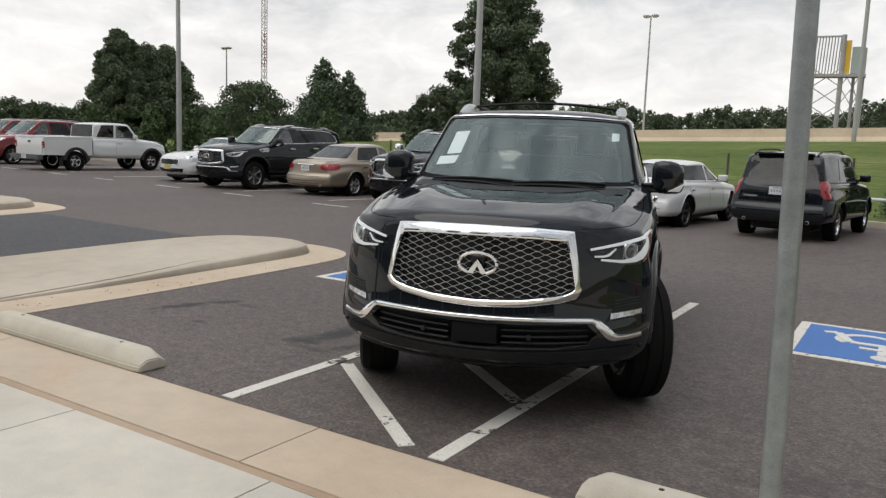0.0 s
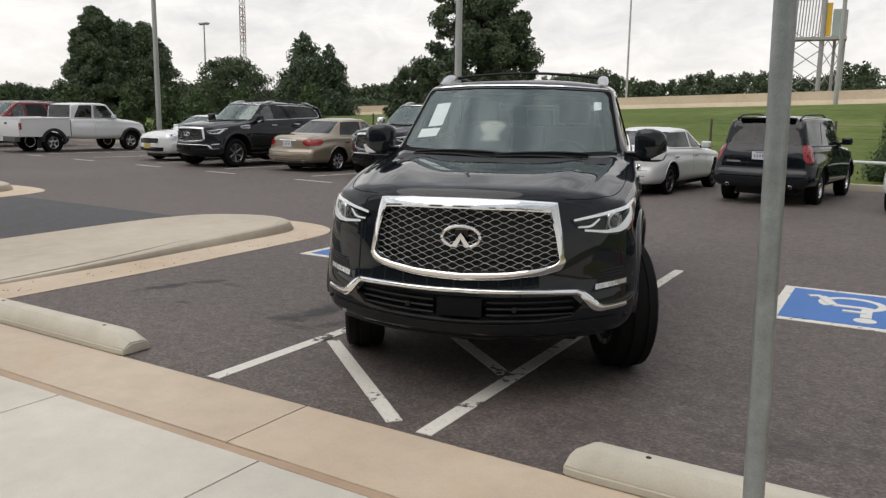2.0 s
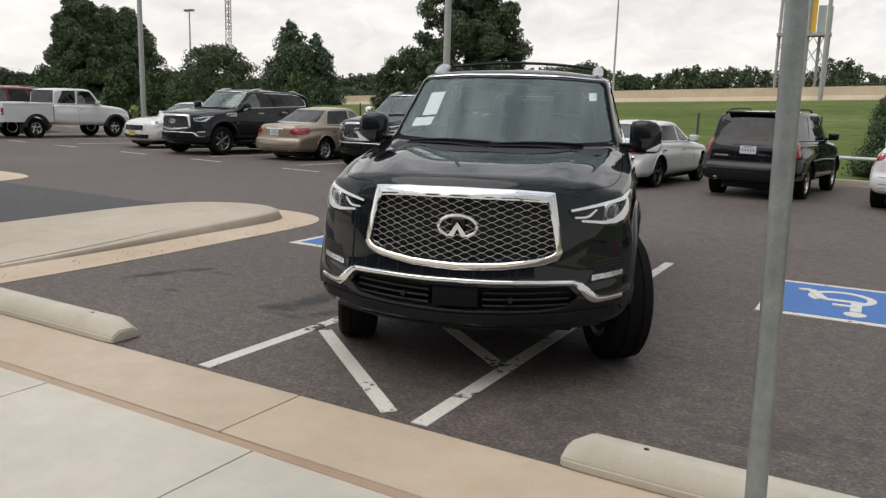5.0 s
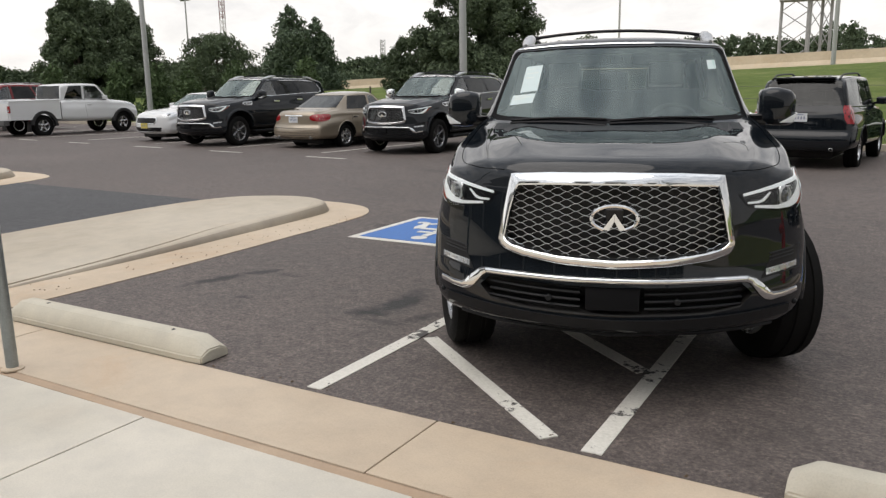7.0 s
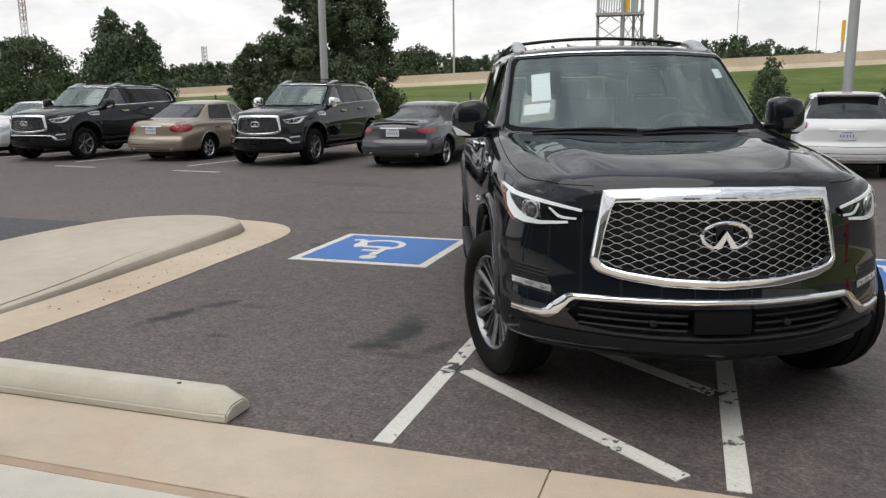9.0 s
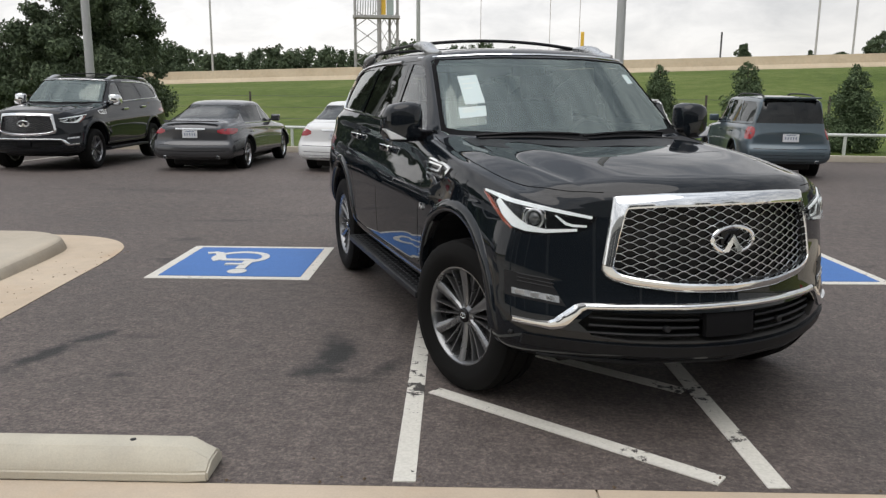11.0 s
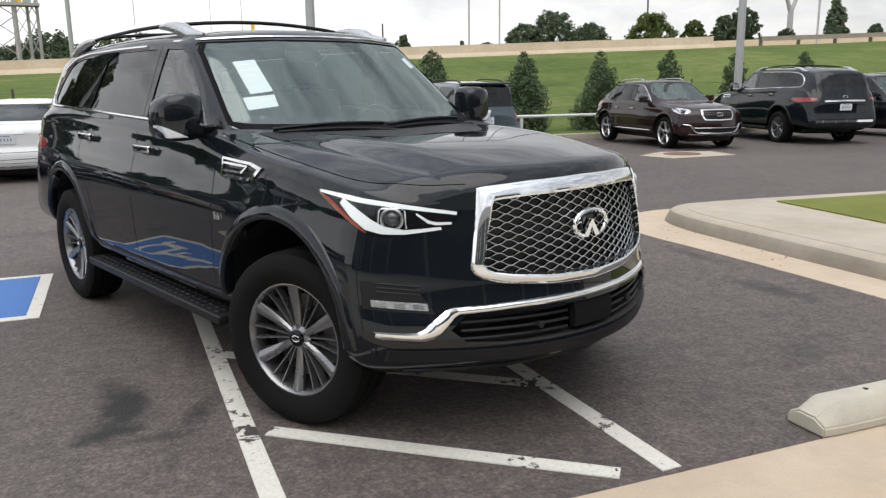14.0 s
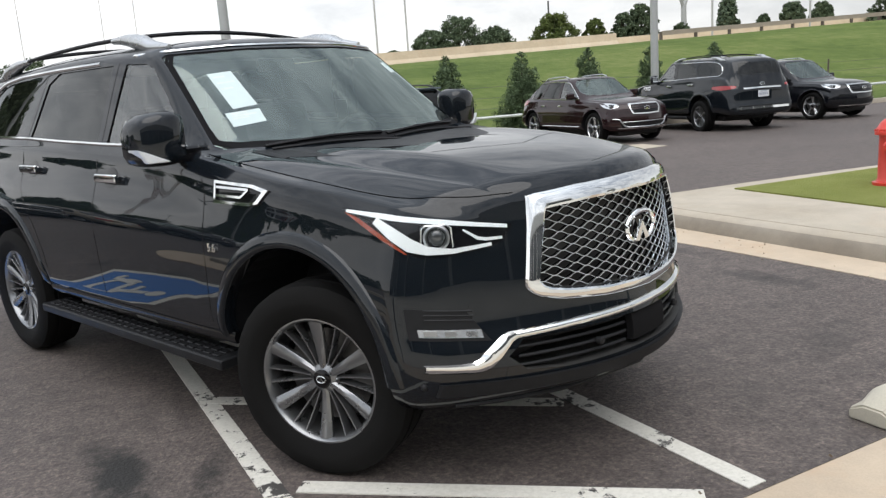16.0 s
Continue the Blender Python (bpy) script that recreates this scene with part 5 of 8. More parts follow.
def shell(s):
    """The closed outer form of a car body as a bmesh; x to its right, y ahead, z up."""
    yf, yr = s["ends"]
    rf, rr = s.get("round", (0.07, 0.07))
    rx = s.get("round_x", rf) / rf
    ys = [(yf - rf + rf * math.sin(radians(a)), rf * (1 - math.cos(radians(a)))) for a in (84, 70, 55, 40, 25, 12)]
    n = s.get("stations", 84)
    core = sorted(set([yf - rf + (yr + rr - yf + rf) * k / n for k in range(n + 1)]), reverse=True)
    ys += [(y, 0.0) for y in core]
    ys += [(yr + rr - rr * math.sin(radians(a)), rr * (1 - math.cos(radians(a)))) for a in (22, 44, 64, 82)]
    bm = bmesh.new()

    def place(x, y, z):
        k = s["plan"](y)
        yy = y - k * x * x
        yy += s["face"](z) * sstep(yf - 0.75, yf - 0.05, y) + s["tail"](z) * sstep(yr + 0.6, yr + 0.05, y)
        return (x, yy, z)
    rings, halves = [], []
    for y, inset in ys:
        half = section(s, y)
        if inset:
            zlo, zhi, wmx = half[0][1], half[-1][1], max(p[0] for p in half)
            half = [(x * (1 - inset * (rx if y > 0 else 1) / wmx), zlo + inset + (z - zlo) * (1 - 2 * inset / (zhi - zlo))) for x, z in half]
        halves.append(half)
        right = [bm.verts.new(place(x, y, z)) for x, z in half]
        left = [bm.verts.new(place(-x, y, z)) for x, z in half[1:-1]]
        rings.append(right + left[::-1])
    m = len(rings[0])
    for a, b in zip(rings, rings[1:]):
        for i in range(m):
            bm.faces.new((a[i], a[(i + 1) % m], b[(i + 1) % m], b[i]))
    cols = 18
    for (y, inset), half, ring in ((ys[0], halves[0], rings[0]), (ys[-1], halves[-1], rings[-1])):
        k = len(half)
        prev = None
        for i in range(k):
            if i in (0, k - 1):
                row = [ring[i]]
            else:
                r, l = ring[i], ring[m - i]
                x, z = half[i]
                row = [r] + [bm.verts.new(place(x * (1 - 2 * c / cols), y, z)) for c in range(1, cols)] + [l]
            if prev is not None:
                if len(prev) == 1:
                    for c in range(len(row) - 1):
                        bm.faces.new((prev[0], row[c], row[c + 1]))
                elif len(row) == 1:
                    for c in range(len(prev) - 1):
                        bm.faces.new((prev[c], prev[c + 1], row[0]))
                else:
                    for c in range(cols):
                        bm.faces.new((prev[c], prev[c + 1], row[c + 1], row[c]))
            prev = row
    bmesh.ops.recalc_face_normals(bm, faces=bm.faces)
    return bm


class Skin:
    """The uncut form, to lay things on."""

    def __init__(self, s):
        bm = shell(s)
        self.me = bpy.data.meshes.new("form")
        bm.to_mesh(self.me)
        bm.free()
        self.me.polygons.foreach_set("use_smooth", [True] * len(self.me.polygons))
        self.me.set_sharp_from_angle(angle=radians(38))
        self.polys = [tuple(p.vertices) for p in self.me.polygons]
        self.loops = [p.loop_start for p in self.me.polygons]
        self.co = [v.co.copy() for v in self.me.vertices]
        self.cn = [Vector(c.vector) for c in self.me.corner_normals]
        self.tree = BVHTree.FromPolygons(self.co, self.polys)

    def normal(self, p):
        q, n, i, d = self.tree.find_nearest(p)
        vs = self.polys[i]
        w = poly_3d_calc([self.co[v] for v in vs], q)
        out = Vector((0, 0, 0))
        for k, wk in enumerate(w):
            out += self.cn[self.loops[i] + k] * wk
        return out.normalized(), n, d

    def drop(self, o, d):
        q, n, i, dist = self.tree.ray_cast(Vector(o), Vector(d))
        return q

    def side(self, y, z, s=1):
        return self.drop((2.5 * s, y, z), (-s, 0, 0))

    def front(self, x, z):
        return self.drop((x, 4, z), (0, -1, 0))

    def rear(self, x, z):
        return self.drop((x, -9, z), (0, 1, 0))

    def top(self, x, y):
        return self.drop((x, y, 4), (0, 0, -1))


def prism_mesh(poly, axis, a, b, mat):
    """A cutter: an outline pushed along x ('x': outline in y, z), y ('y': x, z) or z."""
    bm = bmesh.new()

    def put(p, t):
        return {"x": (t, p[0], p[1]), "y": (p[0], t, p[1]), "z": (p[0], p[1], t)}[axis]
    lo = [bm.verts.new(put(p, a)) for p in poly]
    hi = [bm.verts.new(put(p, b)) for p in poly]
    n = len(poly)
    bm.faces.new(lo)
    bm.faces.new(hi)
    for i in range(n):
        bm.faces.new((lo[i], lo[(i + 1) % n], hi[(i + 1) % n], hi[i]))
    bmesh.ops.recalc_face_normals(bm, faces=bm.faces)
    if bm.calc_volume(signed=True) < 0:
        bmesh.ops.reverse_faces(bm, faces=bm.faces)
    me = bpy.data.meshes.new("cutter")
    bm.to_mesh(me)
    bm.free()
    me.materials.append(mat)
    return me


def cut(me, cutters, op="DIFFERENCE"):
    """Applies solid cuts and returns a new mesh; the cutters are thrown away."""
    ob = new("cutting", me)
    tools = []
    for c in cutters:
        t = new("cutter", c)
        tools.append(t)
        md = ob.modifiers.new("cut", "BOOLEAN")
        md.operation, md.object, md.solver = op, t, "EXACT"
        md.material_mode = "TRANSFER"
    bpy.context.view_layer.update()
    dg = bpy.context.evaluated_depsgraph_get()
    out = bpy.data.meshes.new_from_object(ob.evaluated_get(dg))
    for o in tools + [ob]:
        bpy.data.objects.remove(o)
    for c in cutters:
        bpy.data.meshes.remove(c)
    return out


def finish(me, skin, body_mats):
    """Smooth shading taken from the uncut form, so that reflections stay clean round the cuts."""
    norms = []
    co = [v.co for v in me.vertices]
    for p in me.polygons:
        p.use_smooth = True
        for v in p.vertices:
            n, fn, d = skin.normal(co[v])
            norms.append(n if d < 0.002 and n.dot(p.normal) > 0.72 else p.normal.copy())
    me.normals_split_custom_set(norms)
    return me


def pane(skin, poly, axis, a, b, keep, inset=0.006):
    """The piece of the skin inside an outline, as a sheet of glass just below the surface."""
    base_me = skin.me.copy()
    out = cut(base_me, [prism_mesh(poly, axis, a, b, M_CABIN)], "INTERSECT")
    bm = bmesh.new()
    bm.from_mesh(out)
    bad = []
    for f in bm.faces:
        c = f.calc_center_median()
        n, fn, d = skin.normal(c)
        if d > 0.0015 or abs(fn.dot(f.normal)) < 0.9 or not keep(c):
            bad.append(f)
    bmesh.ops.delete(bm, geom=bad, context="FACES")
    norm = {v: skin.normal(v.co)[0] for v in bm.verts}
    for v in bm.verts:
        v.co -= norm[v] * inset
    return bm


def decal(skin, polys, proj, proud=0.003, thick=0.012, step=0.05):
    """Outlines laid on the skin along a direction, as low solid shapes that follow its curve."""
    bm = bmesh.new()
    tmp = bmesh.new()
    for poly in polys:
        tmp.faces.new([tmp.verts.new((u, v, 0)) for u, v in poly])
    bmesh.ops.remove_doubles(tmp, verts=tmp.verts, dist=0.00005)
    for ax in (0, 1):
        vals = [v.co[ax] for v in tmp.verts]
        lo, hi = min(vals), max(vals)
        k = int((hi - lo) / step)
        for i in range(1, k + 1):
            at = lo + (hi - lo) * i / (k + 1)
            no = (1, 0, 0) if ax == 0 else (0, 1, 0)
            co = (at, 0, 0) if ax == 0 else (0, at, 0)
            bmesh.ops.bisect_plane(tmp, geom=tmp.verts[:] + tmp.edges[:] + tmp.faces[:], plane_co=co, plane_no=no)
    top, low = {}, {}
    for v in tmp.verts:
        o, d = proj(v.co.x, v.co.y)
        q = skin.drop(o, d)
        if q is None:
            continue
        back = -Vector(d)
        top[v] = bm.verts.new(q + back * proud)
        low[v] = bm.verts.new(q + back * (proud - thick))
    for f in tmp.faces:
        if all(v in top for v in f.verts):
            bm.faces.new([top[v] for v in f.verts])
    for e in tmp.edges:
        if len(e.link_faces) == 1 and all(v in top for v in e.link_faces[0].verts):
            a, b = e.verts
            bm.faces.new((top[a], top[b], low[b], low[a]))
    tmp.free()
    loose = [v for v in bm.verts if not v.link_faces]
    bmesh.ops.delete(bm, geom=loose, context="VERTS")
    bmesh.ops.recalc_face_normals(bm, faces=bm.faces)
    return bm


def molding(skin, rails, lifts, proj, closed=False):
    """A rounded bright trim: rails laid on the skin at their own heights and joined."""
    bm = bmesh.new()
    rows = []
    for rail, lift in zip(rails, lifts):
        row = []
        for u, v in rail:
            o, d = proj(u, v)
            q = skin.drop(o, d)
            row.append(bm.verts.new((q if q is not None else Vector(o) + Vector(d) * 4) - Vector(d) * lift))
        rows.append(row)
    n = len(rows[0])
    for a, b in zip(rows, rows[1:]):
        for i in range(n if closed else n - 1):
            bm.faces.new((a[i], a[(i + 1) % n], b[(i + 1) % n], b[i]))
    bmesh.ops.recalc_face_normals(bm, faces=bm.faces)
    mid = sum((f.normal.y * f.calc_area() for f in bm.faces))
    o, d = proj(*rails[0][0])
    if Vector(d).y * mid > 0:
        bmesh.ops.reverse_faces(bm, faces=bm.faces)
    return bm


def rails_of(pts, w, parts=5):
    """Lines side by side across a band of width w along pts."""
    n = len(pts)
    out = [[] for _ in range(parts)]
    for i, p in enumerate(pts):
        a, b = pts[max(0, i - 1)], pts[min(n - 1, i + 1)]
        d = Vector((b[0] - a[0], b[1] - a[1])).normalized()
        ww = (w[i] if isinstance(w, (list, tuple)) else w) / 2
        for k in range(parts):
            t = ww * (1 - 2 * k / (parts - 1))
            out[k].append((p[0] - d.y * t, p[1] + d.x * t))
    return out


def P_side(s):
    return lambda u, v: ((2.5 * s, u, v), (-s, 0, 0))


P_front = lambda u, v: ((u, 4, v), (0, -1, 0))
P_rear = lambda u, v: ((u, -9, v), (0, 1, 0))


def P_diag(s, deg=48):
    """Looks at a front corner of the car; u runs inward and forward along it."""
    c, n = math.cos(radians(deg)), math.sin(radians(deg))
    d = Vector((s * n, c, 0))
    e = Vector((-s * c, n, 0))
    return lambda u, v: (tuple(d * 4 + e * u + Vector((0, 0, v))), tuple(-d))


def P_diagr(s, y0, deg=40):
    """Looks at a rear corner; u runs inward and rearward."""
    c, n = math.cos(radians(deg)), math.sin(radians(deg))
    d = Vector((s * n, -c, 0))
    e = Vector((-s * c, -n, 0))
    return lambda u, v: (tuple(Vector((0, y0, v)) + d * 4 + e * u), tuple(-d))


def ring_quads(outer, inner):
    n = len(outer)
    return [[outer[i], outer[(i + 1) % n], inner[(i + 1) % n], inner[i]] for i in range(n)]


def strip(pts, w):
    """Quads of a band of width w along a line; w may be a list."""
    out, L, R = [], [], []
    n = len(pts)
    for i, p in enumerate(pts):
        a, b = pts[max(0, i - 1)], pts[min(n - 1, i + 1)]
        d = Vector((b[0] - a[0], b[1] - a[1])).normalized()
        ww = (w[i] if isinstance(w, (list, tuple)) else w) / 2
        L.append((p[0] - d.y * ww, p[1] + d.x * ww))
        R.append((p[0] + d.y * ww, p[1] - d.x * ww))
    return [[L[i], L[i + 1], R[i + 1], R[i]] for i in range(n - 1)]


def resample(poly, n, closed=True):
    pts = [Vector(p) for p in poly] + ([Vector(poly[0])] if closed else [])
    seg = [(b - a).length for a, b in zip(pts, pts[1:])]
    total, out, acc, i = sum(seg), [], 0.0, 0
    for k in range(n):
        t = total * k / (n if closed else n - 1)
        while i < len(seg) - 1 and acc + seg[i] < t:
            acc += seg[i]
            i += 1
        out.append(tuple(pts[i].lerp(pts[i + 1], min(1, (t - acc) / max(1e-9, seg[i])))))
    return out


def inside(p, poly):
    x, y = p
    c = False
    n = len(poly)
    for i in range(n):
        (x1, y1), (x2, y2) = poly[i], poly[(i + 1) % n]
        if (y1 > y) != (y2 > y) and x < (x2 - x1) * (y - y1) / (y2 - y1) + x1:
            c = not c
    return c


# ---- wheels ----


def tyre_bm(r, w, rim, tread=True):
    bm = bmesh.new()
    h = w / 2
    prof = [(rim, -h * 0.82), (rim + 0.018, -h * 0.92), (rim + 0.06, -h), (r - 0.07, -h * 1.0), (r - 0.03, -h * 0.94), (r - 0.008, -h * 0.82)]
    for g in (-0.5, -0.17, 0.17, 0.5):
        prof += [(r, (g - 0.05) * w), (r - 0.009, (g - 0.035) * w), (r - 0.009, (g + 0.035) * w), (r, (g + 0.05) * w)] if abs(g) < 0.4 else []
    prof += [(r - 0.008, h * 0.82), (r - 0.03, h * 0.94), (r - 0.07, h * 1.0), (rim + 0.06, h), (rim + 0.018, h * 0.92), (rim, h * 0.82)]
    sides = 84 if tread else 40
    rings = []
    n = len(prof)
    for k in range(sides):
        a = k * math.tau / sides
        ring = []
        for j, (rr, x) in enumerate(prof):
            notch = 0.0025 if tread and k % 3 == 0 and rr > r - 0.035 and abs(x) > h * 0.55 else 0.0
            q = rr - notch
            ring.append(bm.verts.new((x, q * math.cos(a), q * math.sin(a))))
        rings.append(ring)
    for k in range(sides):
        a, b = rings[k], rings[(k + 1) % sides]
        for j in range(n - 1):
            bm.faces.new((a[j], a[j + 1], b[j + 1], b[j]))
        bm.faces.new((a[n - 1], a[0], b[0], b[n - 1]))
    bmesh.ops.recalc_face_normals(bm, faces=bm.faces)
    return bm


TURN_X = Matrix.Rotation(radians(90), 4, "Y")


def spoke(bm, ang, r0, r1, w0, w1, x0, x1, depth=0.03):
    """One tapered spoke with a raised ridge along it."""
    ca, sa = math.cos(ang), math.sin(ang)

    def put(x, t, r):
        return bm.verts.new((x, r * ca - t * sa, r * sa + t * ca))
    rows = []
    for k in range(5):
        u = k / 4
        r, w, x = r0 + (r1 - r0) * u, (w0 + (w1 - w0) * u) / 2, x0 + (x1 - x0) * u - 0.006 * math.sin(math.pi * u)
        rows.append([put(x - depth, -w * 0.8, r), put(x - 0.006, -w, r), put(x + 0.004, -w * 0.45, r), put(x + 0.004, w * 0.45, r), put(x - 0.006, w, r), put(x - depth, w * 0.8, r)])
    for a, b in zip(rows, rows[1:]):
        for i in range(5):
            bm.faces.new((a[i], a[i + 1], b[i + 1], b[i]))
        bm.faces.new((a[5], a[0], b[0], b[5]))
    bm.faces.new(rows[0])
    bm.faces.new(rows[-1][::-1])


def wheel(parent, at, side, spec, steer=0.0):
    """A wheel whose face looks to +x for the right side."""
    r, w, rim = spec["tyre"]
    root = new("wheel")
    root.parent = parent
    root.matrix_local = pose(*at, 0, 0, steer) @ Matrix.Rotation(0 if side > 0 else math.pi, 4, "Z")
    if "meshes" not in spec:
        spec["meshes"] = {}
    have = spec["meshes"]

    def item(name, make, mat, label="", smooth=40):
        if name in have:
            ob = new(name, have[name])
        else:
            ob = link_mesh(name, make(), mat, smooth)
            have[name] = ob.data
        ob.parent = root
        if label:
            tagged(ob, label)

    def mk_rim():
        bm = bmesh.new()
        f = w * 0.36
        prof = [(rim + 0.012, f), (rim + 0.010, f + 0.012), (rim - 0.006, f + 0.013), (rim - 0.016, f + 0.002), (rim - 0.022, f - 0.03), (rim - 0.03, -w * 0.4), (rim - 0.01, -w * 0.42), (rim + 0.012, -w * 0.42)]
        add_lathe_open(bm, prof, TURN_X, 56)
        n = spec["spokes"]
        for k in range(n):
            a0 = spec.get("phase", 0.25) + k * math.tau / n
            if spec["kind"] == "mixed":
                spoke(bm, a0, 0.040, rim - 0.014, 0.030, 0.062, f - 0.028, f + 0.002)
                for q in (0.38, 0.62):
                    spoke(bm, a0 + math.tau / n * q, 0.06, rim - 0.014, 0.011, 0.013, f - 0.034, f - 0.006, 0.035)
            elif spec["kind"] == "twin":
                spoke(bm, a0 - 0.11, 0.05, rim - 0.012, 0.030, 0.024, f - 0.03, f - 0.002)
                spoke(bm, a0 + 0.11, 0.05, rim - 0.012, 0.030, 0.024, f - 0.03, f - 0.002)
            else:
                spoke(bm, a0, 0.05, rim - 0.012, 0.075, 0.05, f - 0.03, f - 0.002)
        hub = 0.062 if spec.get("fine") else 0.088
        add_lathe(bm, [(hub, f - 0.06), (hub, f - 0.036), (hub - 0.013, f - 0.028), (0.04, f - 0.022), (0.034, f - 0.020)], TURN_X, 24)
        return bm
    item("tyre", lambda: tyre_bm(r, w, rim, spec.get("tread", False)), M_TYRE, "", 30)
    item("rim", mk_rim, spec.get("mat", M_ALLOY), spec.get("rim_label", "silver multi-spoke alloy rim"))

    def mk_cap():
        bm = bmesh.new()
        f = w * 0.36
        add_lathe(bm, [(0.040, f - 0.03), (0.040, f - 0.016), (0.034, f - 0.012), (0.01, f - 0.011)], TURN_X, 20)
        return bm
    item("centre_cap", mk_cap, M_GLOSSBLACK, "glossy black centre cap")
    if spec.get("fine"):
        def mk_oval():
            bm = bmesh.new()
            f = w * 0.36
            add_tube(bm, [(f - 0.010, 0.021 * math.cos(k * math.tau / 20), 0.014 * math.sin(k * math.tau / 20)) for k in range(20)], 0.0026, 6, True)
            add_tube(bm, [(f - 0.010, -0.008, -0.012), (f - 0.009, 0, 0.007), (f - 0.010, 0.008, -0.012)], 0.002, 5)
            return bm
        item("emblem", mk_oval, M_CHROME, "small chrome oval emblem")
        for k in range(6):
            def mk_nut():
                bm = bmesh.new()
                add_lathe(bm, [(0.011, w * 0.36 - 0.055), (0.011, w * 0.36 - 0.022), (0.006, w * 0.36 - 0.019)], TURN_X, 6)
                bmesh.ops.translate(bm, verts=bm.verts, vec=(0, 0.070, 0))
                return bm
            item("lug_nut", mk_nut, M_SATIN, "")
            root.children[-1].rotation_euler = (k * math.tau / 6 + 0.3, 0, 0)

    def mk_disc():
        bm = bmesh.new()
        add_lathe(bm, [(rim * 0.74, -0.02), (rim * 0.74, 0.005), (0.1, 0.008), (0.09, 0.04)], TURN_X, 32)
        return bm
    item("brake_disc", mk_disc, M_DISC)

    def mk_back():
        bm = bmesh.new()
        add_lathe(bm, [(rim - 0.03, -w * 0.40), (rim - 0.03, -w * 0.30), (0.08, -w * 0.28)], TURN_X, 32)
        return bm
    item("hub_back", mk_back, M_DRUM)
    return root


def add_lathe_open(bm, profile, m=None, sides=24):
    rings = []
    for r, z in profile:
        rings.append([bm.verts.new((r * math.cos(k * math.tau / sides), r * math.sin(k * math.tau / sides), z)) for k in range(sides)])
    n = len(rings)
    for i in range(n):
        a, b = rings[i], rings[(i + 1) % n]
        for k in range(sides):
            bm.faces.new((a[k], a[(k + 1) % sides], b[(k + 1) % sides], b[k]))
    vs = [v for ring in rings for v in ring]
    if m is not None:
        bmesh.ops.transform(bm, matrix=m, verts=vs)
    bmesh.ops.recalc_face_normals(bm, faces=list({f for v in vs for f in v.link_faces}))


# ---- the shared way to make a car ----


def cabin_mesh(s, y0, y1, floor):
    """The hollow inside the cabin."""
    bm = bmesh.new()
    rings = []
    n = 14
    for k in range(n + 1):
        y = y0 + (y1 - y0) * k / n
        zt, wg, wr = s["zbelt"](y), s["wg"](y), s["wr"](y)
        zr, zc = s["zr"](y) - 0.05, s["zc"](y) - 0.06
        zr = max(zr, zt + 0.02)
        zc = max(zc, zr + 0.01)
        half = [(0, floor), (wg - 0.10, floor), (wg - 0.08, zt - 0.06), (wg - 0.06, zt), (max(0.3, wr - 0.03), zr - 0.02), (max(0.25, wr - 0.14), zr + 0.015), (0, zc)]
        kk = s["plan"](y)
        r = [bm.verts.new((x, y - kk * x * x, z)) for x, z in half]
        l = [bm.verts.new((-x, y - kk * x * x, z)) for x, z in half[1:-1]]
        rings.append(r + l[::-1])
    m = len(rings[0])
    for a, b in zip(rings, rings[1:]):
        for i in range(m):
            bm.faces.new((a[i], a[(i + 1) % m], b[(i + 1) % m], b[i]))
    bm.faces.new(rings[0])
    bm.faces.new(rings[-1][::-1])
    bmesh.ops.recalc_face_normals(bm, faces=bm.faces)
    me = bpy.data.meshes.new("cabin")
    bm.to_mesh(me)
    bm.free()
    me.materials.append(M_CABIN)
    return me


def circle(cy, cz, r, n=40):
    return [(cy + r * math.cos(k * math.tau / n), cz + r * math.sin(k * math.tau / n)) for k in range(n)]


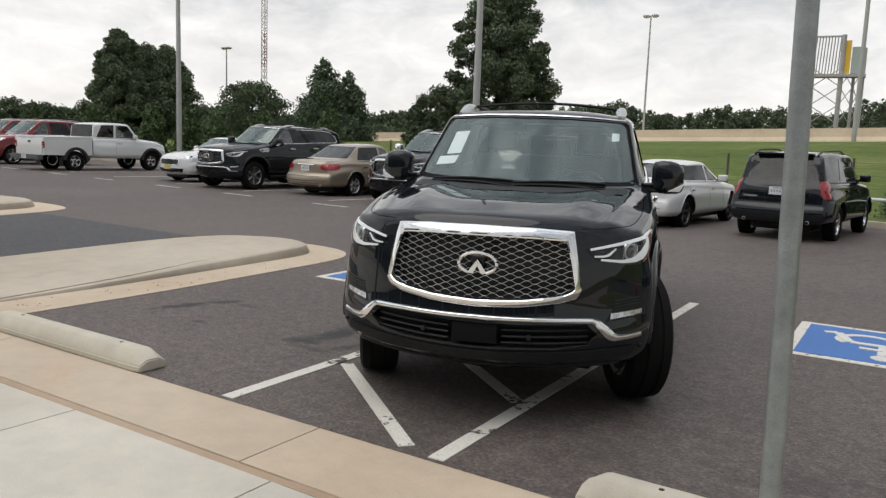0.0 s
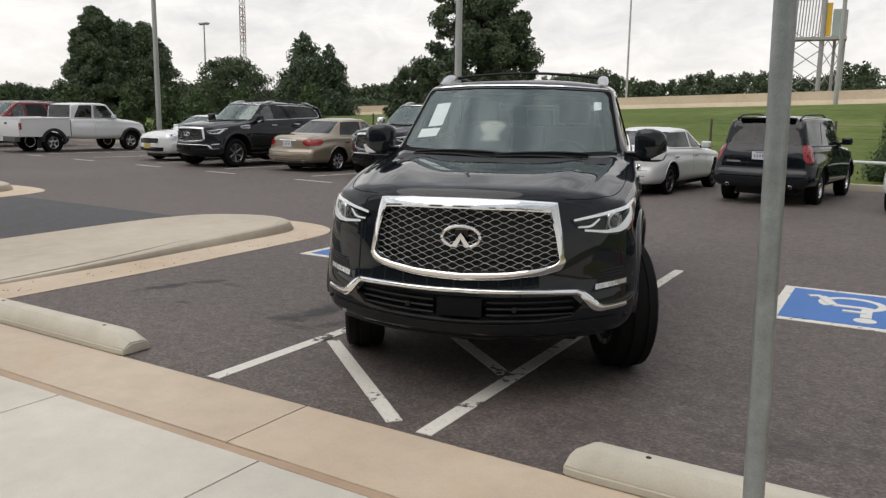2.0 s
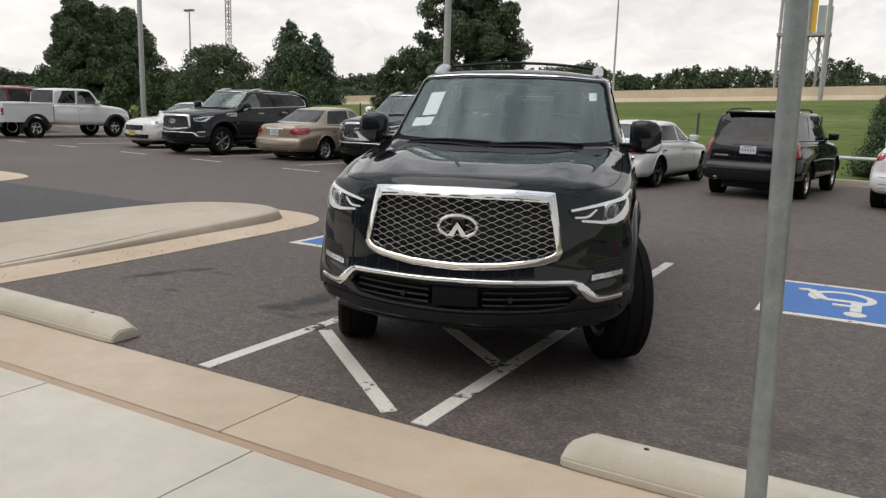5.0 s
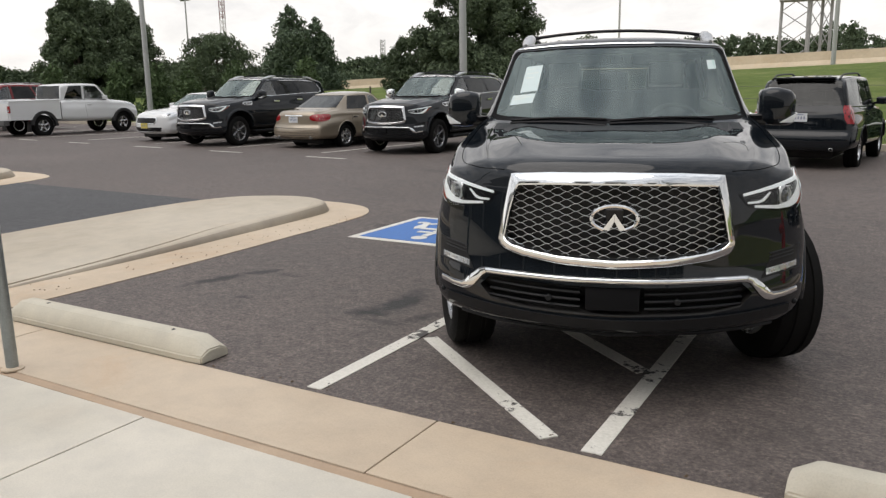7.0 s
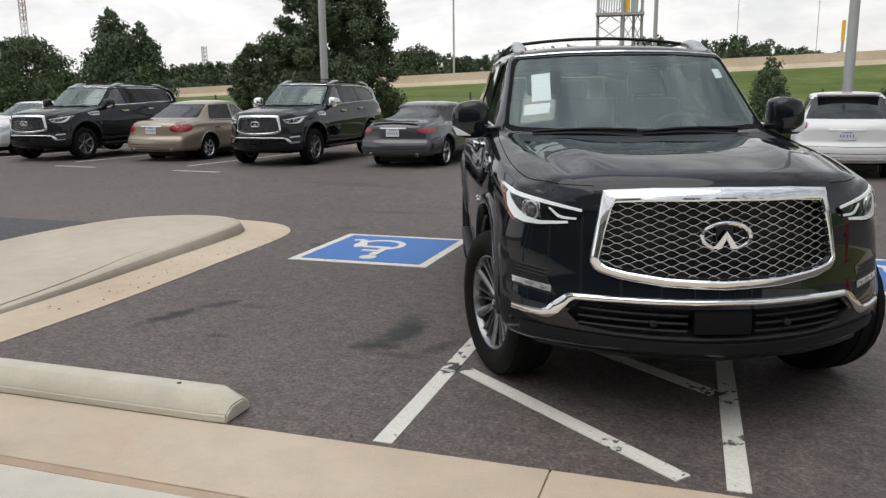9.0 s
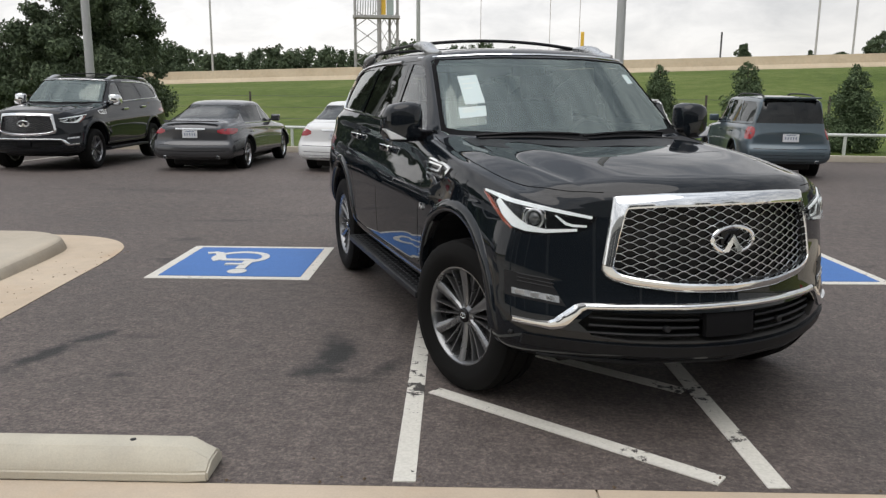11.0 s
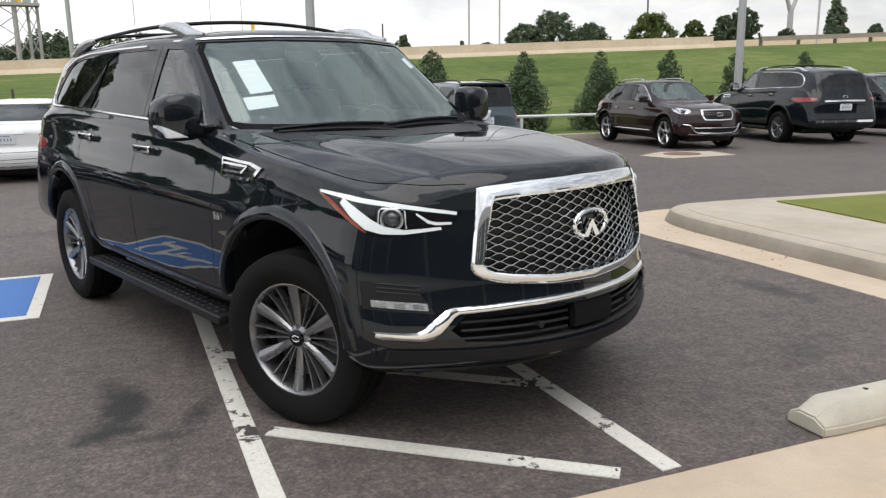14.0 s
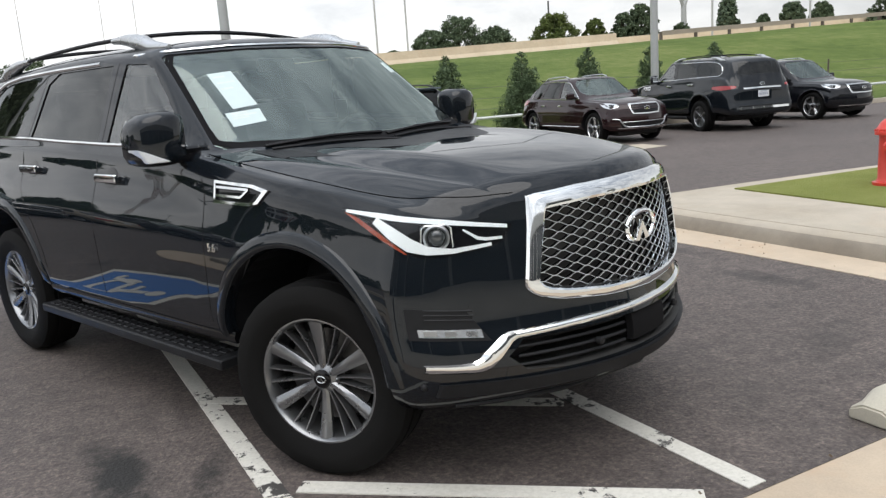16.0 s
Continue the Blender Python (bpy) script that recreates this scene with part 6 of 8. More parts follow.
def car_shell(root, skin, s, mat, extra_cuts=()):
    """Cuts the form for cabin, glass, wheels and what else is given; adds body and panes."""
    cuts = [cabin_mesh(s, *s["cabin"])]
    for poly, _, _, glassmat in s["side_glass"]:
        cuts.append(prism_mesh(poly, "x", -1.6, 1.6, M_GLOSSBLACK))
    ws, wb = s["screen"], s["backlight"]
    cuts.append(prism_mesh(ws[0], "y", ws[1], ws[2], M_GLOSSBLACK))
    if wb:
        cuts.append(prism_mesh(wb[0], "y", wb[1], wb[2], M_GLOSSBLACK))
    for cy, cz, r in s["arches"]:
        for sg in (-1, 1):
            cuts.append(prism_mesh(circle(cy, cz, r), "x", sg * s.get("arch_in", 0.56), sg * 1.5, M_DARKMETAL))
    cuts += list(extra_cuts)
    me = cut(skin.me.copy(), cuts)
    me.materials.clear()
    for mt in (mat, M_CABIN, M_GLOSSBLACK, M_DARKMETAL, M_CABINLIGHT, M_CAVITY):
        me.materials.append(mt)
    # sort faces by where they lie: outside is paint, the rest takes trim
    for p in me.polygons:
        n, fn, d = skin.normal(p.center)
        if d < 0.0015 and fn.dot(p.normal) > 0.8:
            p.material_index = 0
        elif any((p.center.y - cy) ** 2 + (p.center.z - cz) ** 2 < (r + 0.01) ** 2 for cy, cz, r in s["arches"]):
            p.material_index = 3
        elif d < 0.05 and p.center.z > s["zbelt"](p.center.y) - 0.1:
            p.material_index = 2
        elif p.center.z > s["zbelt"](p.center.y) + 0.01 and s["cabin"][1] + 0.02 < p.center.y < s["cabin"][0] - 0.05:
            p.material_index = 4
        else:
            p.material_index = 1
    finish(me, skin, None)
    me.name = "body"
    body = new("body", me)
    body.parent = root
    for poly, nm, sides, gm in s["side_glass"]:
        for sg in sides:
            bm = pane(skin, poly, "x", 0.3 * sg, 1.6 * sg, lambda c: True)
            ob = part("side_window", bm, gm, root, nm, 60)
            ob.visible_shadow = False
    bm = pane(skin, ws[0], "y", ws[1], ws[2], lambda c: True)
    ob = part("windscreen", bm, M_GLASS_CLEAR, root, "clear curved windscreen reflecting the sky", 60)
    ob.visible_shadow = False
    if wb:
        bm = pane(skin, wb[0], "y", wb[1], wb[2], lambda c: True)
        ob = part("rear_window", bm, wb[3], root, "dark tinted rear window", 60)
    return body


def trim_tube(skin, pts, proj, r, sides=6, closed=False, lift=0.0, flat=1.0):
    out = []
    for u, v in pts:
        o, d = proj(u, v)
        q = skin.drop(o, d)
        if q is not None:
            out.append(q - Vector(d) * lift)
    bm = bmesh.new()
    if len(out) > 2:
        add_tube(bm, out, r, sides, closed, flat)
    return bm


def seat_bm(w=0.5, y=0.0, x=0.0, z=0.62, back=0.66, rest=True):
    bm = bmesh.new()
    add_box(bm, (x, y, z), (w, 0.50, 0.17), None, 0.05, 3)
    t = Matrix.Translation((x, y - 0.25, z + 0.05)) @ Matrix.Rotation(radians(14), 4, "X")
    add_box(bm, (0, 0, back / 2), (w * 0.96, 0.15, back), t, 0.055, 3)
    if rest:
        add_box(bm, (0, -0.015, back + 0.13), (0.27, 0.10, 0.19), t, 0.04, 3)
        add_box(bm, (-0.06, -0.01, back + 0.03), (0.014, 0.014, 0.09), t)
        add_box(bm, (0.06, -0.01, back + 0.03), (0.014, 0.014, 0.09), t)
    return bm


def plate_on(root, at, turn, yellow=False, w=0.305, h=0.152):
    bm = bmesh.new()
    add_box(bm, (0, 0, 0), (w, 0.006, h), None, 0.002)
    pl = part("licence_plate", bm, M_PLATEY if yellow else M_PLATE, root, "yellow dealer plate with dark bars" if yellow else "pale licence plate with dark bars")
    pl.matrix_local = pose(*at, 0, 0, turn)
    bm = bmesh.new()
    for k in range(5):
        add_box(bm, (-0.10 + 0.05 * k, -0.004, -0.005), (0.022, 0.004, 0.050))
    add_box(bm, (0, -0.004, 0.055), (0.17, 0.004, 0.016))
    b = part("bars", bm, M_PLATEINK, pl)
    return pl



# ---- the large black SUV ----
SUV = dict(
    ends=(0.93, -4.36), round=(0.07, 0.09), round_x=0.13, stations=104,
    zb=curve((0.93, 0.335), (0.6, 0.31), (0.45, 0.37), (-0.5, 0.45), (-2.6, 0.45), (-3.6, 0.45), (-4.36, 0.42)),
    ws=curve((0.93, 0.90), (0.3, 0.93), (-0.5, 0.968), (-0.8, 0.980), (-2.4, 0.980), (-2.8, 0.95), (-3.5, 0.93), (-4.36, 0.84)),
    wm=curve((0.93, 0.945), (0.4, 0.985), (0.0, 1.0), (-0.55, 0.997), (-0.95, 1.001), (-1.45, 1.003), (-1.95, 1.001), (-2.5, 0.997), (-3.1, 1.0), (-3.9, 0.965), (-4.36, 0.885)),
    wsh=curve((0.93, 0.90), (0.4, 0.955), (0.0, 0.968), (-0.7, 0.940), (-1.0, 0.930), (-2.4, 0.924), (-3.4, 0.910), (-4.0, 0.89), (-4.36, 0.82)),
    wg=curve((0.93, 0.86), (0.4, 0.92), (0.0, 0.935), (-0.7, 0.908), (-1.0, 0.892), (-2.5, 0.884), (-3.4, 0.862), (-4.0, 0.82), (-4.36, 0.76)),
    zbelt=curve((0.93, 1.095), (0.5, 1.155), (0.0, 1.202), (-0.5, 1.262), (-0.8, 1.305), (-1.64, 1.335), (-3.1, 1.38), (-4.0, 1.39), (-4.22, 1.22), (-4.36, 1.02)),
    wr=curve((0.93, 0.755), (0.4, 0.845), (-0.3, 0.868), (-0.50, 0.85), (-0.56, 0.845), (-0.62, 0.838), (-1.20, 0.742), (-1.26, 0.738), (-1.32, 0.738), (-2.2, 0.75), (-3.5, 0.70), (-4.0, 0.65), (-4.2, 0.67), (-4.36, 0.66)),
    zr=curve((0.93, 1.148), (0.5, 1.192), (0.0, 1.238), (-0.44, 1.25), (-0.50, 1.262), (-0.56, 1.30), (-1.20, 1.755), (-1.27, 1.795), (-1.36, 1.81), (-2.2, 1.83), (-3.4, 1.80), (-3.95, 1.745), (-4.08, 1.68), (-4.24, 1.28), (-4.36, 1.06)),
    zc=curve((0.93, 1.19), (0.85, 1.212), (0.5, 1.266), (0.0, 1.298), (-0.34, 1.288), (-0.40, 1.288), (-0.46, 1.30), (-1.14, 1.80), (-1.22, 1.845), (-1.34, 1.865), (-1.7, 1.885), (-2.4, 1.89), (-3.5, 1.86), (-4.02, 1.80), (-4.12, 1.74), (-4.26, 1.32), (-4.36, 1.09)),
    ridge=curve((0.93, 0.0), (0.75, 0.008), (0.35, 0.016), (0.0, 0.020), (-0.25, 0.020), (-0.40, 0.008), (-0.50, 0.0), (-1.0, 0.0), (-4.36, 0.0)),
    tuck=curve((0.93, 0.0), (-0.40, 0.0), (-0.75, 0.016), (-2.4, 0.016), (-2.65, 0.0), (-4.36, 0.0)),
    plan=curve((0.93, 0.52), (0.3, 0.40), (-0.3, 0.27), (-0.6, 0.24), (-1.3, 0.15), (-2.0, 0.0), (-3.4, 0.0), (-4.36, -0.12)),
    face=curve((0.25, -0.13), (0.33, -0.10), (0.39, 0.0), (0.47, 0.035), (0.58, 0.04), (0.66, 0.01), (0.75, 0.0), (1.0, -0.03), (1.12, -0.065), (1.3, -0.10)),
    tail=curve((0.3, 0.05), (0.45, -0.03), (0.65, -0.03), (0.75, 0.02), (1.0, 0.03), (1.4, 0.03), (1.9, 0.0)),
    cabin=(-0.72, -3.95, 0.55),
    screen=([(-0.82, 1.338), (-0.80, 1.322), (-0.3, 1.305), (0.3, 1.305), (0.80, 1.322), (0.82, 1.338), (0.722, 1.765), (0.70, 1.780), (0.3, 1.797), (-0.3, 1.797), (-0.70, 1.780), (-0.722, 1.765)], -1.9, 0.2),
    backlight=([(-0.60, 1.40), (0.60, 1.40), (0.52, 1.69), (-0.52, 1.69)], -5.0, -3.7, M_GLASS_DARK),
    side_glass=[
        ([(-0.93, 1.345), (-1.02, 1.42), (-1.34, 1.715), (-1.42, 1.745), (-1.62, 1.755), (-1.72, 1.36)], "front door glass reflecting the sky", (-1, 1), M_GLASS_SIDE),
        ([(-1.83, 1.365), (-1.76, 1.757), (-2.46, 1.757), (-2.60, 1.70), (-2.76, 1.395)], "dark tinted rear door glass", (-1, 1), M_GLASS_DARK),
        (smooth_poly([(-2.85, 1.40), (-2.66, 1.74), (-3.2, 1.745), (-3.5, 1.71), (-3.68, 1.58), (-3.74, 1.415), (-3.3, 1.405)], 1), "dark tinted rear quarter glass", (-1, 1), M_GLASS_DARK)],
    arches=((-0.10, 0.45, 0.502), (-3.11, 0.45, 0.505)),
)
SUV_WHEEL = dict(tyre=(0.406, 0.262, 0.264), spokes=6, kind="mixed", phase=1.5708, tread=True, fine=True)

GR_OUT = resample([(-0.505, 1.128), (-0.3, 1.143), (0, 1.149), (0.3, 1.143), (0.505, 1.128), (0.535, 0.98), (0.565, 0.80), (0.545, 0.762), (0.45, 0.735), (0.25, 0.712), (0, 0.703), (-0.25, 0.712), (-0.45, 0.735), (-0.545, 0.762), (-0.565, 0.80), (-0.535, 0.98)], 96)
GR_IN = resample([(-0.465, 1.072), (-0.3, 1.083), (0, 1.088), (0.3, 1.083), (0.465, 1.072), (0.500, 0.95), (0.528, 0.815), (0.50, 0.792), (0.42, 0.776), (0.25, 0.757), (0, 0.748), (-0.25, 0.757), (-0.42, 0.776), (-0.50, 0.792), (-0.528, 0.815), (-0.500, 0.95)], 96)
INTAKE = [(-0.60, 0.618), (0.60, 0.618), (0.66, 0.56), (0.60, 0.50), (0.45, 0.482), (-0.45, 0.482), (-0.60, 0.50), (-0.66, 0.56)]


def emblem(root, at, w, parent=None):
    """A plain chrome oval ring with two slanting bars in it."""
    bm = bmesh.new()
    h = w * 0.56
    pts = [(at[0] + w / 2 * math.cos(radians(-62 + k * 304 / 39)), at[1], at[2] + h / 2 * math.sin(radians(-62 + k * 304 / 39))) for k in range(40)]
    add_tube(bm, pts, w * 0.050, 8, False)
    for s in (-1, 1):
        a = [(0.002 * s, 0.20), (0.27 * s, -0.47), (0.115 * s, -0.50), (0.002 * s, -0.12)]
        lo = [bm.verts.new((at[0] + x * w, at[1] - 0.004, at[2] + z * h)) for x, z in a]
        hi = [bm.verts.new((at[0] + x * w * 0.96, at[1] + 0.010, at[2] + z * h * 0.96)) for x, z in a]
        bm.faces.new(lo)
        bm.faces.new(hi)
        for i in range(4):
            bm.faces.new((lo[i], lo[(i + 1) % 4], hi[(i + 1) % 4], hi[i]))
    bmesh.ops.recalc_face_normals(bm, faces=bm.faces)
    return part("emblem", bm, M_CHROME, root, "chrome oval emblem", 40)


def mesh_insert(skin, outline, rows, freq, r, back, y_of=None):
    """Interlaced wave bars that make a diamond grille, kept inside an outline."""
    bm = bmesh.new()
    z0, z1 = min(p[1] for p in outline), max(p[1] for p in outline)
    x0, x1 = min(p[0] for p in outline), max(p[0] for p in outline)
    dz = (z1 - z0) / rows
    for j in range(rows + 1):
        run = []
        n = 190
        for i in range(n + 1):
            x = x0 + (x1 - x0) * i / n
            sag = -0.022 * (1 - (x / max(abs(x0), x1)) ** 2) * (1 - 2 * j / rows) * 0.6
            z = z0 + dz * j + dz * 0.5 * math.cos(freq * x + (math.pi if j % 2 else 0)) + sag
            q = None
            if inside((x, z), outline):
                q = skin.front(x, z)
            if q is not None:
                run.append(q + Vector((0, -back, 0)))
            if q is None or i == n:
                if len(run) > 3:
                    add_tube(bm, run, r, 5, False, 0.75)
                run = []
    return bm


def build_suv(name, label, m, mat, steer=0.0, group="", stickers=True):
    s = SUV
    skin = Skin(s)
    root = base(name, label, "car", m, group)
    extra = [prism_mesh(resample(GR_IN, 40), "y", 0.66, 1.4, M_CAVITY), prism_mesh(INTAKE, "y", 0.62, 1.4, M_DARKMETAL)]
    car_shell(root, skin, s, mat, extra)

    # grille
    rails = [[(a[0] + (b[0] - a[0]) * f, a[1] + (b[1] - a[1]) * f) for a, b in zip(GR_OUT, GR_IN)] for f in (0, 0, 0.12, 0.32, 0.55, 0.78, 0.94, 1.0)]
    bm = molding(skin, rails, (-0.02, 0.010, 0.018, 0.023, 0.027, 0.029, 0.024, -0.04), P_front, True)
    part("grille_surround", bm, M_CHROME, root, "broad bright chrome grille surround", 35)
    part("grille_mesh", mesh_insert(skin, GR_IN, 20, 70, 0.0023, 0.008), M_MESH, root, "silver wavy diamond mesh grille", 50)
    part("grille_mesh_back", mesh_insert(skin, GR_IN, 20, 70, 0.0034, 0.020), M_CAVITY, root, "black under-mesh of the grille", 50)
    q = skin.front(0, 0.935)
    emblem(root, (0, q.y + 0.008, 0.94), 0.212)
    bm = bmesh.new()
    add_box(bm, (0, q.y - 0.02, 0.935), (0.09, 0.03, 0.10), None, 0.01)
    part("emblem_carrier", bm, M_GLOSSBLACK, root)

    # lower intake slats, centre sensor and chrome strip
    for z in (0.51, 0.545, 0.58, 0.607):
        for sg in (-1, 1):
            pts = [(sg * (0.15 + 0.455 * k / 10), z) for k in range(11)]
            bm = trim_tube(skin, pts, P_front, 0.009, 6, False, -0.035, 0.8)
            part("intake_slat", bm, M_DARKMETAL, root, "", 40)
    bm = decal(skin, [[(-0.125, 0.505), (0.125, 0.505), (0.125, 0.612), (-0.125, 0.612)]], P_front, -0.012, 0.03)
    part("radar_cover", bm, M_FRIT, root, "smooth black radar cover", 40)
    for sg in (-1, 1):
        bm = bmesh.new()
        qq = skin.front(0.30 * sg, 0.545)
        add_lathe(bm, [(0.016, 0), (0.016, 0.02), (0.012, 0.024)], Matrix.Translation((0.30 * sg, qq.y - 0.03, 0.545)) @ Matrix.Rotation(radians(-90), 4, "X"), 14)
        part("parking_sensor", bm, M_DARKMETAL, root, "", 40)
        qq = skin.drop(*P_diag(sg, 50)(-0.17, 0.475))
        bm = bmesh.new()
        bmesh.ops.create_uvsphere(bm, u_segments=12, v_segments=8, radius=0.014, matrix=Matrix.Translation(qq))
        part("parking_sensor", bm, M_DARKMETAL, root, "", 40)
    line = resample([(-0.64, 0.632), (-0.4, 0.643), (0, 0.648), (0.4, 0.643), (0.64, 0.632)], 25, False)
    bm = molding(skin, rails_of(line, 0.036, 7), (-0.01, 0.014, 0.017, 0.016, 0.013, 0.008, -0.01), P_front)
    part("bumper_chrome_strip", bm, M_CHROME, root, "bright chrome bumper strip", 60)
    for sg in (-1, 1):
        line = resample([(sg * 0.630, 0.634), (sg * 0.655, 0.624), (sg * 0.690, 0.588), (sg * 0.730, 0.546), (sg * 0.765, 0.531), (sg * 0.83, 0.536), (sg * 0.900, 0.543)], 26, False)
        wide = [float(np.interp(k, (0, 4, 9, 13, 17, 25), (0.036, 0.048, 0.062, 0.054, 0.042, 0.036))) for k in range(26)]
        lifts = (-0.01, 0.018, 0.019, 0.018, 0.015, 0.010, -0.01)
        bm = molding(skin, rails_of(line, wide, 7), lifts if sg > 0 else lifts[::-1], P_front)
        part("bumper_chrome_blade", bm, M_CHROME, root, "chrome blade stepping down to the bumper corner", 40)
        # fog lamp
        recess = [(sg * 0.700, 0.625), (sg * 0.915, 0.650), (sg * 0.915, 0.765), (sg * 0.760, 0.745)]
        bm = decal(skin, [recess], P_front, 0.0015, 0.01, 0.03)
        part("corner_recess", bm, M_DARKMETAL, root, "dark recessed bumper corner", 40)
        fog = [(sg * 0.725, 0.640), (sg * 0.893, 0.660), (sg * 0.893, 0.688), (sg * 0.725, 0.670)]
        bm = decal(skin, [fog], P_front, 0.006, 0.03, 0.03)
        fl = part("fog_lamp", bm, M_LAMPCLEAR, root, "slim clear fog lamp", 30)
        for u in (0.742, 0.800, 0.852):
            bm = decal(skin, [[(sg * u, 0.648 + 0.119 * (u - 0.742)), (sg * (u + 0.030), 0.652 + 0.119 * (u - 0.742)), (sg * (u + 0.030), 0.670 + 0.119 * (u - 0.742)), (sg * u, 0.666 + 0.119 * (u - 0.742))]], P_front, 0.009, 0.006, 0.03)
            part("bulb_lens", bm, M_SATIN, fl)
        for z in (0.705, 0.722, 0.739):
            bm = trim_tube(skin, [(sg * (0.74 + 0.012 * k), z + 0.0015 * k) for k in range(12)], P_front, 0.004, 4, False, 0.0)
            part("corner_vent_fin", bm, M_DARKMETAL, root)
    # lip
    line = resample([(-0.86, 0.455), (-0.6, 0.445), (-0.3, 0.44), (0, 0.438), (0.3, 0.44), (0.6, 0.445), (0.86, 0.455)], 33, False)
    bm = decal(skin, strip(line, 0.05), P_front, 0.02, 0.06, 0.3)
    bmesh.ops.remove_doubles(bm, verts=bm.verts, dist=0.0004)
    part("bumper_lip", bm, M_DARKMETAL, root, "dark grey plastic bumper lip", 35)
    bm = trim_tube(skin, [(x, 0.375) for x in np.linspace(-0.78, 0.78, 33)], P_front, 0.012, 6, False, 0.0)
    part("skid_edge", bm, M_DARKMETAL, root, "", 40)

    # headlamps
    for sg in (-1, 1):
        pj = P_diag(sg)
        out = smooth_poly([(-0.475, 1.115), (-0.46, 1.119), (-0.15, 1.080), (0.150, 1.036), (0.152, 1.029), (0.11, 0.975), (0.08, 0.965), (-0.12, 0.938), (-0.19, 0.941), (-0.24, 0.962), (-0.35, 1.028)], 1)
        bm = decal(skin, [out], pj, 0.002, 0.02, 0.04)
        lamp = part("headlamp", bm, M_GLOSSBLACK, root, "slim LED headlamp in a dark housing", 40)
        strip_top = strip([(-0.455, 1.108), (-0.30, 1.090), (-0.1, 1.064), (0.130, 1.029)], [0.010, 0.019, 0.017, 0.012])
        bm = decal(skin, strip_top, pj, 0.006, 0.008, 0.06)
        part("upper_light_strip", bm, M_DRL, lamp, "white light strip along the top")
        hook = strip([(-0.345, 1.078), (-0.285, 1.034), (-0.222, 0.990), (-0.160, 0.968), (-0.07, 0.960), (0.07, 0.972)], [0.026, 0.044, 0.047, 0.030, 0.017, 0.011])
        bm = decal(skin, hook, pj, 0.007, 0.008, 0.06)
        part("light_guide", bm, M_DRL, lamp, "white hook-shaped light guide")
        tick = strip([(-0.03, 1.032), (0.02, 0.998), (0.05, 0.991), (0.110, 0.991)], [0.006, 0.011, 0.011, 0.009])
        bm = decal(skin, tick, pj, 0.007, 0.008, 0.06)
        part("inner_light_tick", bm, M_DRL, lamp, "thin white inner light bar")
        amber = [(-0.462, 1.104), (-0.405, 1.083), (-0.330, 1.034), (-0.270, 0.990), (-0.232, 0.960), (-0.24, 0.960), (-0.352, 1.028)]
        bm = decal(skin, [amber], pj, 0.009, 0.010, 0.05)
        part("side_reflector", bm, M_AMBER, lamp, "amber side reflector")
        o, d = pj(-0.125, 1.012)
        q = skin.drop(o, d)
        t = Matrix.Translation(q) @ Vector(d).to_track_quat("-Z", "Y").to_matrix().to_4x4()
        bm = bmesh.new()
        add_lathe(bm, [(0.048, -0.03), (0.048, 0.008), (0.041, 0.011), (0.034, 0.004), (0.034, -0.02)], t, 28)
        part("lamp_ring", bm, M_SATIN, lamp, "", 40)
        bm = bmesh.new()
        add_lathe(bm, [(0.034, -0.01), (0.032, 0.004), (0.024, 0.012), (0.012, 0.016), (0.004, 0.017)], t, 24)
        part("projector_lens", bm, M_LENS, lamp, "clear glass projector lens", 60)
        side, up = Vector((-sg * 0.669, 0.743, 0)), Vector((0, 0, 1))
        bm = bmesh.new()
        box = [q - Vector(d) * 0.005 + side * (0.058 * a) + up * (0.046 * b) for a, b in ((-1, -0.75), (-0.8, -1), (0.8, -1), (1, -0.75), (0.9, 0.7), (0.7, 0.95), (-0.7, 0.95), (-0.9, 0.7))]
        add_tube(bm, box, 0.0035, 6, True)
        part("projector_bezel", bm, M_CHROME, lamp, "bright square projector bezel", 40)
        bm = decal(skin, [out], pj, 0.016, 0.002, 0.04)
        cover = part("lamp_cover", bm, M_GLASS_LAMP, lamp, "clear plastic lamp cover", 40)
        cover.visible_shadow = False

    # windscreen surround, chrome roof lip, wipers
    line = resample([(-0.735, 1.792), (-0.4, 1.812), (0, 1.818), (0.4, 1.812), (0.735, 1.792)], 31, False)
    bm = trim_tube(skin, line, P_front, 0.009, 6, False, 0.002)
    part("windscreen_trim", bm, M_CHROME, root, "thin bright trim above the windscreen", 50)
    # black screen edge
    scr = s["screen"][0]
    cx, cz = 0.0, 1.55
    inner = [(x * 0.968, cz + (z - cz) * 0.93 + 0.010) for x, z in scr]
    bm = decal(skin, ring_quads(resample(scr, 60), resample(inner, 60)), P_front, -0.0075, 0.003, 0.3)
    part("screen_border", bm, M_FRIT, root, "black printed screen border")
    for x0, x1 in ((0.66, 0.05), (0.03, -0.60)):
        pts = [(x0 + (x1 - x0) * k / 12, 1.322 + 0.012 * math.sin(math.pi * k / 12) + (0.010 if x0 > 0.5 else 0.010) * k / 12) for k in range(13)]
        bm = trim_tube(skin, pts, P_front, 0.010, 6, False, 0.016, 0.8)
        w = part("wiper", bm, M_DARKMETAL, root, "black windscreen wiper at rest", 40)
        bm = trim_tube(skin, [(x, z - 0.014 - 0.02 * k / 12) for k, (x, z) in enumerate(pts)], P_front, 0.007, 5, False, 0.03)
        part("wiper_arm", bm, M_DARKMETAL, w, "", 40)
    bm = decal(skin, strip(resample([(-0.75, 1.292), (0, 1.283), (0.75, 1.292)], 25, False), 0.03), P_front, 0.004, 0.01, 0.3)
    part("cowl_panel", bm, M_DARKMETAL, root, "black plastic cowl")

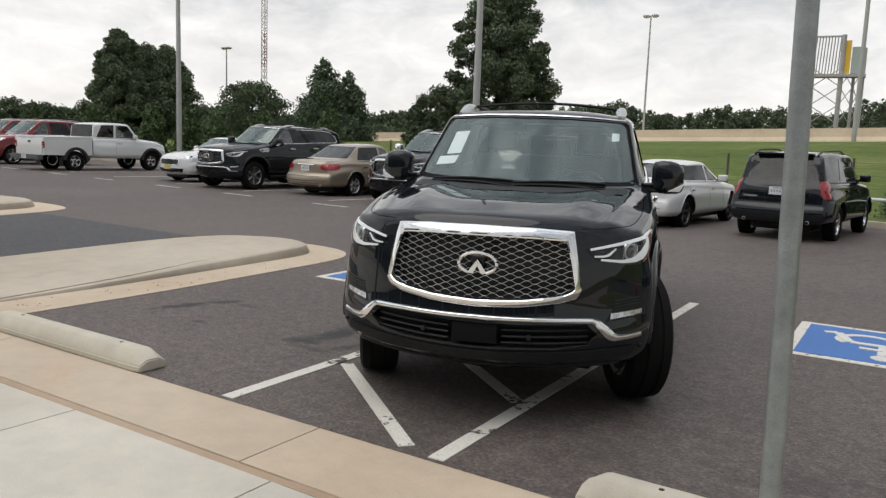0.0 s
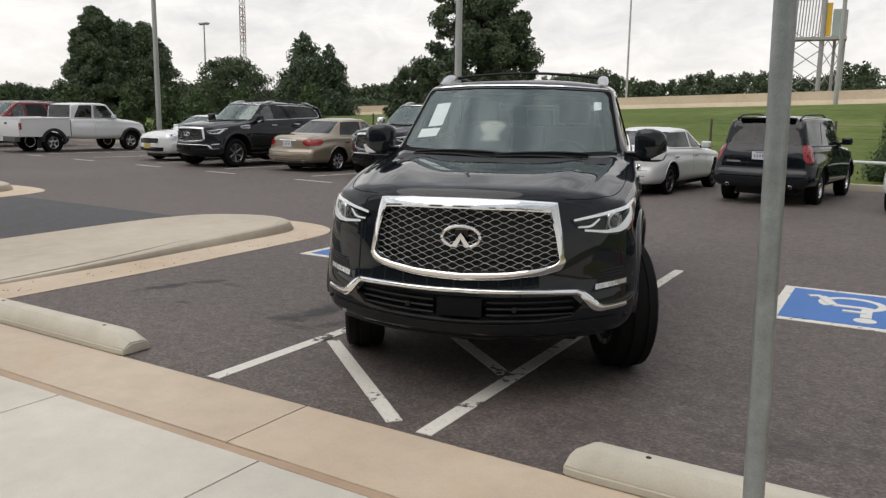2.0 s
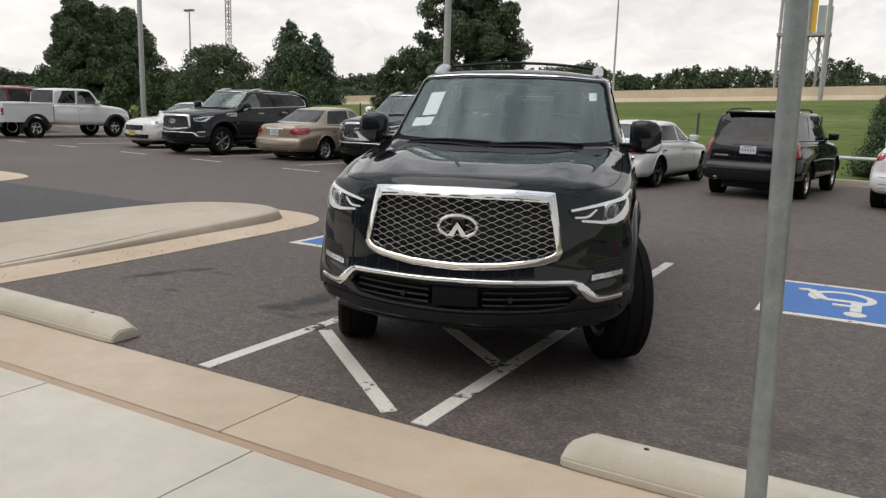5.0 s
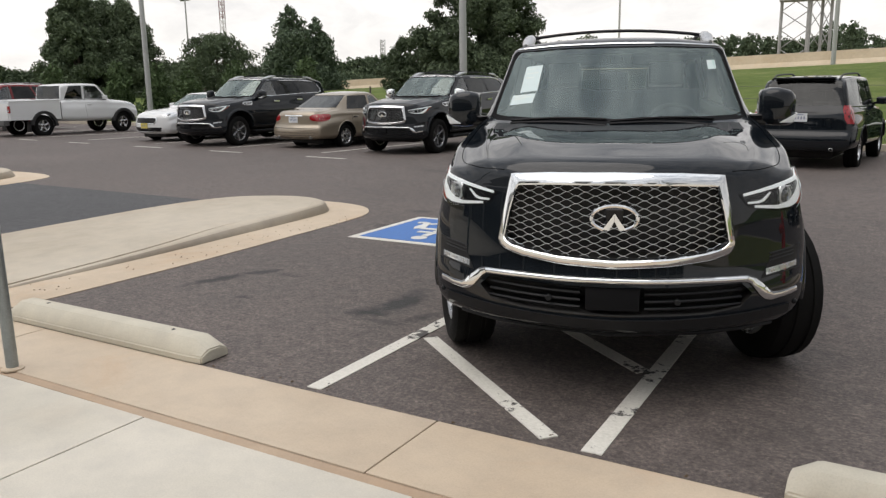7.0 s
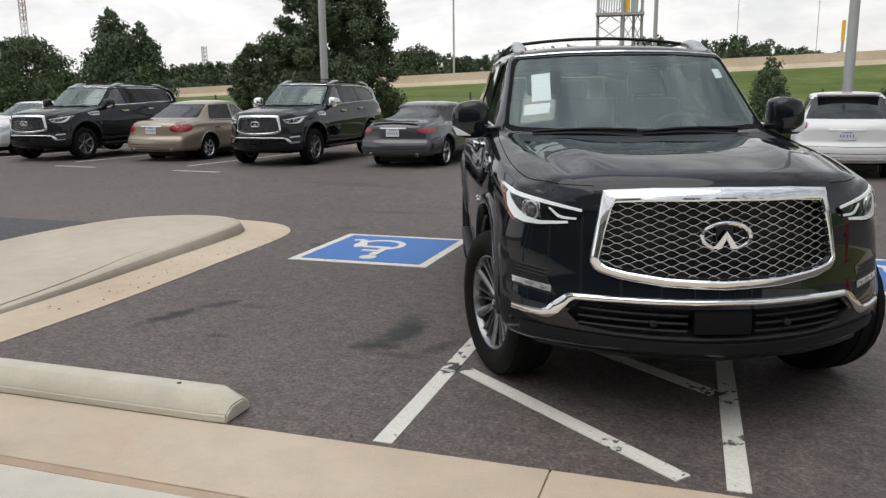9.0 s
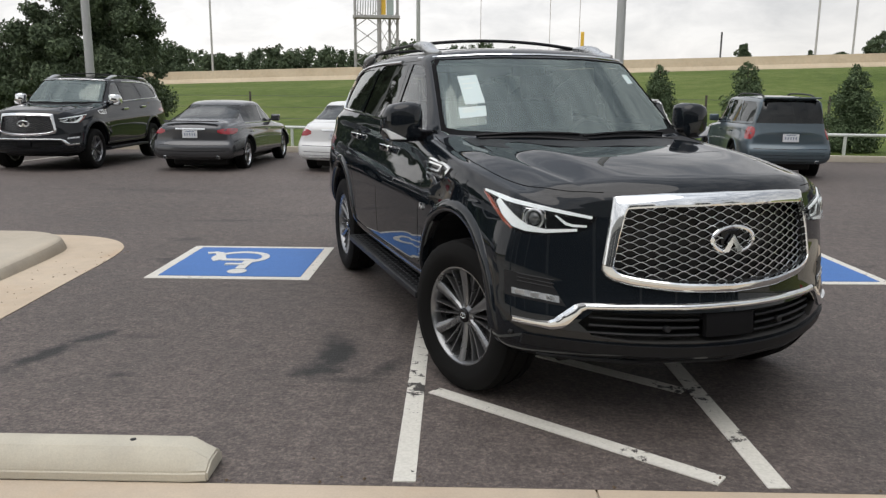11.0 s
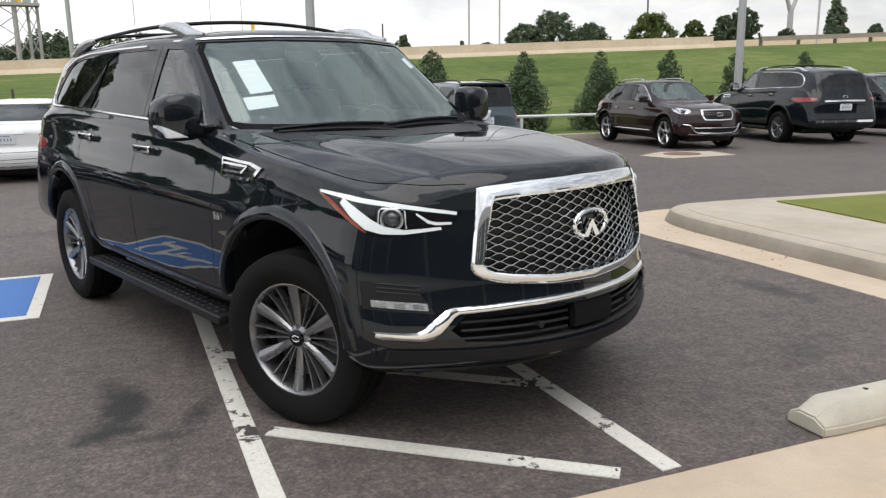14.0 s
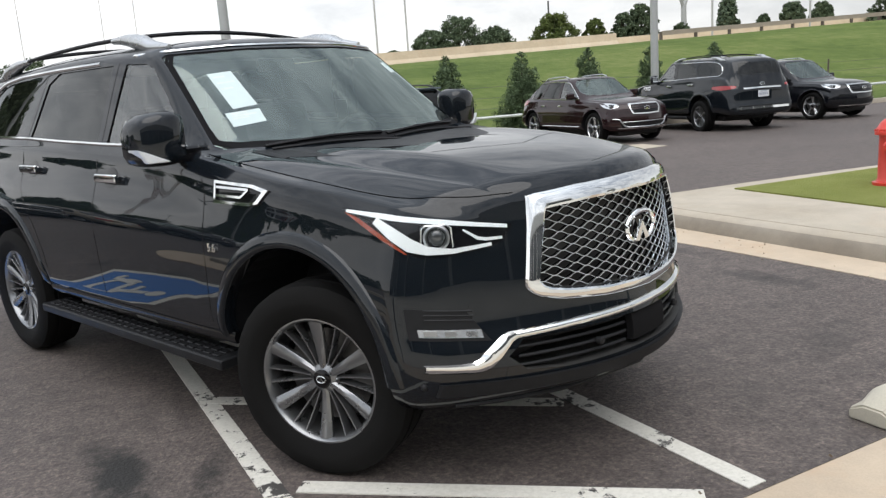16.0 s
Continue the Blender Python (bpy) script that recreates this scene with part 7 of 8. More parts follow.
    # hood shut line, from the screen along the fender to the grille
    for sg in (-1, 1):
        slant = lambda u, v, sg=sg: ((sg * 3, u, 3 + v), (-sg * 0.7071, 0, -0.7071))
        line = smooth_poly([(-0.78, 0.45), (-0.66, 0.42), (-0.40, 0.385), (0.0, 0.335), (0.32, 0.325), (0.50, 0.38), (0.62, 0.47), (0.70, 0.60)], 2, False)
        bm = trim_tube(skin, line, slant, 0.0021, 6, False, 0.0)
        part("hood_edge", bm, M_SEAM, root, "", 60)

    # window trim, seams, handles, vents on both sides
    belt = resample([(-0.80, 1.335), (-1.2, 1.342), (-1.72, 1.352), (-2.3, 1.370), (-2.80, 1.390), (-3.3, 1.398), (-3.72, 1.405)], 40, False)
    sweep = resample([(-3.72, 1.405), (-3.80, 1.45), (-3.76, 1.58), (-3.62, 1.69), (-3.42, 1.745), (-3.1, 1.768), (-2.5, 1.776), (-1.8, 1.776), (-1.42, 1.768), (-1.34, 1.745), (-1.0, 1.44)], 50, False)
    for sg in (-1, 1):
        bm = trim_tube(skin, belt, P_side(sg), 0.010, 6, False, 0.002)
        part("belt_trim", bm, M_CHROME, root, "thin chrome belt trim", 50)
        bm = trim_tube(skin, sweep[:34], P_side(sg), 0.011, 6, False, 0.002)
        part("window_trim", bm, M_CHROME, root, "chrome trim sweeping round the rear glass", 50)
        for pts in ([(-0.70, 0.50), (-0.685, 0.9), (-0.70, 1.18), (-0.80, 1.30)], [(-1.76, 0.50), (-1.77, 0.9), (-1.775, 1.34)], [(-2.80, 1.38), (-2.78, 1.1), (-2.60, 0.88), (-2.52, 0.70), (-2.50, 0.5)], [(-1.78, 1.36), (-1.70, 1.77)], [(-2.80, 1.40), (-2.62, 1.765)]):
            bm = decal(skin, strip(resample(pts, 14, False), 0.007), P_side(sg), 0.0012, 0.004, 0.3)
            part("door_seam", bm, M_GLOSSBLACK, root, "")
        for y, z in ((-1.60, 1.185), (-2.62, 1.215)):
            q = skin.side(y, z, sg)
            bm = bmesh.new()
            add_box(bm, (q.x + sg * 0.030, y, z), (0.026, 0.235, 0.044), None, 0.012, 3)
            add_box(bm, (q.x + sg * 0.01, y - 0.085, z), (0.03, 0.03, 0.03), None, 0.006)
            add_box(bm, (q.x + sg * 0.01, y + 0.085, z), (0.03, 0.03, 0.03), None, 0.006)
            part("door_handle", bm, M_CHROME, root, "chrome door handle", 40)
            bm = decal(skin, [[(y + 0.070 * math.cos(k * math.tau / 18), z + 0.052 * math.sin(k * math.tau / 18)) for k in range(18)]], P_side(sg), 0.0015, 0.004, 0.06)
            part("handle_recess", bm, M_GLOSSBLACK, root)
        # fender vent: chrome frame with bars
        fo = [(-0.60, 1.205), (-0.32, 1.192), (-0.215, 1.172), (-0.27, 1.118), (-0.33, 1.105), (-0.60, 1.108)]
        fi = [(-0.585, 1.193), (-0.325, 1.180), (-0.25, 1.164), (-0.285, 1.127), (-0.335, 1.118), (-0.585, 1.120)]
        bm = decal(skin, [fo], P_side(sg), 0.002, 0.01, 0.08)
        vent = part("fender_vent", bm, M_GLOSSBLACK, root, "chrome-framed fender vent")
        bm = decal(skin, ring_quads(fo, fi), P_side(sg), 0.012, 0.02, 0.3)
        part("vent_frame", bm, M_CHROME, vent, "", 30)
        for run in ([(-0.59, 1.176), (-0.345, 1.171)], [(-0.345, 1.171), (-0.395, 1.138)], [(-0.59, 1.140), (-0.395, 1.138)]):
            bm = decal(skin, strip(run, 0.010), P_side(sg), 0.010, 0.015, 0.3)
            part("vent_bar", bm, M_CHROME, vent, "", 30)
        # engine badge
        txt = bpy.data.curves.new("badge", "FONT")
        txt.body, txt.size, txt.extrude, txt.align_x = "5.6", 0.052, 0.003, "CENTER"
        q = skin.side(-0.61, 0.91, sg)
        tob = new("badge_text", txt)
        tob.matrix_world = Matrix.Translation((q.x + sg * 0.006, -0.61, 0.895)) @ Matrix.Rotation(radians(90 * sg), 4, "Z") @ Matrix.Rotation(radians(90), 4, "X")
        bpy.context.view_layer.update()
        tme = bpy.data.meshes.new_from_object(tob.evaluated_get(bpy.context.evaluated_depsgraph_get()))
        tme.transform(tob.matrix_world)
        bpy.data.objects.remove(tob)
        tme.materials.clear()
        tme.materials.append(M_CHROME)
        bo = new("engine_badge", tme)
        bo.parent = root
        tagged(bo, "small chrome 5.6 engine badge")
        # wheel arch lips
        for cy, r in ((-0.10, 0.502), (-3.11, 0.505)):
            rails = [[(cy + (r + o) * math.cos(radians(a)), 0.45 + (r + o) * math.sin(radians(a))) for a in range(2, 180, 4)] for o in (-0.004, -0.004, 0.002, 0.016, 0.050, 0.062, 0.070)]
            bm = molding(skin, rails, (-0.05, 0.004, 0.013, 0.017, 0.012, 0.005, -0.008), P_side(sg))
            part("arch_flare", bm, mat, root, "", 60)
        # running board
        bm = bmesh.new()
        add_box(bm, (sg * 0.945, -1.60, 0.375), (0.17, 1.98, 0.05), None, 0.018, 3)
        rb = part("running_board", bm, M_DARKMETAL, root, "black ribbed running board", 40)
        for k in range(3):
            for j in range(26):
                bm = bmesh.new()
                add_box(bm, (sg * (0.905 + 0.042 * k), -0.70 - 0.072 * j, 0.403), (0.028, 0.05, 0.008), None, 0.003)
                ob = part("tread_rib", bm, M_DARKMETAL, rb)
        bm = trim_tube(skin, [(y, 0.50) for y in np.linspace(-0.55, -2.55, 20)], P_side(sg), 0.02, 6, False, -0.004, 1.5)
        part("sill_trim", bm, M_GLOSSBLACK, root, "", 50)
        # mirror
        mir = bmesh.new()
        rows = []
        for k, (x, sy, sz, oy, oz) in enumerate(((0.915, 0.07, 0.085, 0.0, -0.01), (0.93, 0.10, 0.108, 0.0, 0.0), (0.98, 0.118, 0.120, 0.0, 0.002), (1.04, 0.120, 0.120, 0.0, 0.0), (1.095, 0.112, 0.112, -0.012, -0.006), (1.130, 0.09, 0.09, -0.028, -0.014), (1.145, 0.05, 0.055, -0.045, -0.02))):
            ring = []
            for j in range(20):
                a = j * math.tau / 20
                cy, cz = math.copysign(abs(math.cos(a)) ** 0.40, math.cos(a)), math.copysign(abs(math.sin(a)) ** 0.40, math.sin(a))
                yy = -0.93 + oy + sy * cy * (1.0 if cy > 0 else 0.55)
                ring.append(mir.verts.new((sg * x, yy, 1.388 + oz + sz * cz)))
            rows.append(ring)
        for a, b in zip(rows, rows[1:]):
            for j in range(20):
                mir.faces.new((a[j], a[(j + 1) % 20], b[(j + 1) % 20], b[j]))
        mir.faces.new(rows[0])
        mir.faces.new(rows[-1][::-1])
        bmesh.ops.recalc_face_normals(mir, faces=mir.faces)
        mo = part("door_mirror", mir, mat, root, "black door mirror", 50)
        bm = bmesh.new()
        add_box(bm, (sg * 0.905, -0.90, 1.31), (0.12, 0.13, 0.07), None, 0.025, 3)
        part("mirror_foot", bm, M_GLOSSBLACK, mo, "", 40)
        bm = bmesh.new()
        wedge = [(1.030, 1.290), (1.120, 1.288), (1.152, 1.352), (1.106, 1.330)]
        lo = [bm.verts.new((sg * u, -0.945, v)) for u, v in wedge]
        hi = [bm.verts.new((sg * (u - 0.004), -0.792 - 0.55 * max(0, u - 1.04), v)) for u, v in wedge]
        bm.faces.new(lo)
        bm.faces.new(hi[::-1])
        for k in range(4):
            bm.faces.new((lo[k], lo[(k + 1) % 4], hi[(k + 1) % 4], hi[k]))
        bmesh.ops.recalc_face_normals(bm, faces=bm.faces)
        bmesh.ops.bevel(bm, geom=bm.edges[:], offset=0.004, segments=2, affect="EDGES")
        part("turn_lamp", bm, M_LAMPWHITE, mo, "clear turn signal in the mirror", 40)
        bm = bmesh.new()
        add_box(bm, (sg * 1.03, -1.0, 1.388), (0.17, 0.008, 0.17), None, 0.003)
        part("mirror_glass", bm, M_CHROME, mo)
        # roof rail
        pts = []
        for k in range(25):
            y = -1.52 - 2.05 * k / 24
            q = skin.top(sg * 0.645, y)
            u = k / 24
            lift = 0.052 * min(1, u / 0.14, (1 - u) / 0.14) ** 0.6
            pts.append(q + Vector((0, 0, lift + 0.004)))
        bm = bmesh.new()
        add_tube(bm, pts, 0.013, 8, False, 0.9)
        rr = part("roof_rail", bm, M_DARKMETAL, root, "black roof rail with silver feet", 50)
        for run in (pts[:6], pts[-6:][::-1]):
            bm = bmesh.new()
            foot = [run[0] + Vector((0, 0.16 if run[0].y > -2 else -0.16, -0.012))] + [q - Vector((0, 0, 0.006)) for q in run]
            add_tube(bm, foot, [0.012, 0.040, 0.046, 0.044, 0.036, 0.026, 0.018], 10, False, 0.9)
            part("rail_foot", bm, M_SATIN, rr, "tapered silver rail foot", 50)
        # tail lamp
        pj = P_diagr(sg, -3.2)
        tl = smooth_poly([(-0.50, 1.150), (-0.25, 1.165), (0.12, 1.160), (0.14, 1.095), (-0.15, 1.055), (-0.44, 1.070)], 1)
        bm = decal(skin, [tl], pj, 0.006, 0.02, 0.05)
        part("tail_lamp", bm, M_LAMPRED, root, "long red tail lamp", 40)

    for y in (-1.95, -3.05):
        q = skin.top(0.645, y)
        bm = bmesh.new()
        add_tube(bm, [(x, y, q.z + 0.055 + 0.045 * (1 - (x / 0.645) ** 2)) for x in np.linspace(-0.645, 0.645, 15)], 0.013, 6)
        part("roof_crossbar", bm, M_DARKMETAL, root, "thin dark roof crossbar", 50)
    # tail: chrome bar, plate, bumper strip
    bm = decal(skin, strip([(-0.52, 1.075), (0, 1.085), (0.52, 1.075)], 0.035), P_rear, 0.014, 0.03, 0.1)
    part("tailgate_bar", bm, M_CHROME, root, "chrome tailgate bar", 35)
    bm = decal(skin, strip([(-0.74, 0.60), (0, 0.605), (0.74, 0.60)], 0.055), P_rear, 0.012, 0.03, 0.1)
    part("rear_bumper_strip", bm, M_CHROME, root, "chrome rear bumper strip", 35)
    bm = decal(skin, [[(-0.68, 0.66), (0.68, 0.66), (0.66, 0.46), (-0.66, 0.46)]], P_rear, 0.003, 0.01, 0.1)
    part("rear_valance", bm, M_DARKMETAL, root, "", 35)
    q = skin.rear(0, 0.93)
    plate_on(root, (0, q.y - 0.012, 0.93), 0)
    emblem_r = emblem(root, (0, 0, 0), 0.12)
    q = skin.rear(0, 1.18)
    emblem_r.matrix_local = pose(0, q.y - 0.008, 1.17, 0, 0, 180)

    # cabin
    for x in (-0.40, 0.40):
        st = part("front_seat", seat_bm(0.54, -1.62, x, 0.80, 0.66), M_SEAT, root, "dark leather front seat", 40)
    part("rear_bench", seat_bm(1.25, -2.60, 0, 0.82, 0.62, False), M_SEAT, root, "dark leather rear bench", 40)
    for x in (-0.42, 0, 0.42):
        bm = bmesh.new()
        add_box(bm, (x, -3.05, 1.56), (0.26, 0.10, 0.17), None, 0.04, 3)
        part("rear_headrest", bm, M_SEAT, root, "", 40)
    bm = bmesh.new()
    add_box(bm, (0, -0.98, 1.19), (1.46, 0.52, 0.20), None, 0.06, 3)
    part("dashboard", bm, M_CABIN, root, "dark dashboard", 40)
    bm = bmesh.new()
    t = Matrix.Translation((-0.40, -1.22, 1.22)) @ Matrix.Rotation(radians(68), 4, "X")
    ring = [t @ Vector((0.19 * math.cos(k * math.tau / 32), 0.19 * math.sin(k * math.tau / 32), 0)) for k in range(32)]
    add_tube(bm, ring, 0.016, 8, True)
    add_box(bm, (0, 0, 0), (0.36, 0.05, 0.03), t, 0.01)
    add_box(bm, (0, 0, 0), (0.14, 0.14, 0.05), t, 0.03, 2)
    part("steering_wheel", bm, M_CABIN, root, "dark leather steering wheel", 40)
    bm = bmesh.new()
    add_box(bm, (0, -1.36, 1.715), (0.24, 0.035, 0.07), None, 0.015, 2)
    part("rear_view_mirror", bm, M_CABIN, root, "", 40)
    bm = bmesh.new()
    add_box(bm, (0, -2.5, 1.755), (1.05, 1.9, 0.02), None, 0.008)
    part("headliner", bm, M_CABINLIGHT, root, "pale grey headliner")
    # wheels
    zc = 0.408
    wheel(root, (0.862, -0.035, zc), 1, SUV_WHEEL, steer)
    wheel(root, (-0.862, -0.035, zc), -1, SUV_WHEEL, steer)
    wheel(root, (0.862, -3.075, zc), 1, SUV_WHEEL)
    wheel(root, (-0.862, -3.075, zc), -1, SUV_WHEEL)
    bm = bmesh.new()
    add_box(bm, (0, -1.6, 0.36), (1.3, 4.2, 0.16), None, 0.04)
    add_tube(bm, [(-0.75, 0, 0.38), (0.75, 0, 0.38)], 0.06, 8)
    add_tube(bm, [(-0.75, -3.075, 0.38), (0.75, -3.075, 0.38)], 0.08, 8)
    part("underbody", bm, M_DRUM, root, "dark underbody")
    return root, skin


def stickers(root, skin):
    """Two price sheets behind the passenger side of the screen, and a tag on the other side."""
    for nm, pts in (("window_sticker", [(0.612, 1.668), (0.495, 1.68), (0.515, 1.508), (0.633, 1.494)]), ("window_sticker", [(0.682, 1.476), (0.522, 1.490), (0.540, 1.430), (0.694, 1.412)]), ("window_tag", [(-0.60, 1.695), (-0.655, 1.697), (-0.66, 1.638), (-0.605, 1.632)])):
        bm = decal(skin, [pts], P_front, -0.010, 0.0015, 0.06)
        st = part(nm, bm, M_PAPER, root, "white printed price sheet in the windscreen" if nm == "window_sticker" else "small white and red tag in the screen")
        cx = sum(p[0] for p in pts) / 4
        cz = sum(p[1] for p in pts) / 4
        lines = []
        for k in range(3 if nm == "window_sticker" else 1):
            f = (k + 0.7) / 6
            a = [pts[0][j] + (pts[3][j] - pts[0][j]) * f for j in (0, 1)]
            b = [pts[1][j] + (pts[2][j] - pts[1][j]) * f for j in (0, 1)]
            p = [a[j] + (b[j] - a[j]) * 0.12 for j in (0, 1)]
            q = [a[j] + (b[j] - a[j]) * (0.85 if k % 2 else 0.6) for j in (0, 1)]
            lines += strip([tuple(p), tuple(q)], 0.008)
        bm = decal(skin, lines, P_front, -0.009, 0.0012, 0.3)
        part("print_lines", bm, M_INK, st, "grey lines of small print")


suv, suv_skin = build_suv("suv", "glossy black full-size SUV with chrome mesh grille, front wheels turned", pose(-2.611, 4.705, 0, 0, 0, 204.7), M_BLACK, 18)

# ---- parked cars of the far row ----


def spec_of(p):
    """Curves of a plainer car from a few sizes: overhangs, wheelbase, half width, heights."""
    yf, yr = p["fo"], -(p["wb"] + p["ro"])
    hw, h, hood, belt, deck = p["hw"], p["h"], p["hood"], p["belt"], p["deck"]
    cw, rf, rr, bl = p["cowl"], p["rf"], p["rr"], p["bl"]
    zb = p["zb"]
    top = [(yf, hood - 0.20), (yf - 0.12, hood - 0.10), (yf - 0.5, hood - 0.035), (cw + 0.08, hood + 0.02), (cw + 0.02, hood + 0.03), (cw - 0.06, hood + 0.07), (rf + 0.08, h - 0.075), (rf, h - 0.03), (rf - 0.15, h - 0.01), ((rf + rr) / 2, h), (rr + 0.15, h - 0.035), (rr, h - 0.07)]
    if bl - yr > 0.25:
        top += [(rr - 0.08, h - 0.12), (bl + 0.10, deck + 0.07), (bl, deck + 0.025), (bl - 0.10, deck + 0.01), (yr + 0.15, deck), (yr, deck - 0.08)]
    else:
        top += [(rr - 0.06, h - 0.12), (bl + 0.06, deck + 0.05), (yr, deck - 0.12)]
    edge = [(y, z - (0.045 if cw - 0.1 > y > bl + 0.05 else 0.03)) for y, z in top]
    wc = p.get("wr", hw - 0.27)
    s = dict(
        ends=(yf, yr), round=(0.07, 0.07), stations=60,
        zb=curve((yf, zb + 0.03), (yf - 0.5, zb), (-0.5, zb + 0.03), (yr + 0.6, zb + 0.03), (yr, zb + 0.07)),
        ws=curve((yf, hw - 0.12), (0.3, hw - 0.07), (-1.0, hw - 0.06), (yr + 0.6, hw - 0.07), (yr, hw - 0.13)),
        wm=curve((yf, hw - 0.05), (0.3, hw), (-1.0, hw - 0.01), (-p["wb"], hw), (yr + 0.3, hw - 0.03), (yr, hw - 0.09)),
        wsh=curve((yf, hw - 0.11), (0.3, hw - 0.05), (-1.0, hw - 0.035), (-p["wb"], hw - 0.045), (yr, hw - 0.14)),
        wg=curve((yf, hw - 0.15), (0.3, hw - 0.09), (-1.0, hw - 0.085), (-p["wb"], hw - 0.11), (yr, hw - 0.20)),
        zbelt=curve((yf, hood - 0.24), (yf - 0.4, hood - 0.11), (cw, belt - 0.05), (rf, belt), (rr, belt + 0.03), (bl, min(belt + 0.04, deck - 0.04)), (yr, deck - 0.17)),
        wr=curve((yf, hw - 0.26), (0.2, hw - 0.17), (cw, hw - 0.16), (cw - 0.06, hw - 0.165), (rf, wc), ((rf + rr) / 2, wc + 0.01), (rr, wc - 0.04), (bl, hw - 0.22), (yr, hw - 0.28)),
        zr=curve(*edge), zc=curve(*top),
        plan=curve((yf, p.get("nose", 0.42)), (0.2, 0.30), (cw, 0.2), (rf, 0.1), (rf - 0.6, 0.0), (-p["wb"], 0.0), (yr, -p.get("tailround", 0.22))),
        face=curve((0.1, -0.10), (zb + 0.08, -0.02), (zb + 0.2, 0.03), (zb + 0.35, 0.02), (hood, -0.06), (h, -0.06)),
        tail=curve((0.1, 0.07), (zb + 0.08, 0.0), (zb + 0.16, -0.05), (zb + 0.34, -0.055), (zb + 0.41, 0.005), (zb + 0.46, 0.025), (h, 0.02)),
        cabin=(cw - 0.22, max(bl - 0.05, yr + 0.35) if bl - yr < 0.25 else bl + 0.12, zb + 0.22),
        arches=((0.0, p["wheel"][0] + 0.01, p["wheel"][0] + 0.055), (-p["wb"], p["wheel"][0] + 0.01, p["wheel"][0] + 0.055)), arch_in=0.5,
    )
    zs0, zs1 = hood + 0.075, h - 0.075
    s["screen"] = (smooth_poly([(-(hw - 0.19), zs0 + 0.02), (-0.3, zs0), (0.3, zs0), (hw - 0.19, zs0 + 0.02), (wc - 0.05, zs1 - 0.01), (0.3, zs1 + 0.01), (-0.3, zs1 + 0.01), (-(wc - 0.05), zs1 - 0.01)], 1), rf - 0.4, cw + 0.3)
    zd0, zd1 = (deck + 0.045 if bl - yr > 0.25 else belt + 0.07), h - 0.10
    s["backlight"] = ([(-(hw - 0.23), zd0), (hw - 0.23, zd0), (wc - 0.08, zd1), (-(wc - 0.08), zd1)], yr - 0.5, (rr + bl) / 2 + 0.55 if bl - yr > 0.25 else rr + 0.35, M_GLASS_DARK)
    mid = p["bpil"]
    zt = h - 0.105
    zl = belt + 0.045
    fx = cw - (cw - rf) * 0.36
    glass_list = [([(fx - 0.06, zl), (rf - 0.10, zt - 0.02), (mid + 0.05, zt), (mid + 0.03, zl + 0.01)], "front side glass", (-1, 1), M_GLASS_SIDE if p.get("clear") else M_GLASS_DARK)]
    q = p["cpil"]
    glass_list.append(([(mid - 0.06, zl + 0.012), (mid - 0.04, zt), (q + 0.22, zt - 0.01), (q, zl + 0.03)], "rear side glass", (-1, 1), M_GLASS_DARK))
    if p.get("dpil"):
        e = p["dpil"]
        glass_list.append(([(q - 0.07, zl + 0.035), (q + 0.13, zt - 0.015), (e + 0.16, zt - 0.03), (e + 0.02, zt - 0.13), (e, zl + 0.05)], "rear quarter glass", (-1, 1), M_GLASS_DARK))
    s["side_glass"] = glass_list
    return s


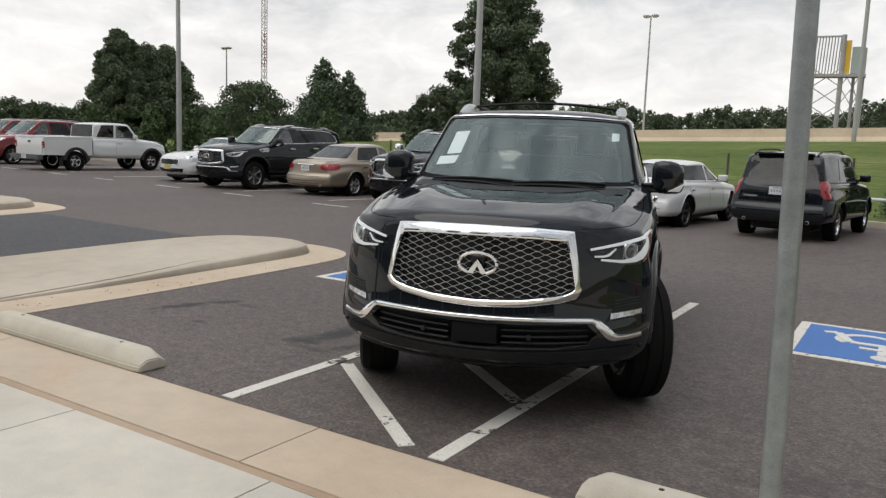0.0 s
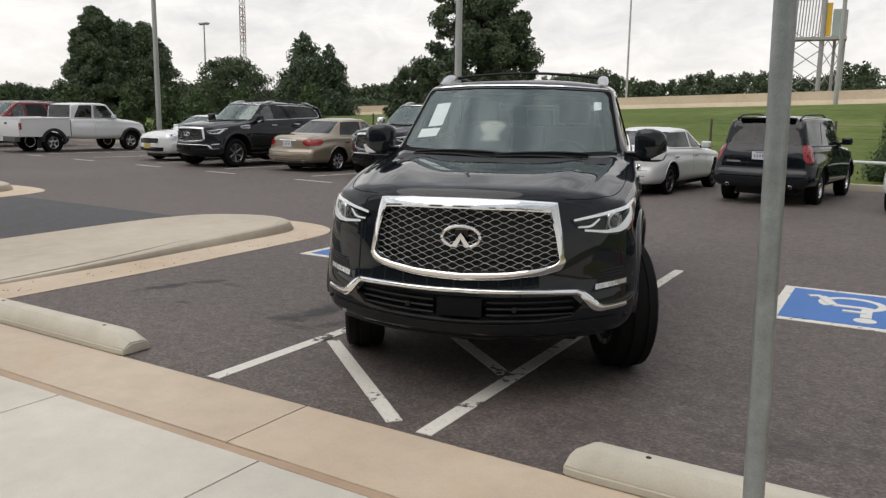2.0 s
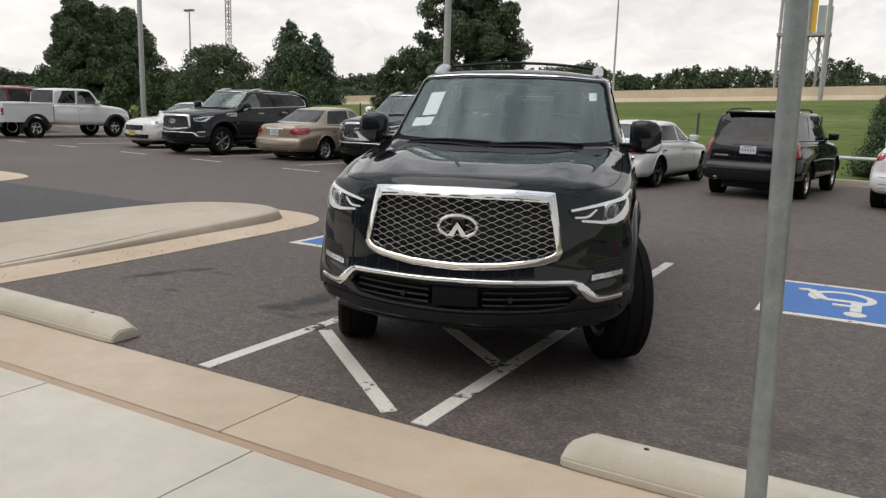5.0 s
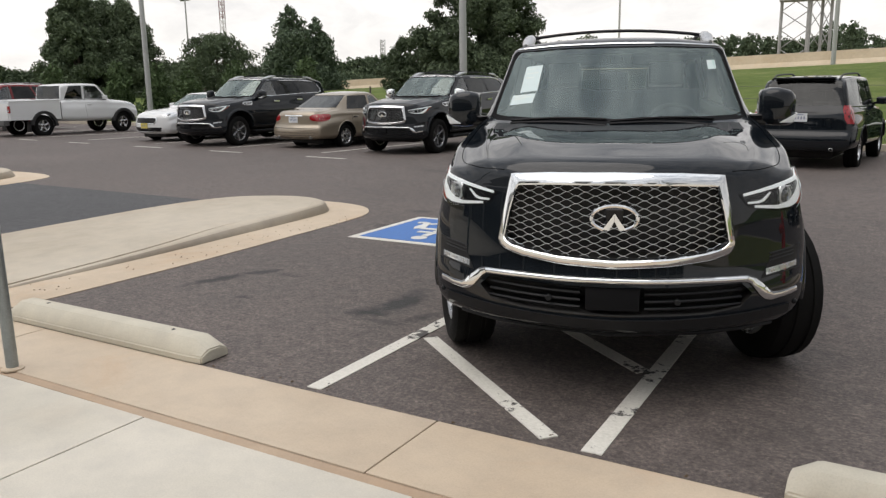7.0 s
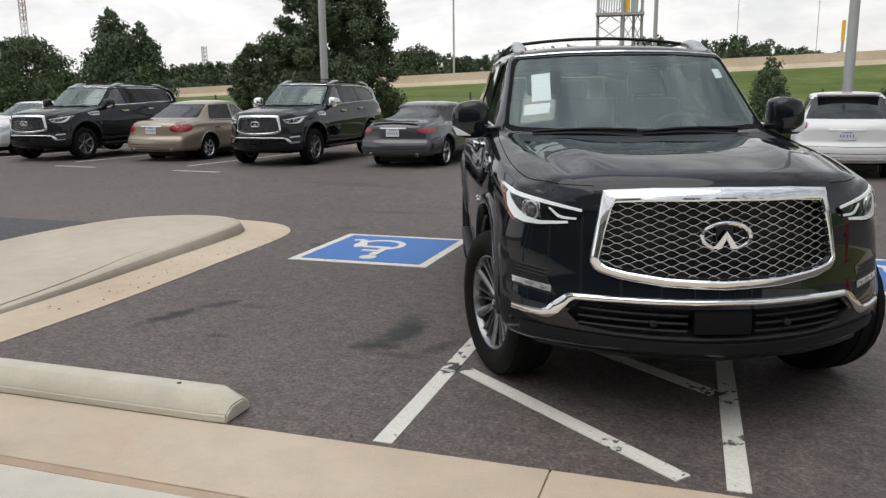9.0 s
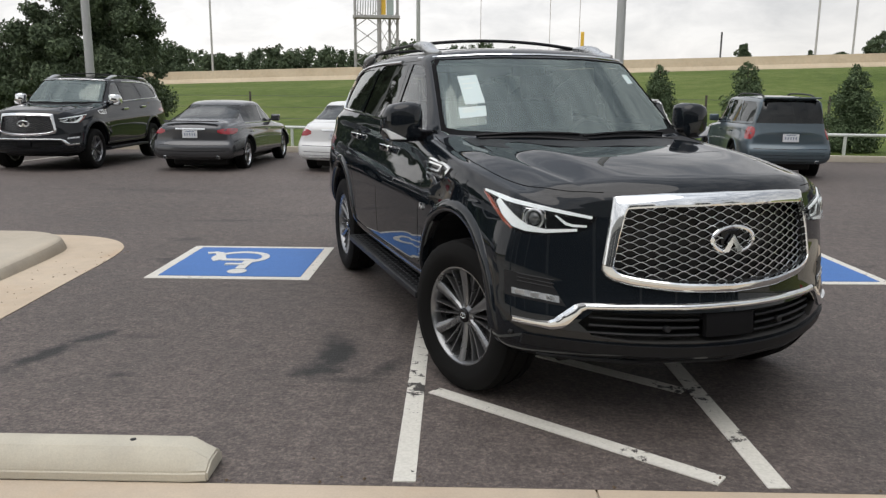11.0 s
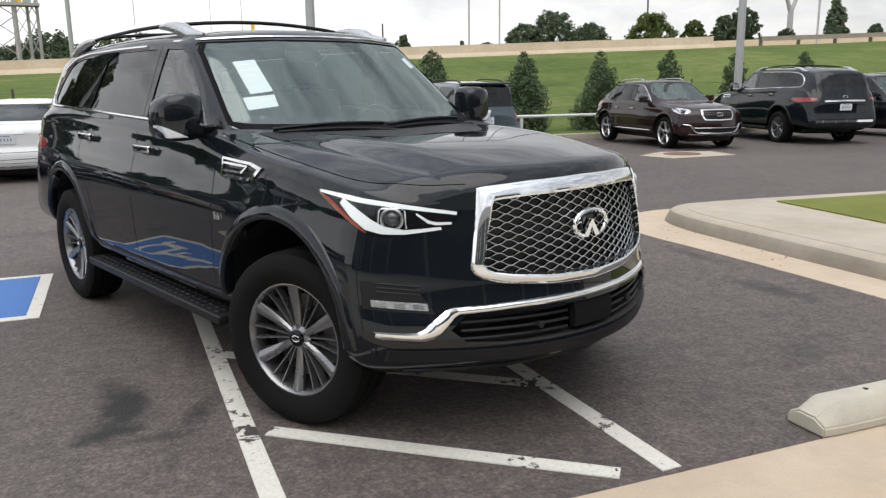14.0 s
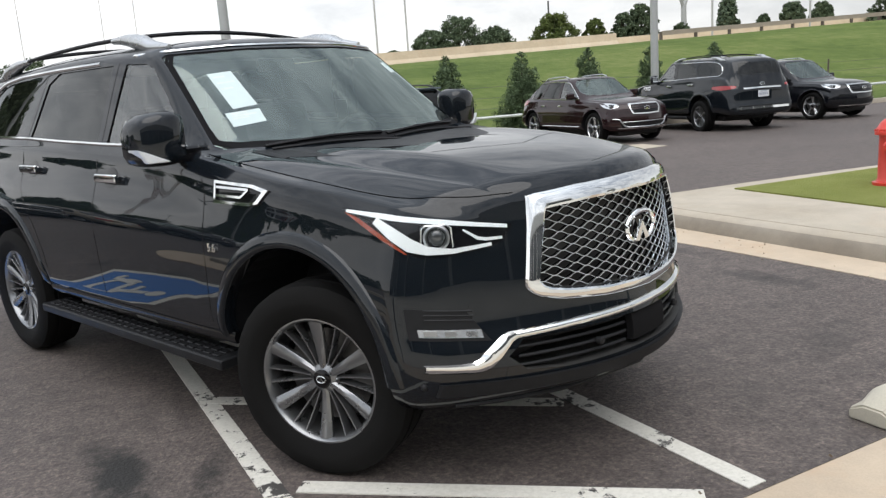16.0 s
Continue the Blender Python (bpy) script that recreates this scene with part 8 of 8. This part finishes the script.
def make_car(name, label, m, mat, p, group="parked cars"):
    s = spec_of(p)
    skin = Skin(s)
    root = base(name, label, p.get("cat", "car"), m, group)
    yf, yr = s["ends"]
    hw, hood, belt, zb = p["hw"], p["hood"], p["belt"], p["zb"]
    extra = []
    car_shell(root, skin, s, mat, extra)
    gz0, gz1, gw = p["grille"]
    gout = resample([(-gw, gz1), (0, gz1 + 0.01), (gw, gz1), (gw * 1.04, (gz0 + gz1) / 2), (gw * 0.9, gz0), (0, gz0 - 0.01), (-gw * 0.9, gz0), (-gw * 1.04, (gz0 + gz1) / 2)], 40)
    zc = (gz0 + gz1) / 2
    gin = [(x * 0.93, zc + (z - zc) * 0.80) for x, z in gout]
    bm = decal(skin, [gin], P_front, 0.002, 0.01, 0.08)
    part("grille", bm, M_DARKMETAL, root, "dark grille")
    bm = decal(skin, ring_quads(gout, gin), P_front, 0.014, 0.03, 0.3)
    bmesh.ops.remove_doubles(bm, verts=bm.verts, dist=0.0004)
    part("grille_surround", bm, M_CHROME if p.get("chrome", True) else mat, root, "", 35)
    for k in range(4):
        z = gz0 + (gz1 - gz0) * (k + 1) / 5
        bm = trim_tube(skin, [(x, z) for x in np.linspace(-gw * 0.9, gw * 0.9, 15)], P_front, 0.006, 4, False, 0.006)
        part("grille_bar", bm, M_GLOSSBLACK if p.get("chrome", True) else M_SATIN, root)
    q = skin.front(0, zc)
    if p.get("emblem", True):
        emblem(root, (0, q.y + 0.015, zc), 0.15)
    lo = zb + 0.10
    bm = decal(skin, [[(-hw * 0.62, lo), (hw * 0.62, lo), (hw * 0.68, lo + 0.12), (-hw * 0.68, lo + 0.12)]], P_front, 0.003, 0.01, 0.1)
    part("lower_intake", bm, M_DARKMETAL, root, "black lower intake")
    bm = decal(skin, strip(resample([(-hw * 0.72, lo - 0.01), (0, lo - 0.02), (hw * 0.72, lo - 0.01)], 15, False), 0.02), P_front, 0.01, 0.02, 0.3)
    part("lower_strip", bm, M_CHROME if p.get("chrome", True) else M_DARKMETAL, root, "", 35)
    if p.get("bright_trim"):
        line = resample([(-hw * 0.84, lo + 0.215), (-hw * 0.70, lo + 0.20), (-hw * 0.60, lo + 0.06), (-hw * 0.5, lo + 0.02), (0, lo + 0.01), (hw * 0.5, lo + 0.02), (hw * 0.60, lo + 0.06), (hw * 0.70, lo + 0.20), (hw * 0.84, lo + 0.215)], 41, False)
        part("bumper_trim", trim_tube(skin, line, P_front, 0.017, 6, False, 0.008, 0.8), M_SATIN, root, "bright bumper trim round the intake", 50)
        part("intake_trim", trim_tube(skin, [(x, lo + 0.135) for x in np.linspace(-hw * 0.62, hw * 0.62, 15)], P_front, 0.010, 6, False, 0.008), M_SATIN, root, "", 50)
        for sg in (-1, 1):
            part("sill_strip", trim_tube(skin, [(y, zb + 0.13) for y in np.linspace(-0.55, -2.30, 15)], P_side(sg), 0.014, 6, False, 0.002), M_CHROME, root, "chrome sill strip", 50)
            arc = [(p["cowl"] - 0.30, belt + 0.03), (p["rf"] - 0.05, p["h"] - 0.13), (-1.9, p["h"] - 0.085), (p["rr"], p["h"] - 0.135), (p["dpil"] + 0.05, p["h"] - 0.24), (p["dpil"] - 0.05, belt + 0.06)]
            part("window_trim", trim_tube(skin, resample(arc, 30, False), P_side(sg), 0.009, 5, False, 0.001), M_CHROME, root, "", 50)
    if p.get("front_plate"):
        q = skin.front(0, lo + 0.16)
        plate_on(root, (0, q.y + 0.012, lo + 0.17), 180, p["front_plate"] == "yellow")
    uc = -0.669 * hw * 0.88 + 0.743 * (yf - 0.36)
    ur = -0.766 * 0.88 * hw - 0.643 * (yr + 0.30 + p["wb"])
    tz0, tz1 = p["tail"]
    boxed = p.get("bed_box")
    for sg in (-1, 1):
        z = hood - 0.16
        bm = decal(skin, [smooth_poly([(uc - 0.26, z + 0.065), (uc + 0.02, z + 0.055), (uc + 0.24, z + 0.01), (uc + 0.20, z - 0.06), (uc - 0.02, z - 0.075), (uc - 0.20, z - 0.01)], 1)], P_diag(sg), 0.004, 0.015, 0.06)
        lamp = part("headlamp", bm, M_LAMPCLEAR, root, "clear headlamp", 40)
        bm = decal(skin, [[(uc - 0.05, z + 0.03), (uc + 0.12, z + 0.015), (uc + 0.10, z - 0.035), (uc - 0.05, z - 0.04)]], P_diag(sg), 0.007, 0.006, 0.08)
        part("lamp_pod", bm, M_GLOSSBLACK, lamp)
        tails = p.get("tails", 0.20)
        tl = [(ur - tails, tz1 - 0.01), (ur + 0.02, tz1), (ur + p.get("tailw", 0.16), tz1 - 0.01), (ur + p.get("tailw", 0.16), tz0 + 0.02), (ur + 0.02, tz0), (ur - tails * 0.8, tz0 + 0.03)]
        bm = decal(skin, [smooth_poly(tl, 1)], P_diagr(sg, -p["wb"]), 0.006, 0.02, 0.06) if not boxed else None
        if bm:
            part("tail_lamp", bm, p.get("tailmat", M_LAMPRED), root, "red tail lamp", 40)
        line = [(p["cowl"] - 0.30, belt + 0.012), (p["bpil"], belt + 0.022), (p.get("dpil") or p["cpil"], belt + 0.045)]
        bm = trim_tube(skin, resample(line, 20, False), P_side(sg), 0.009, 5, False, 0.001)
        part("belt_trim", bm, M_CHROME if p.get("chrome", True) else M_GLOSSBLACK, root, "", 50)
        for yy in (p["bpil"], p["cowl"] - 0.25, p["cpil"] + 0.1):
            if p.get("two_door") and yy != p["bpil"]:
                continue
            bm = decal(skin, strip(resample([(yy, belt - 0.02), (yy - 0.01, (belt + zb) / 2), (yy + 0.02, zb + 0.14)], 8, False), 0.008), P_side(sg), 0.0012, 0.004, 0.3)
            part("door_seam", bm, M_GLOSSBLACK, root)
        for yy in (p["bpil"] + 0.16, p["cpil"] + 0.22):
            if p.get("two_door") and yy < p["bpil"]:
                continue
            qs = skin.side(yy, belt - 0.13, sg)
            if qs is None:
                continue
            bm = bmesh.new()
            add_box(bm, (qs.x + sg * 0.02, yy, belt - 0.13), (0.02, 0.19, 0.03), None, 0.008, 2)
            add_box(bm, (qs.x + sg * 0.006, yy, belt - 0.13), (0.02, 0.17, 0.016))
            part("door_handle", bm, M_CHROME if p.get("chrome", True) else mat, root, "", 40)
        qs = skin.side(p["cowl"] - 0.42, belt + 0.02, sg)
        bm = bmesh.new()
        add_box(bm, (qs.x + sg * 0.13, p["cowl"] - 0.45, belt + 0.10), (0.20, 0.12, 0.15), None, 0.045, 3)
        mo = part("door_mirror", bm, p.get("mirror", mat), root, "", 50)
        bm = bmesh.new()
        add_box(bm, (qs.x + sg * 0.03, p["cowl"] - 0.44, belt + 0.05), (0.10, 0.06, 0.05), None, 0.015, 2)
        part("mirror_foot", bm, M_GLOSSBLACK, mo)
        for k, cy in enumerate((0.0, -p["wb"])):
            r = p["wheel"][0] + 0.055
            pts = [(cy + (r + 0.012) * math.cos(radians(a)), p["wheel"][0] + 0.01 + (r + 0.012) * math.sin(radians(a))) for a in range(0, 181, 8)]
            if boxed:
                bm = bmesh.new()
                ri, ro = p["wheel"][0] + 0.018, p["wheel"][0] + 0.125
                loops = []
                for a in range(-4, 185, 9):
                    cs, sn = math.cos(radians(a)), math.sin(radians(a))
                    ring = ((ri, hw - 0.10), (ri, hw + 0.030), (ro - 0.02, hw + 0.045), (ro, hw + 0.012), (ro, hw - 0.10))
                    loops.append([bm.verts.new((sg * x, cy + r2 * cs, p["wheel"][0] + 0.01 + r2 * sn)) for r2, x in ring])
                for a, b in zip(loops, loops[1:]):
                    for k2 in range(5):
                        bm.faces.new((a[k2], a[(k2 + 1) % 5], b[(k2 + 1) % 5], b[k2]))
                bm.faces.new(loops[0])
                bm.faces.new(loops[-1][::-1])
                bmesh.ops.recalc_face_normals(bm, faces=bm.faces)
            else:
                bm = trim_tube(skin, pts, P_side(sg), 0.014, 6, False, -0.004)
            part("arch_flare", bm, M_FLARE if boxed else mat, root, "dark grey plastic arch flare" if boxed else "", 60)
            wheel(root, (sg * (hw - p["wheel"][1] / 2 - 0.045), cy, p["wheel"][0] - 0.005), sg, p["wheelspec"])
        if p.get("rails"):
            pts = []
            for k in range(15):
                y = p["rf"] - 0.25 + (p["rr"] - p["rf"] + 0.35) * k / 14
                qq = skin.top(sg * (s["wr"](y) - 0.10), y)
                pts.append(qq + Vector((0, 0, 0.01 + 0.045 * min(1, k / 2, (14 - k) / 2))))
            bm = bmesh.new()
            add_tube(bm, pts, 0.018, 6)
            part("roof_rail", bm, p["rails"], root, "", 50)
    if boxed:
        truck_bed(root, p, mat)
        return root
    for z, w in ((zb + 0.36, 0.93), (zb + 0.24, 0.86)):
        bm = decal(skin, strip(resample([(-hw * w, z), (0, z - 0.01), (hw * w, z)], 15, False), 0.009), P_rear, 0.0015, 0.004, 0.3)
        part("bumper_seam", bm, M_GLOSSBLACK, root)
    q = skin.rear(0, p["plate_z"])
    plate_on(root, (0, q.y - 0.012, p["plate_z"]), 0)
    bm = decal(skin, strip([(-0.30, p["plate_z"] + 0.105), (0.30, p["plate_z"] + 0.105)], 0.028), P_rear, 0.012, 0.02, 0.1)
    part("tailgate_bar", bm, M_CHROME if p.get("chrome", True) else mat, root, "", 35)
    bm = decal(skin, [[(-hw * 0.80, zb + 0.03), (hw * 0.80, zb + 0.03), (hw * 0.76, zb + 0.17), (-hw * 0.76, zb + 0.17)]], P_rear, 0.003, 0.01, 0.1)
    part("rear_valance", bm, M_DARKMETAL, root)
    for sg in (-1, 1):
        bm = bmesh.new()
        q = skin.rear(sg * hw * 0.6, zb + 0.14)
        add_lathe(bm, [(0.035, -0.12), (0.035, 0.015), (0.03, 0.018), (0.03, -0.05)], Matrix.Translation((sg * hw * 0.6, q.y, zb + 0.11)) @ Matrix.Rotation(radians(90), 4, "X"), 14)
        part("exhaust_tip", bm, M_SATIN, root)
        part("front_seat", seat_bm(0.46, p["bpil"] - 0.05 + 0.2, sg * 0.36, zb + 0.36, 0.56), M_SEAT, root, "", 40)
    bm = bmesh.new()
    add_box(bm, (0, -p["wb"] / 2, zb - 0.02), (1.1, p["wb"] + 1.2, 0.14), None, 0.03)
    part("underbody", bm, M_DRUM, root)
    if p.get("lip"):
        bm = bmesh.new()
        add_box(bm, (0, yr + 0.13, p["deck"] + 0.012), (hw * 1.22, 0.11, 0.026), None, 0.012, 2)
        part("boot_lip", bm, mat, root, "", 40)
    if p.get("spoiler"):
        bm = bmesh.new()
        q = skin.rear(0, p["h"] - 0.10)
        add_box(bm, (0, q.y + 0.02, p["h"] - 0.055), (1.05, 0.22, 0.035), None, 0.012, 2)
        part("roof_spoiler", bm, mat, root, "", 40)
    if p.get("spare_bars"):
        bm = bmesh.new()
        q = skin.rear(0.42, belt - 0.22)
        add_box(bm, (-0.5, q.y - 0.008, belt - 0.26), (0.26, 0.01, 0.03))
        part("badge_bar", bm, M_SATIN, root)
    return root


def truck_bed(root, p, mat):
    """A straight-sided load bed with tailgate, step bumper and square lamps."""
    hw, cy, cz, r = p["hw"], -p["wb"], p["wheel"][0] + 0.01, p["wheel"][0] + 0.075
    z0, y0, y1, top = 0.60, -2.64, -4.55, p["deck"] + 0.03
    a0 = math.degrees(math.asin((z0 - cz) / r))
    arch = [(cy + r * math.cos(radians(a)), cz + r * math.sin(radians(a))) for a in np.linspace(a0, 180 - a0, 17)]
    side = [(y0, z0)] + arch + [(y1 + 0.02, z0 + 0.02), (y1, top - 0.04), (y1 + 0.02, top), (y0, top + 0.02)]
    for sg in (-1, 1):
        me = prism_mesh(side, "x", sg * (hw - 0.07), sg * (hw - 0.004), mat)
        ob = new("bed_side", me)
        ob.parent = root
        bm = bmesh.new()
        add_tube(bm, [(sg * (hw - 0.03), y0, top + 0.02), (sg * (hw - 0.03), y1 + 0.02, top)], 0.035, 8)
        part("bed_rail", bm, mat, root, "", 50)
        bm = bmesh.new()
        add_box(bm, (sg * (hw - 0.045), y1 + 0.015, 0.98), (0.10, 0.07, 0.24), None, 0.012)
        lamp = part("tail_lamp", bm, M_LAMPRED, root, "square red tail lamp")
        bm = bmesh.new()
        add_box(bm, (sg * (hw - 0.045), y1 - 0.022, 0.93), (0.08, 0.012, 0.06))
        part("reversing_lens", bm, M_LAMPCLEAR, lamp)
        bm = bmesh.new()
        add_box(bm, (sg * (hw - 0.16), cy - 0.50, 0.36), (0.24, 0.015, 0.34))
        part("mud_flap", bm, M_DARKMETAL, root)
        bm = bmesh.new()
        add_box(bm, (sg * (hw - 0.01), -2.615, 0.90), (0.012, 0.02, 0.60))
        part("bed_gap", bm, M_DARKMETAL, root)
    for nm, c, d, m in (("tailgate", (0, y1 + 0.03, 0.89), (2 * hw - 0.20, 0.06, 0.60), mat), ("bed_floor", (0, (y0 + y1) / 2, 0.70), (2 * hw - 0.16, 1.86, 0.06), mat), ("bed_front", (0, y0 - 0.03, 0.93), (2 * hw - 0.16, 0.05, 0.50), mat),
                        ("step_bumper", (0, y1 - 0.12, 0.53), (2 * hw - 0.06, 0.20, 0.17), M_STEELD), ("tailgate_latch", (0, y1 - 0.004, 1.08), (0.16, 0.02, 0.06), M_DARKMETAL)):
        bm = bmesh.new()
        add_box(bm, c, d, None, 0.012, 2)
        part(nm, bm, m, root, "", 40)
    plate_on(root, (0, y1 - 0.225, 0.54), 0)


def wheels(r, w, rim, n=5, kind="wide", mat=None, phase=0.3):
    d = dict(tyre=(r, w, rim), spokes=n, kind=kind, phase=phase)
    d["mat"] = mat or M_ALLOYB
    if mat:
        d["mat"] = mat
        d["rim_label"] = "dark machined alloy rim"
    return d


W_SED = wheels(0.325, 0.215, 0.205, 7)
W_SPORT = wheels(0.335, 0.235, 0.235, 5, "twin")
W_DARK = wheels(0.335, 0.235, 0.235, 5, "twin", M_ALLOYDARK)
W_CROSS = wheels(0.372, 0.24, 0.270, 5, "twin")
W_SUVB = wheels(0.365, 0.245, 0.22, 5, "wide")
W_TRUCK = wheels(0.385, 0.255, 0.21, 5, "wide")

SEDAN = dict(fo=0.93, wb=2.72, ro=1.14, hw=0.90, h=1.47, hood=0.96, belt=0.955, deck=1.03, cowl=-0.42, rf=-1.20, rr=-2.38, bl=-3.18, zb=0.22, bpil=-1.55, cpil=-2.55, wheel=(0.325, 0.215), wheelspec=W_SED, grille=(0.62, 0.76, 0.42), tail=(0.74, 0.93), plate_z=0.79, tailw=0.36)
CROSS = dict(fo=0.92, wb=2.85, ro=0.84, hw=0.92, h=1.585, hood=1.05, belt=1.035, deck=1.10, cowl=-0.40, rf=-1.20, rr=-2.78, bl=-3.52, zb=0.27, bpil=-1.58, cpil=-2.46, dpil=-2.98, wheel=(0.372, 0.24), wheelspec=W_CROSS, grille=(0.68, 0.92, 0.40), tail=(0.90, 1.05), plate_z=0.82, rails=M_SATIN, tailw=0.22, nose=0.48, spoiler=True)
BOXY = dict(fo=0.92, wb=2.70, ro=1.05, hw=0.97, h=1.74, hood=1.12, belt=1.12, deck=1.15, cowl=-0.42, rf=-1.10, rr=-3.45, bl=-3.66, zb=0.30, bpil=-1.50, cpil=-2.45, dpil=-3.30, wheel=(0.365, 0.245), wheelspec=W_SUVB, grille=(0.78, 0.95, 0.42), tail=(0.86, 1.20), plate_z=0.98, tails=0.08, tailw=0.20, rails=M_DARKMETAL, nose=0.30, tailround=0.14, spoiler=True)

beige_car = make_car("sedan", "champagne beige sedan with red tail lamps, parked nose-in", stand(-16.62, 18.95, 4.5), M_BEIGE, dict(SEDAN, h=1.49, emblem=False, clear=True))
grey_car = make_car("sedan", "dark graphite sport sedan with slim red lamps and small boot spoiler", stand(-10.15, 19.43, 3), M_GREY, dict(SEDAN, wb=2.85, ro=1.08, h=1.44, hood=0.93, belt=0.93, rf=-1.30, rr=-2.35, bl=-3.38, wheelspec=W_SPORT, wheel=(0.335, 0.235), tail=(0.78, 0.90), tailw=0.34, tailmat=M_LAMPREDDK, cpil=-2.78, lip=True))
white_car = make_car("sedan", "white sedan with dark red tail lamps, parked nose-in", stand(-7.1, 19.79, 0.5), M_WHITE, dict(SEDAN, wb=2.80, ro=1.10, h=1.45, rf=-1.32, rr=-2.35, bl=-3.38, wheelspec=W_DARK, wheel=(0.335, 0.235), tail=(0.76, 0.91), tailw=0.34, tailmat=M_LAMPREDDK, emblem=False, cpil=-2.78))
hybrid_car = make_car("sedan", "white sedan with dark hexagonal grille and yellow front plate", stand(-22.55, 15.75, 183), M_WHITE, dict(SEDAN, wb=2.85, h=1.46, hood=0.98, grille=(0.55, 0.74, 0.46), front_plate="yellow", emblem=False, wheelspec=W_SPORT, wheel=(0.335, 0.235)))
box_car = make_car("boxy_suv", "black boxy family SUV with dark glass and red lamps", stand(-4.24, 19.94, 0.9), M_BLACK, dict(BOXY, emblem=False, chrome=False, spare_bars=True))
slate_car = make_car("boxy_suv", "slate blue small SUV with black roof rails", stand(1.81, 20.1, 0.2), M_SLATE, dict(BOXY, wb=2.55, hw=0.87, h=1.66, hood=1.03, belt=1.05, deck=1.06, zb=0.27, emblem=False, chrome=False, wheel=(0.35, 0.225), grille=(0.72, 0.88, 0.40), tail=(0.80, 1.05), plate_z=0.84))
white_cross = make_car("crossover", "white crossover with dark rear glass and slim red lamps", stand(-1.2, 19.8, 0), M_WHITE, dict(CROSS, rails=None))
plum_car = make_car("crossover", "dark plum crossover with chrome grille, facing the lane", stand(7.43, 17.45, 180), M_BURG, dict(CROSS, clear=True, bright_trim=True))
black_cross = make_car("crossover", "black crossover with chrome grille and silver wheels", stand(14.68, 17.75, 184), M_BLACKBLUE, dict(CROSS, hw=0.95, h=1.66, grille=(0.68, 0.92, 0.46)))
red_car = make_car("crossover", "maroon red crossover facing the lane", stand(-34.6, 14.8, 184), M_RED, dict(CROSS, h=1.84, wb=3.02, hw=1.0, hood=1.18, belt=1.17, rr=-3.25, bl=-3.75, cpil=-2.6, dpil=-3.3, deck=1.2, emblem=False, clear=True))
red_car_2 = copy_thing(red_car, stand(-38.4, 15.3, 184))
silver_car = make_car("sedan", "pale silver sedan at the far end of the row", stand(-42.7, 16.6, 183), plain("paint_silver", (0.42, 0.43, 0.43), 0.3, 0.5, 0.8), dict(SEDAN, emblem=False))
truck = make_car("pickup_truck", "white extended-cab pickup with grey wheel arch flares", stand(-30.1, 18.25, 5.5), M_WHITE, dict(
    fo=0.84, wb=3.3, ro=-0.70, hw=0.92, wr=0.74, h=1.86, hood=1.22, belt=1.22, deck=1.22, cowl=-0.34, rf=-0.92, rr=-2.44, bl=-2.56, zb=0.44, bpil=-1.58, cpil=-2.34, two_door=True, wheel=(0.385, 0.255), wheelspec=W_TRUCK,
    grille=(0.86, 1.04, 0.52), tail=(0.90, 1.12), plate_z=0.62, tailw=0.06, bed_box=True, emblem=False, nose=0.22, tailround=0.02, cat="pickup truck", clear=True, chrome=False))

# three more of the same black SUV, with straight wheels
for at, label in ((stand(-13.05, 15.69, 185), "black full-size SUV with chrome grille facing the lane"), (stand(-19.46, 15.0, 185), "black full-size SUV with mesh grille, parked tail-in"), (stand(11.45, 20.75, -8), "black full-size SUV with chrome bumper strip, seen from behind")):
    twin = copy_thing(suv, at)
    tagged(twin, label, "car", "black dealership SUVs")
    if at.translation.x < -10 and at.translation.x > -15:
        for ch in twin.children:
            if ch.name.startswith("door_mirror"):
                ch.data = ch.data.copy()
                ch.data.materials.clear()
                ch.data.materials.append(M_CHROME)
                tagged(ch, "chrome-capped door mirror")
    for ch in twin.children:
        if ch.name.startswith("wheel") and abs(ch.location.y) < 0.1:
            sd = 1 if ch.location.x > 0 else -1
            ch.matrix_local = pose(*ch.location) @ Matrix.Rotation(0 if sd > 0 else math.pi, 4, "Z")
tagged(suv, "", "", "black dealership SUVs")
stickers(suv, suv_skin)
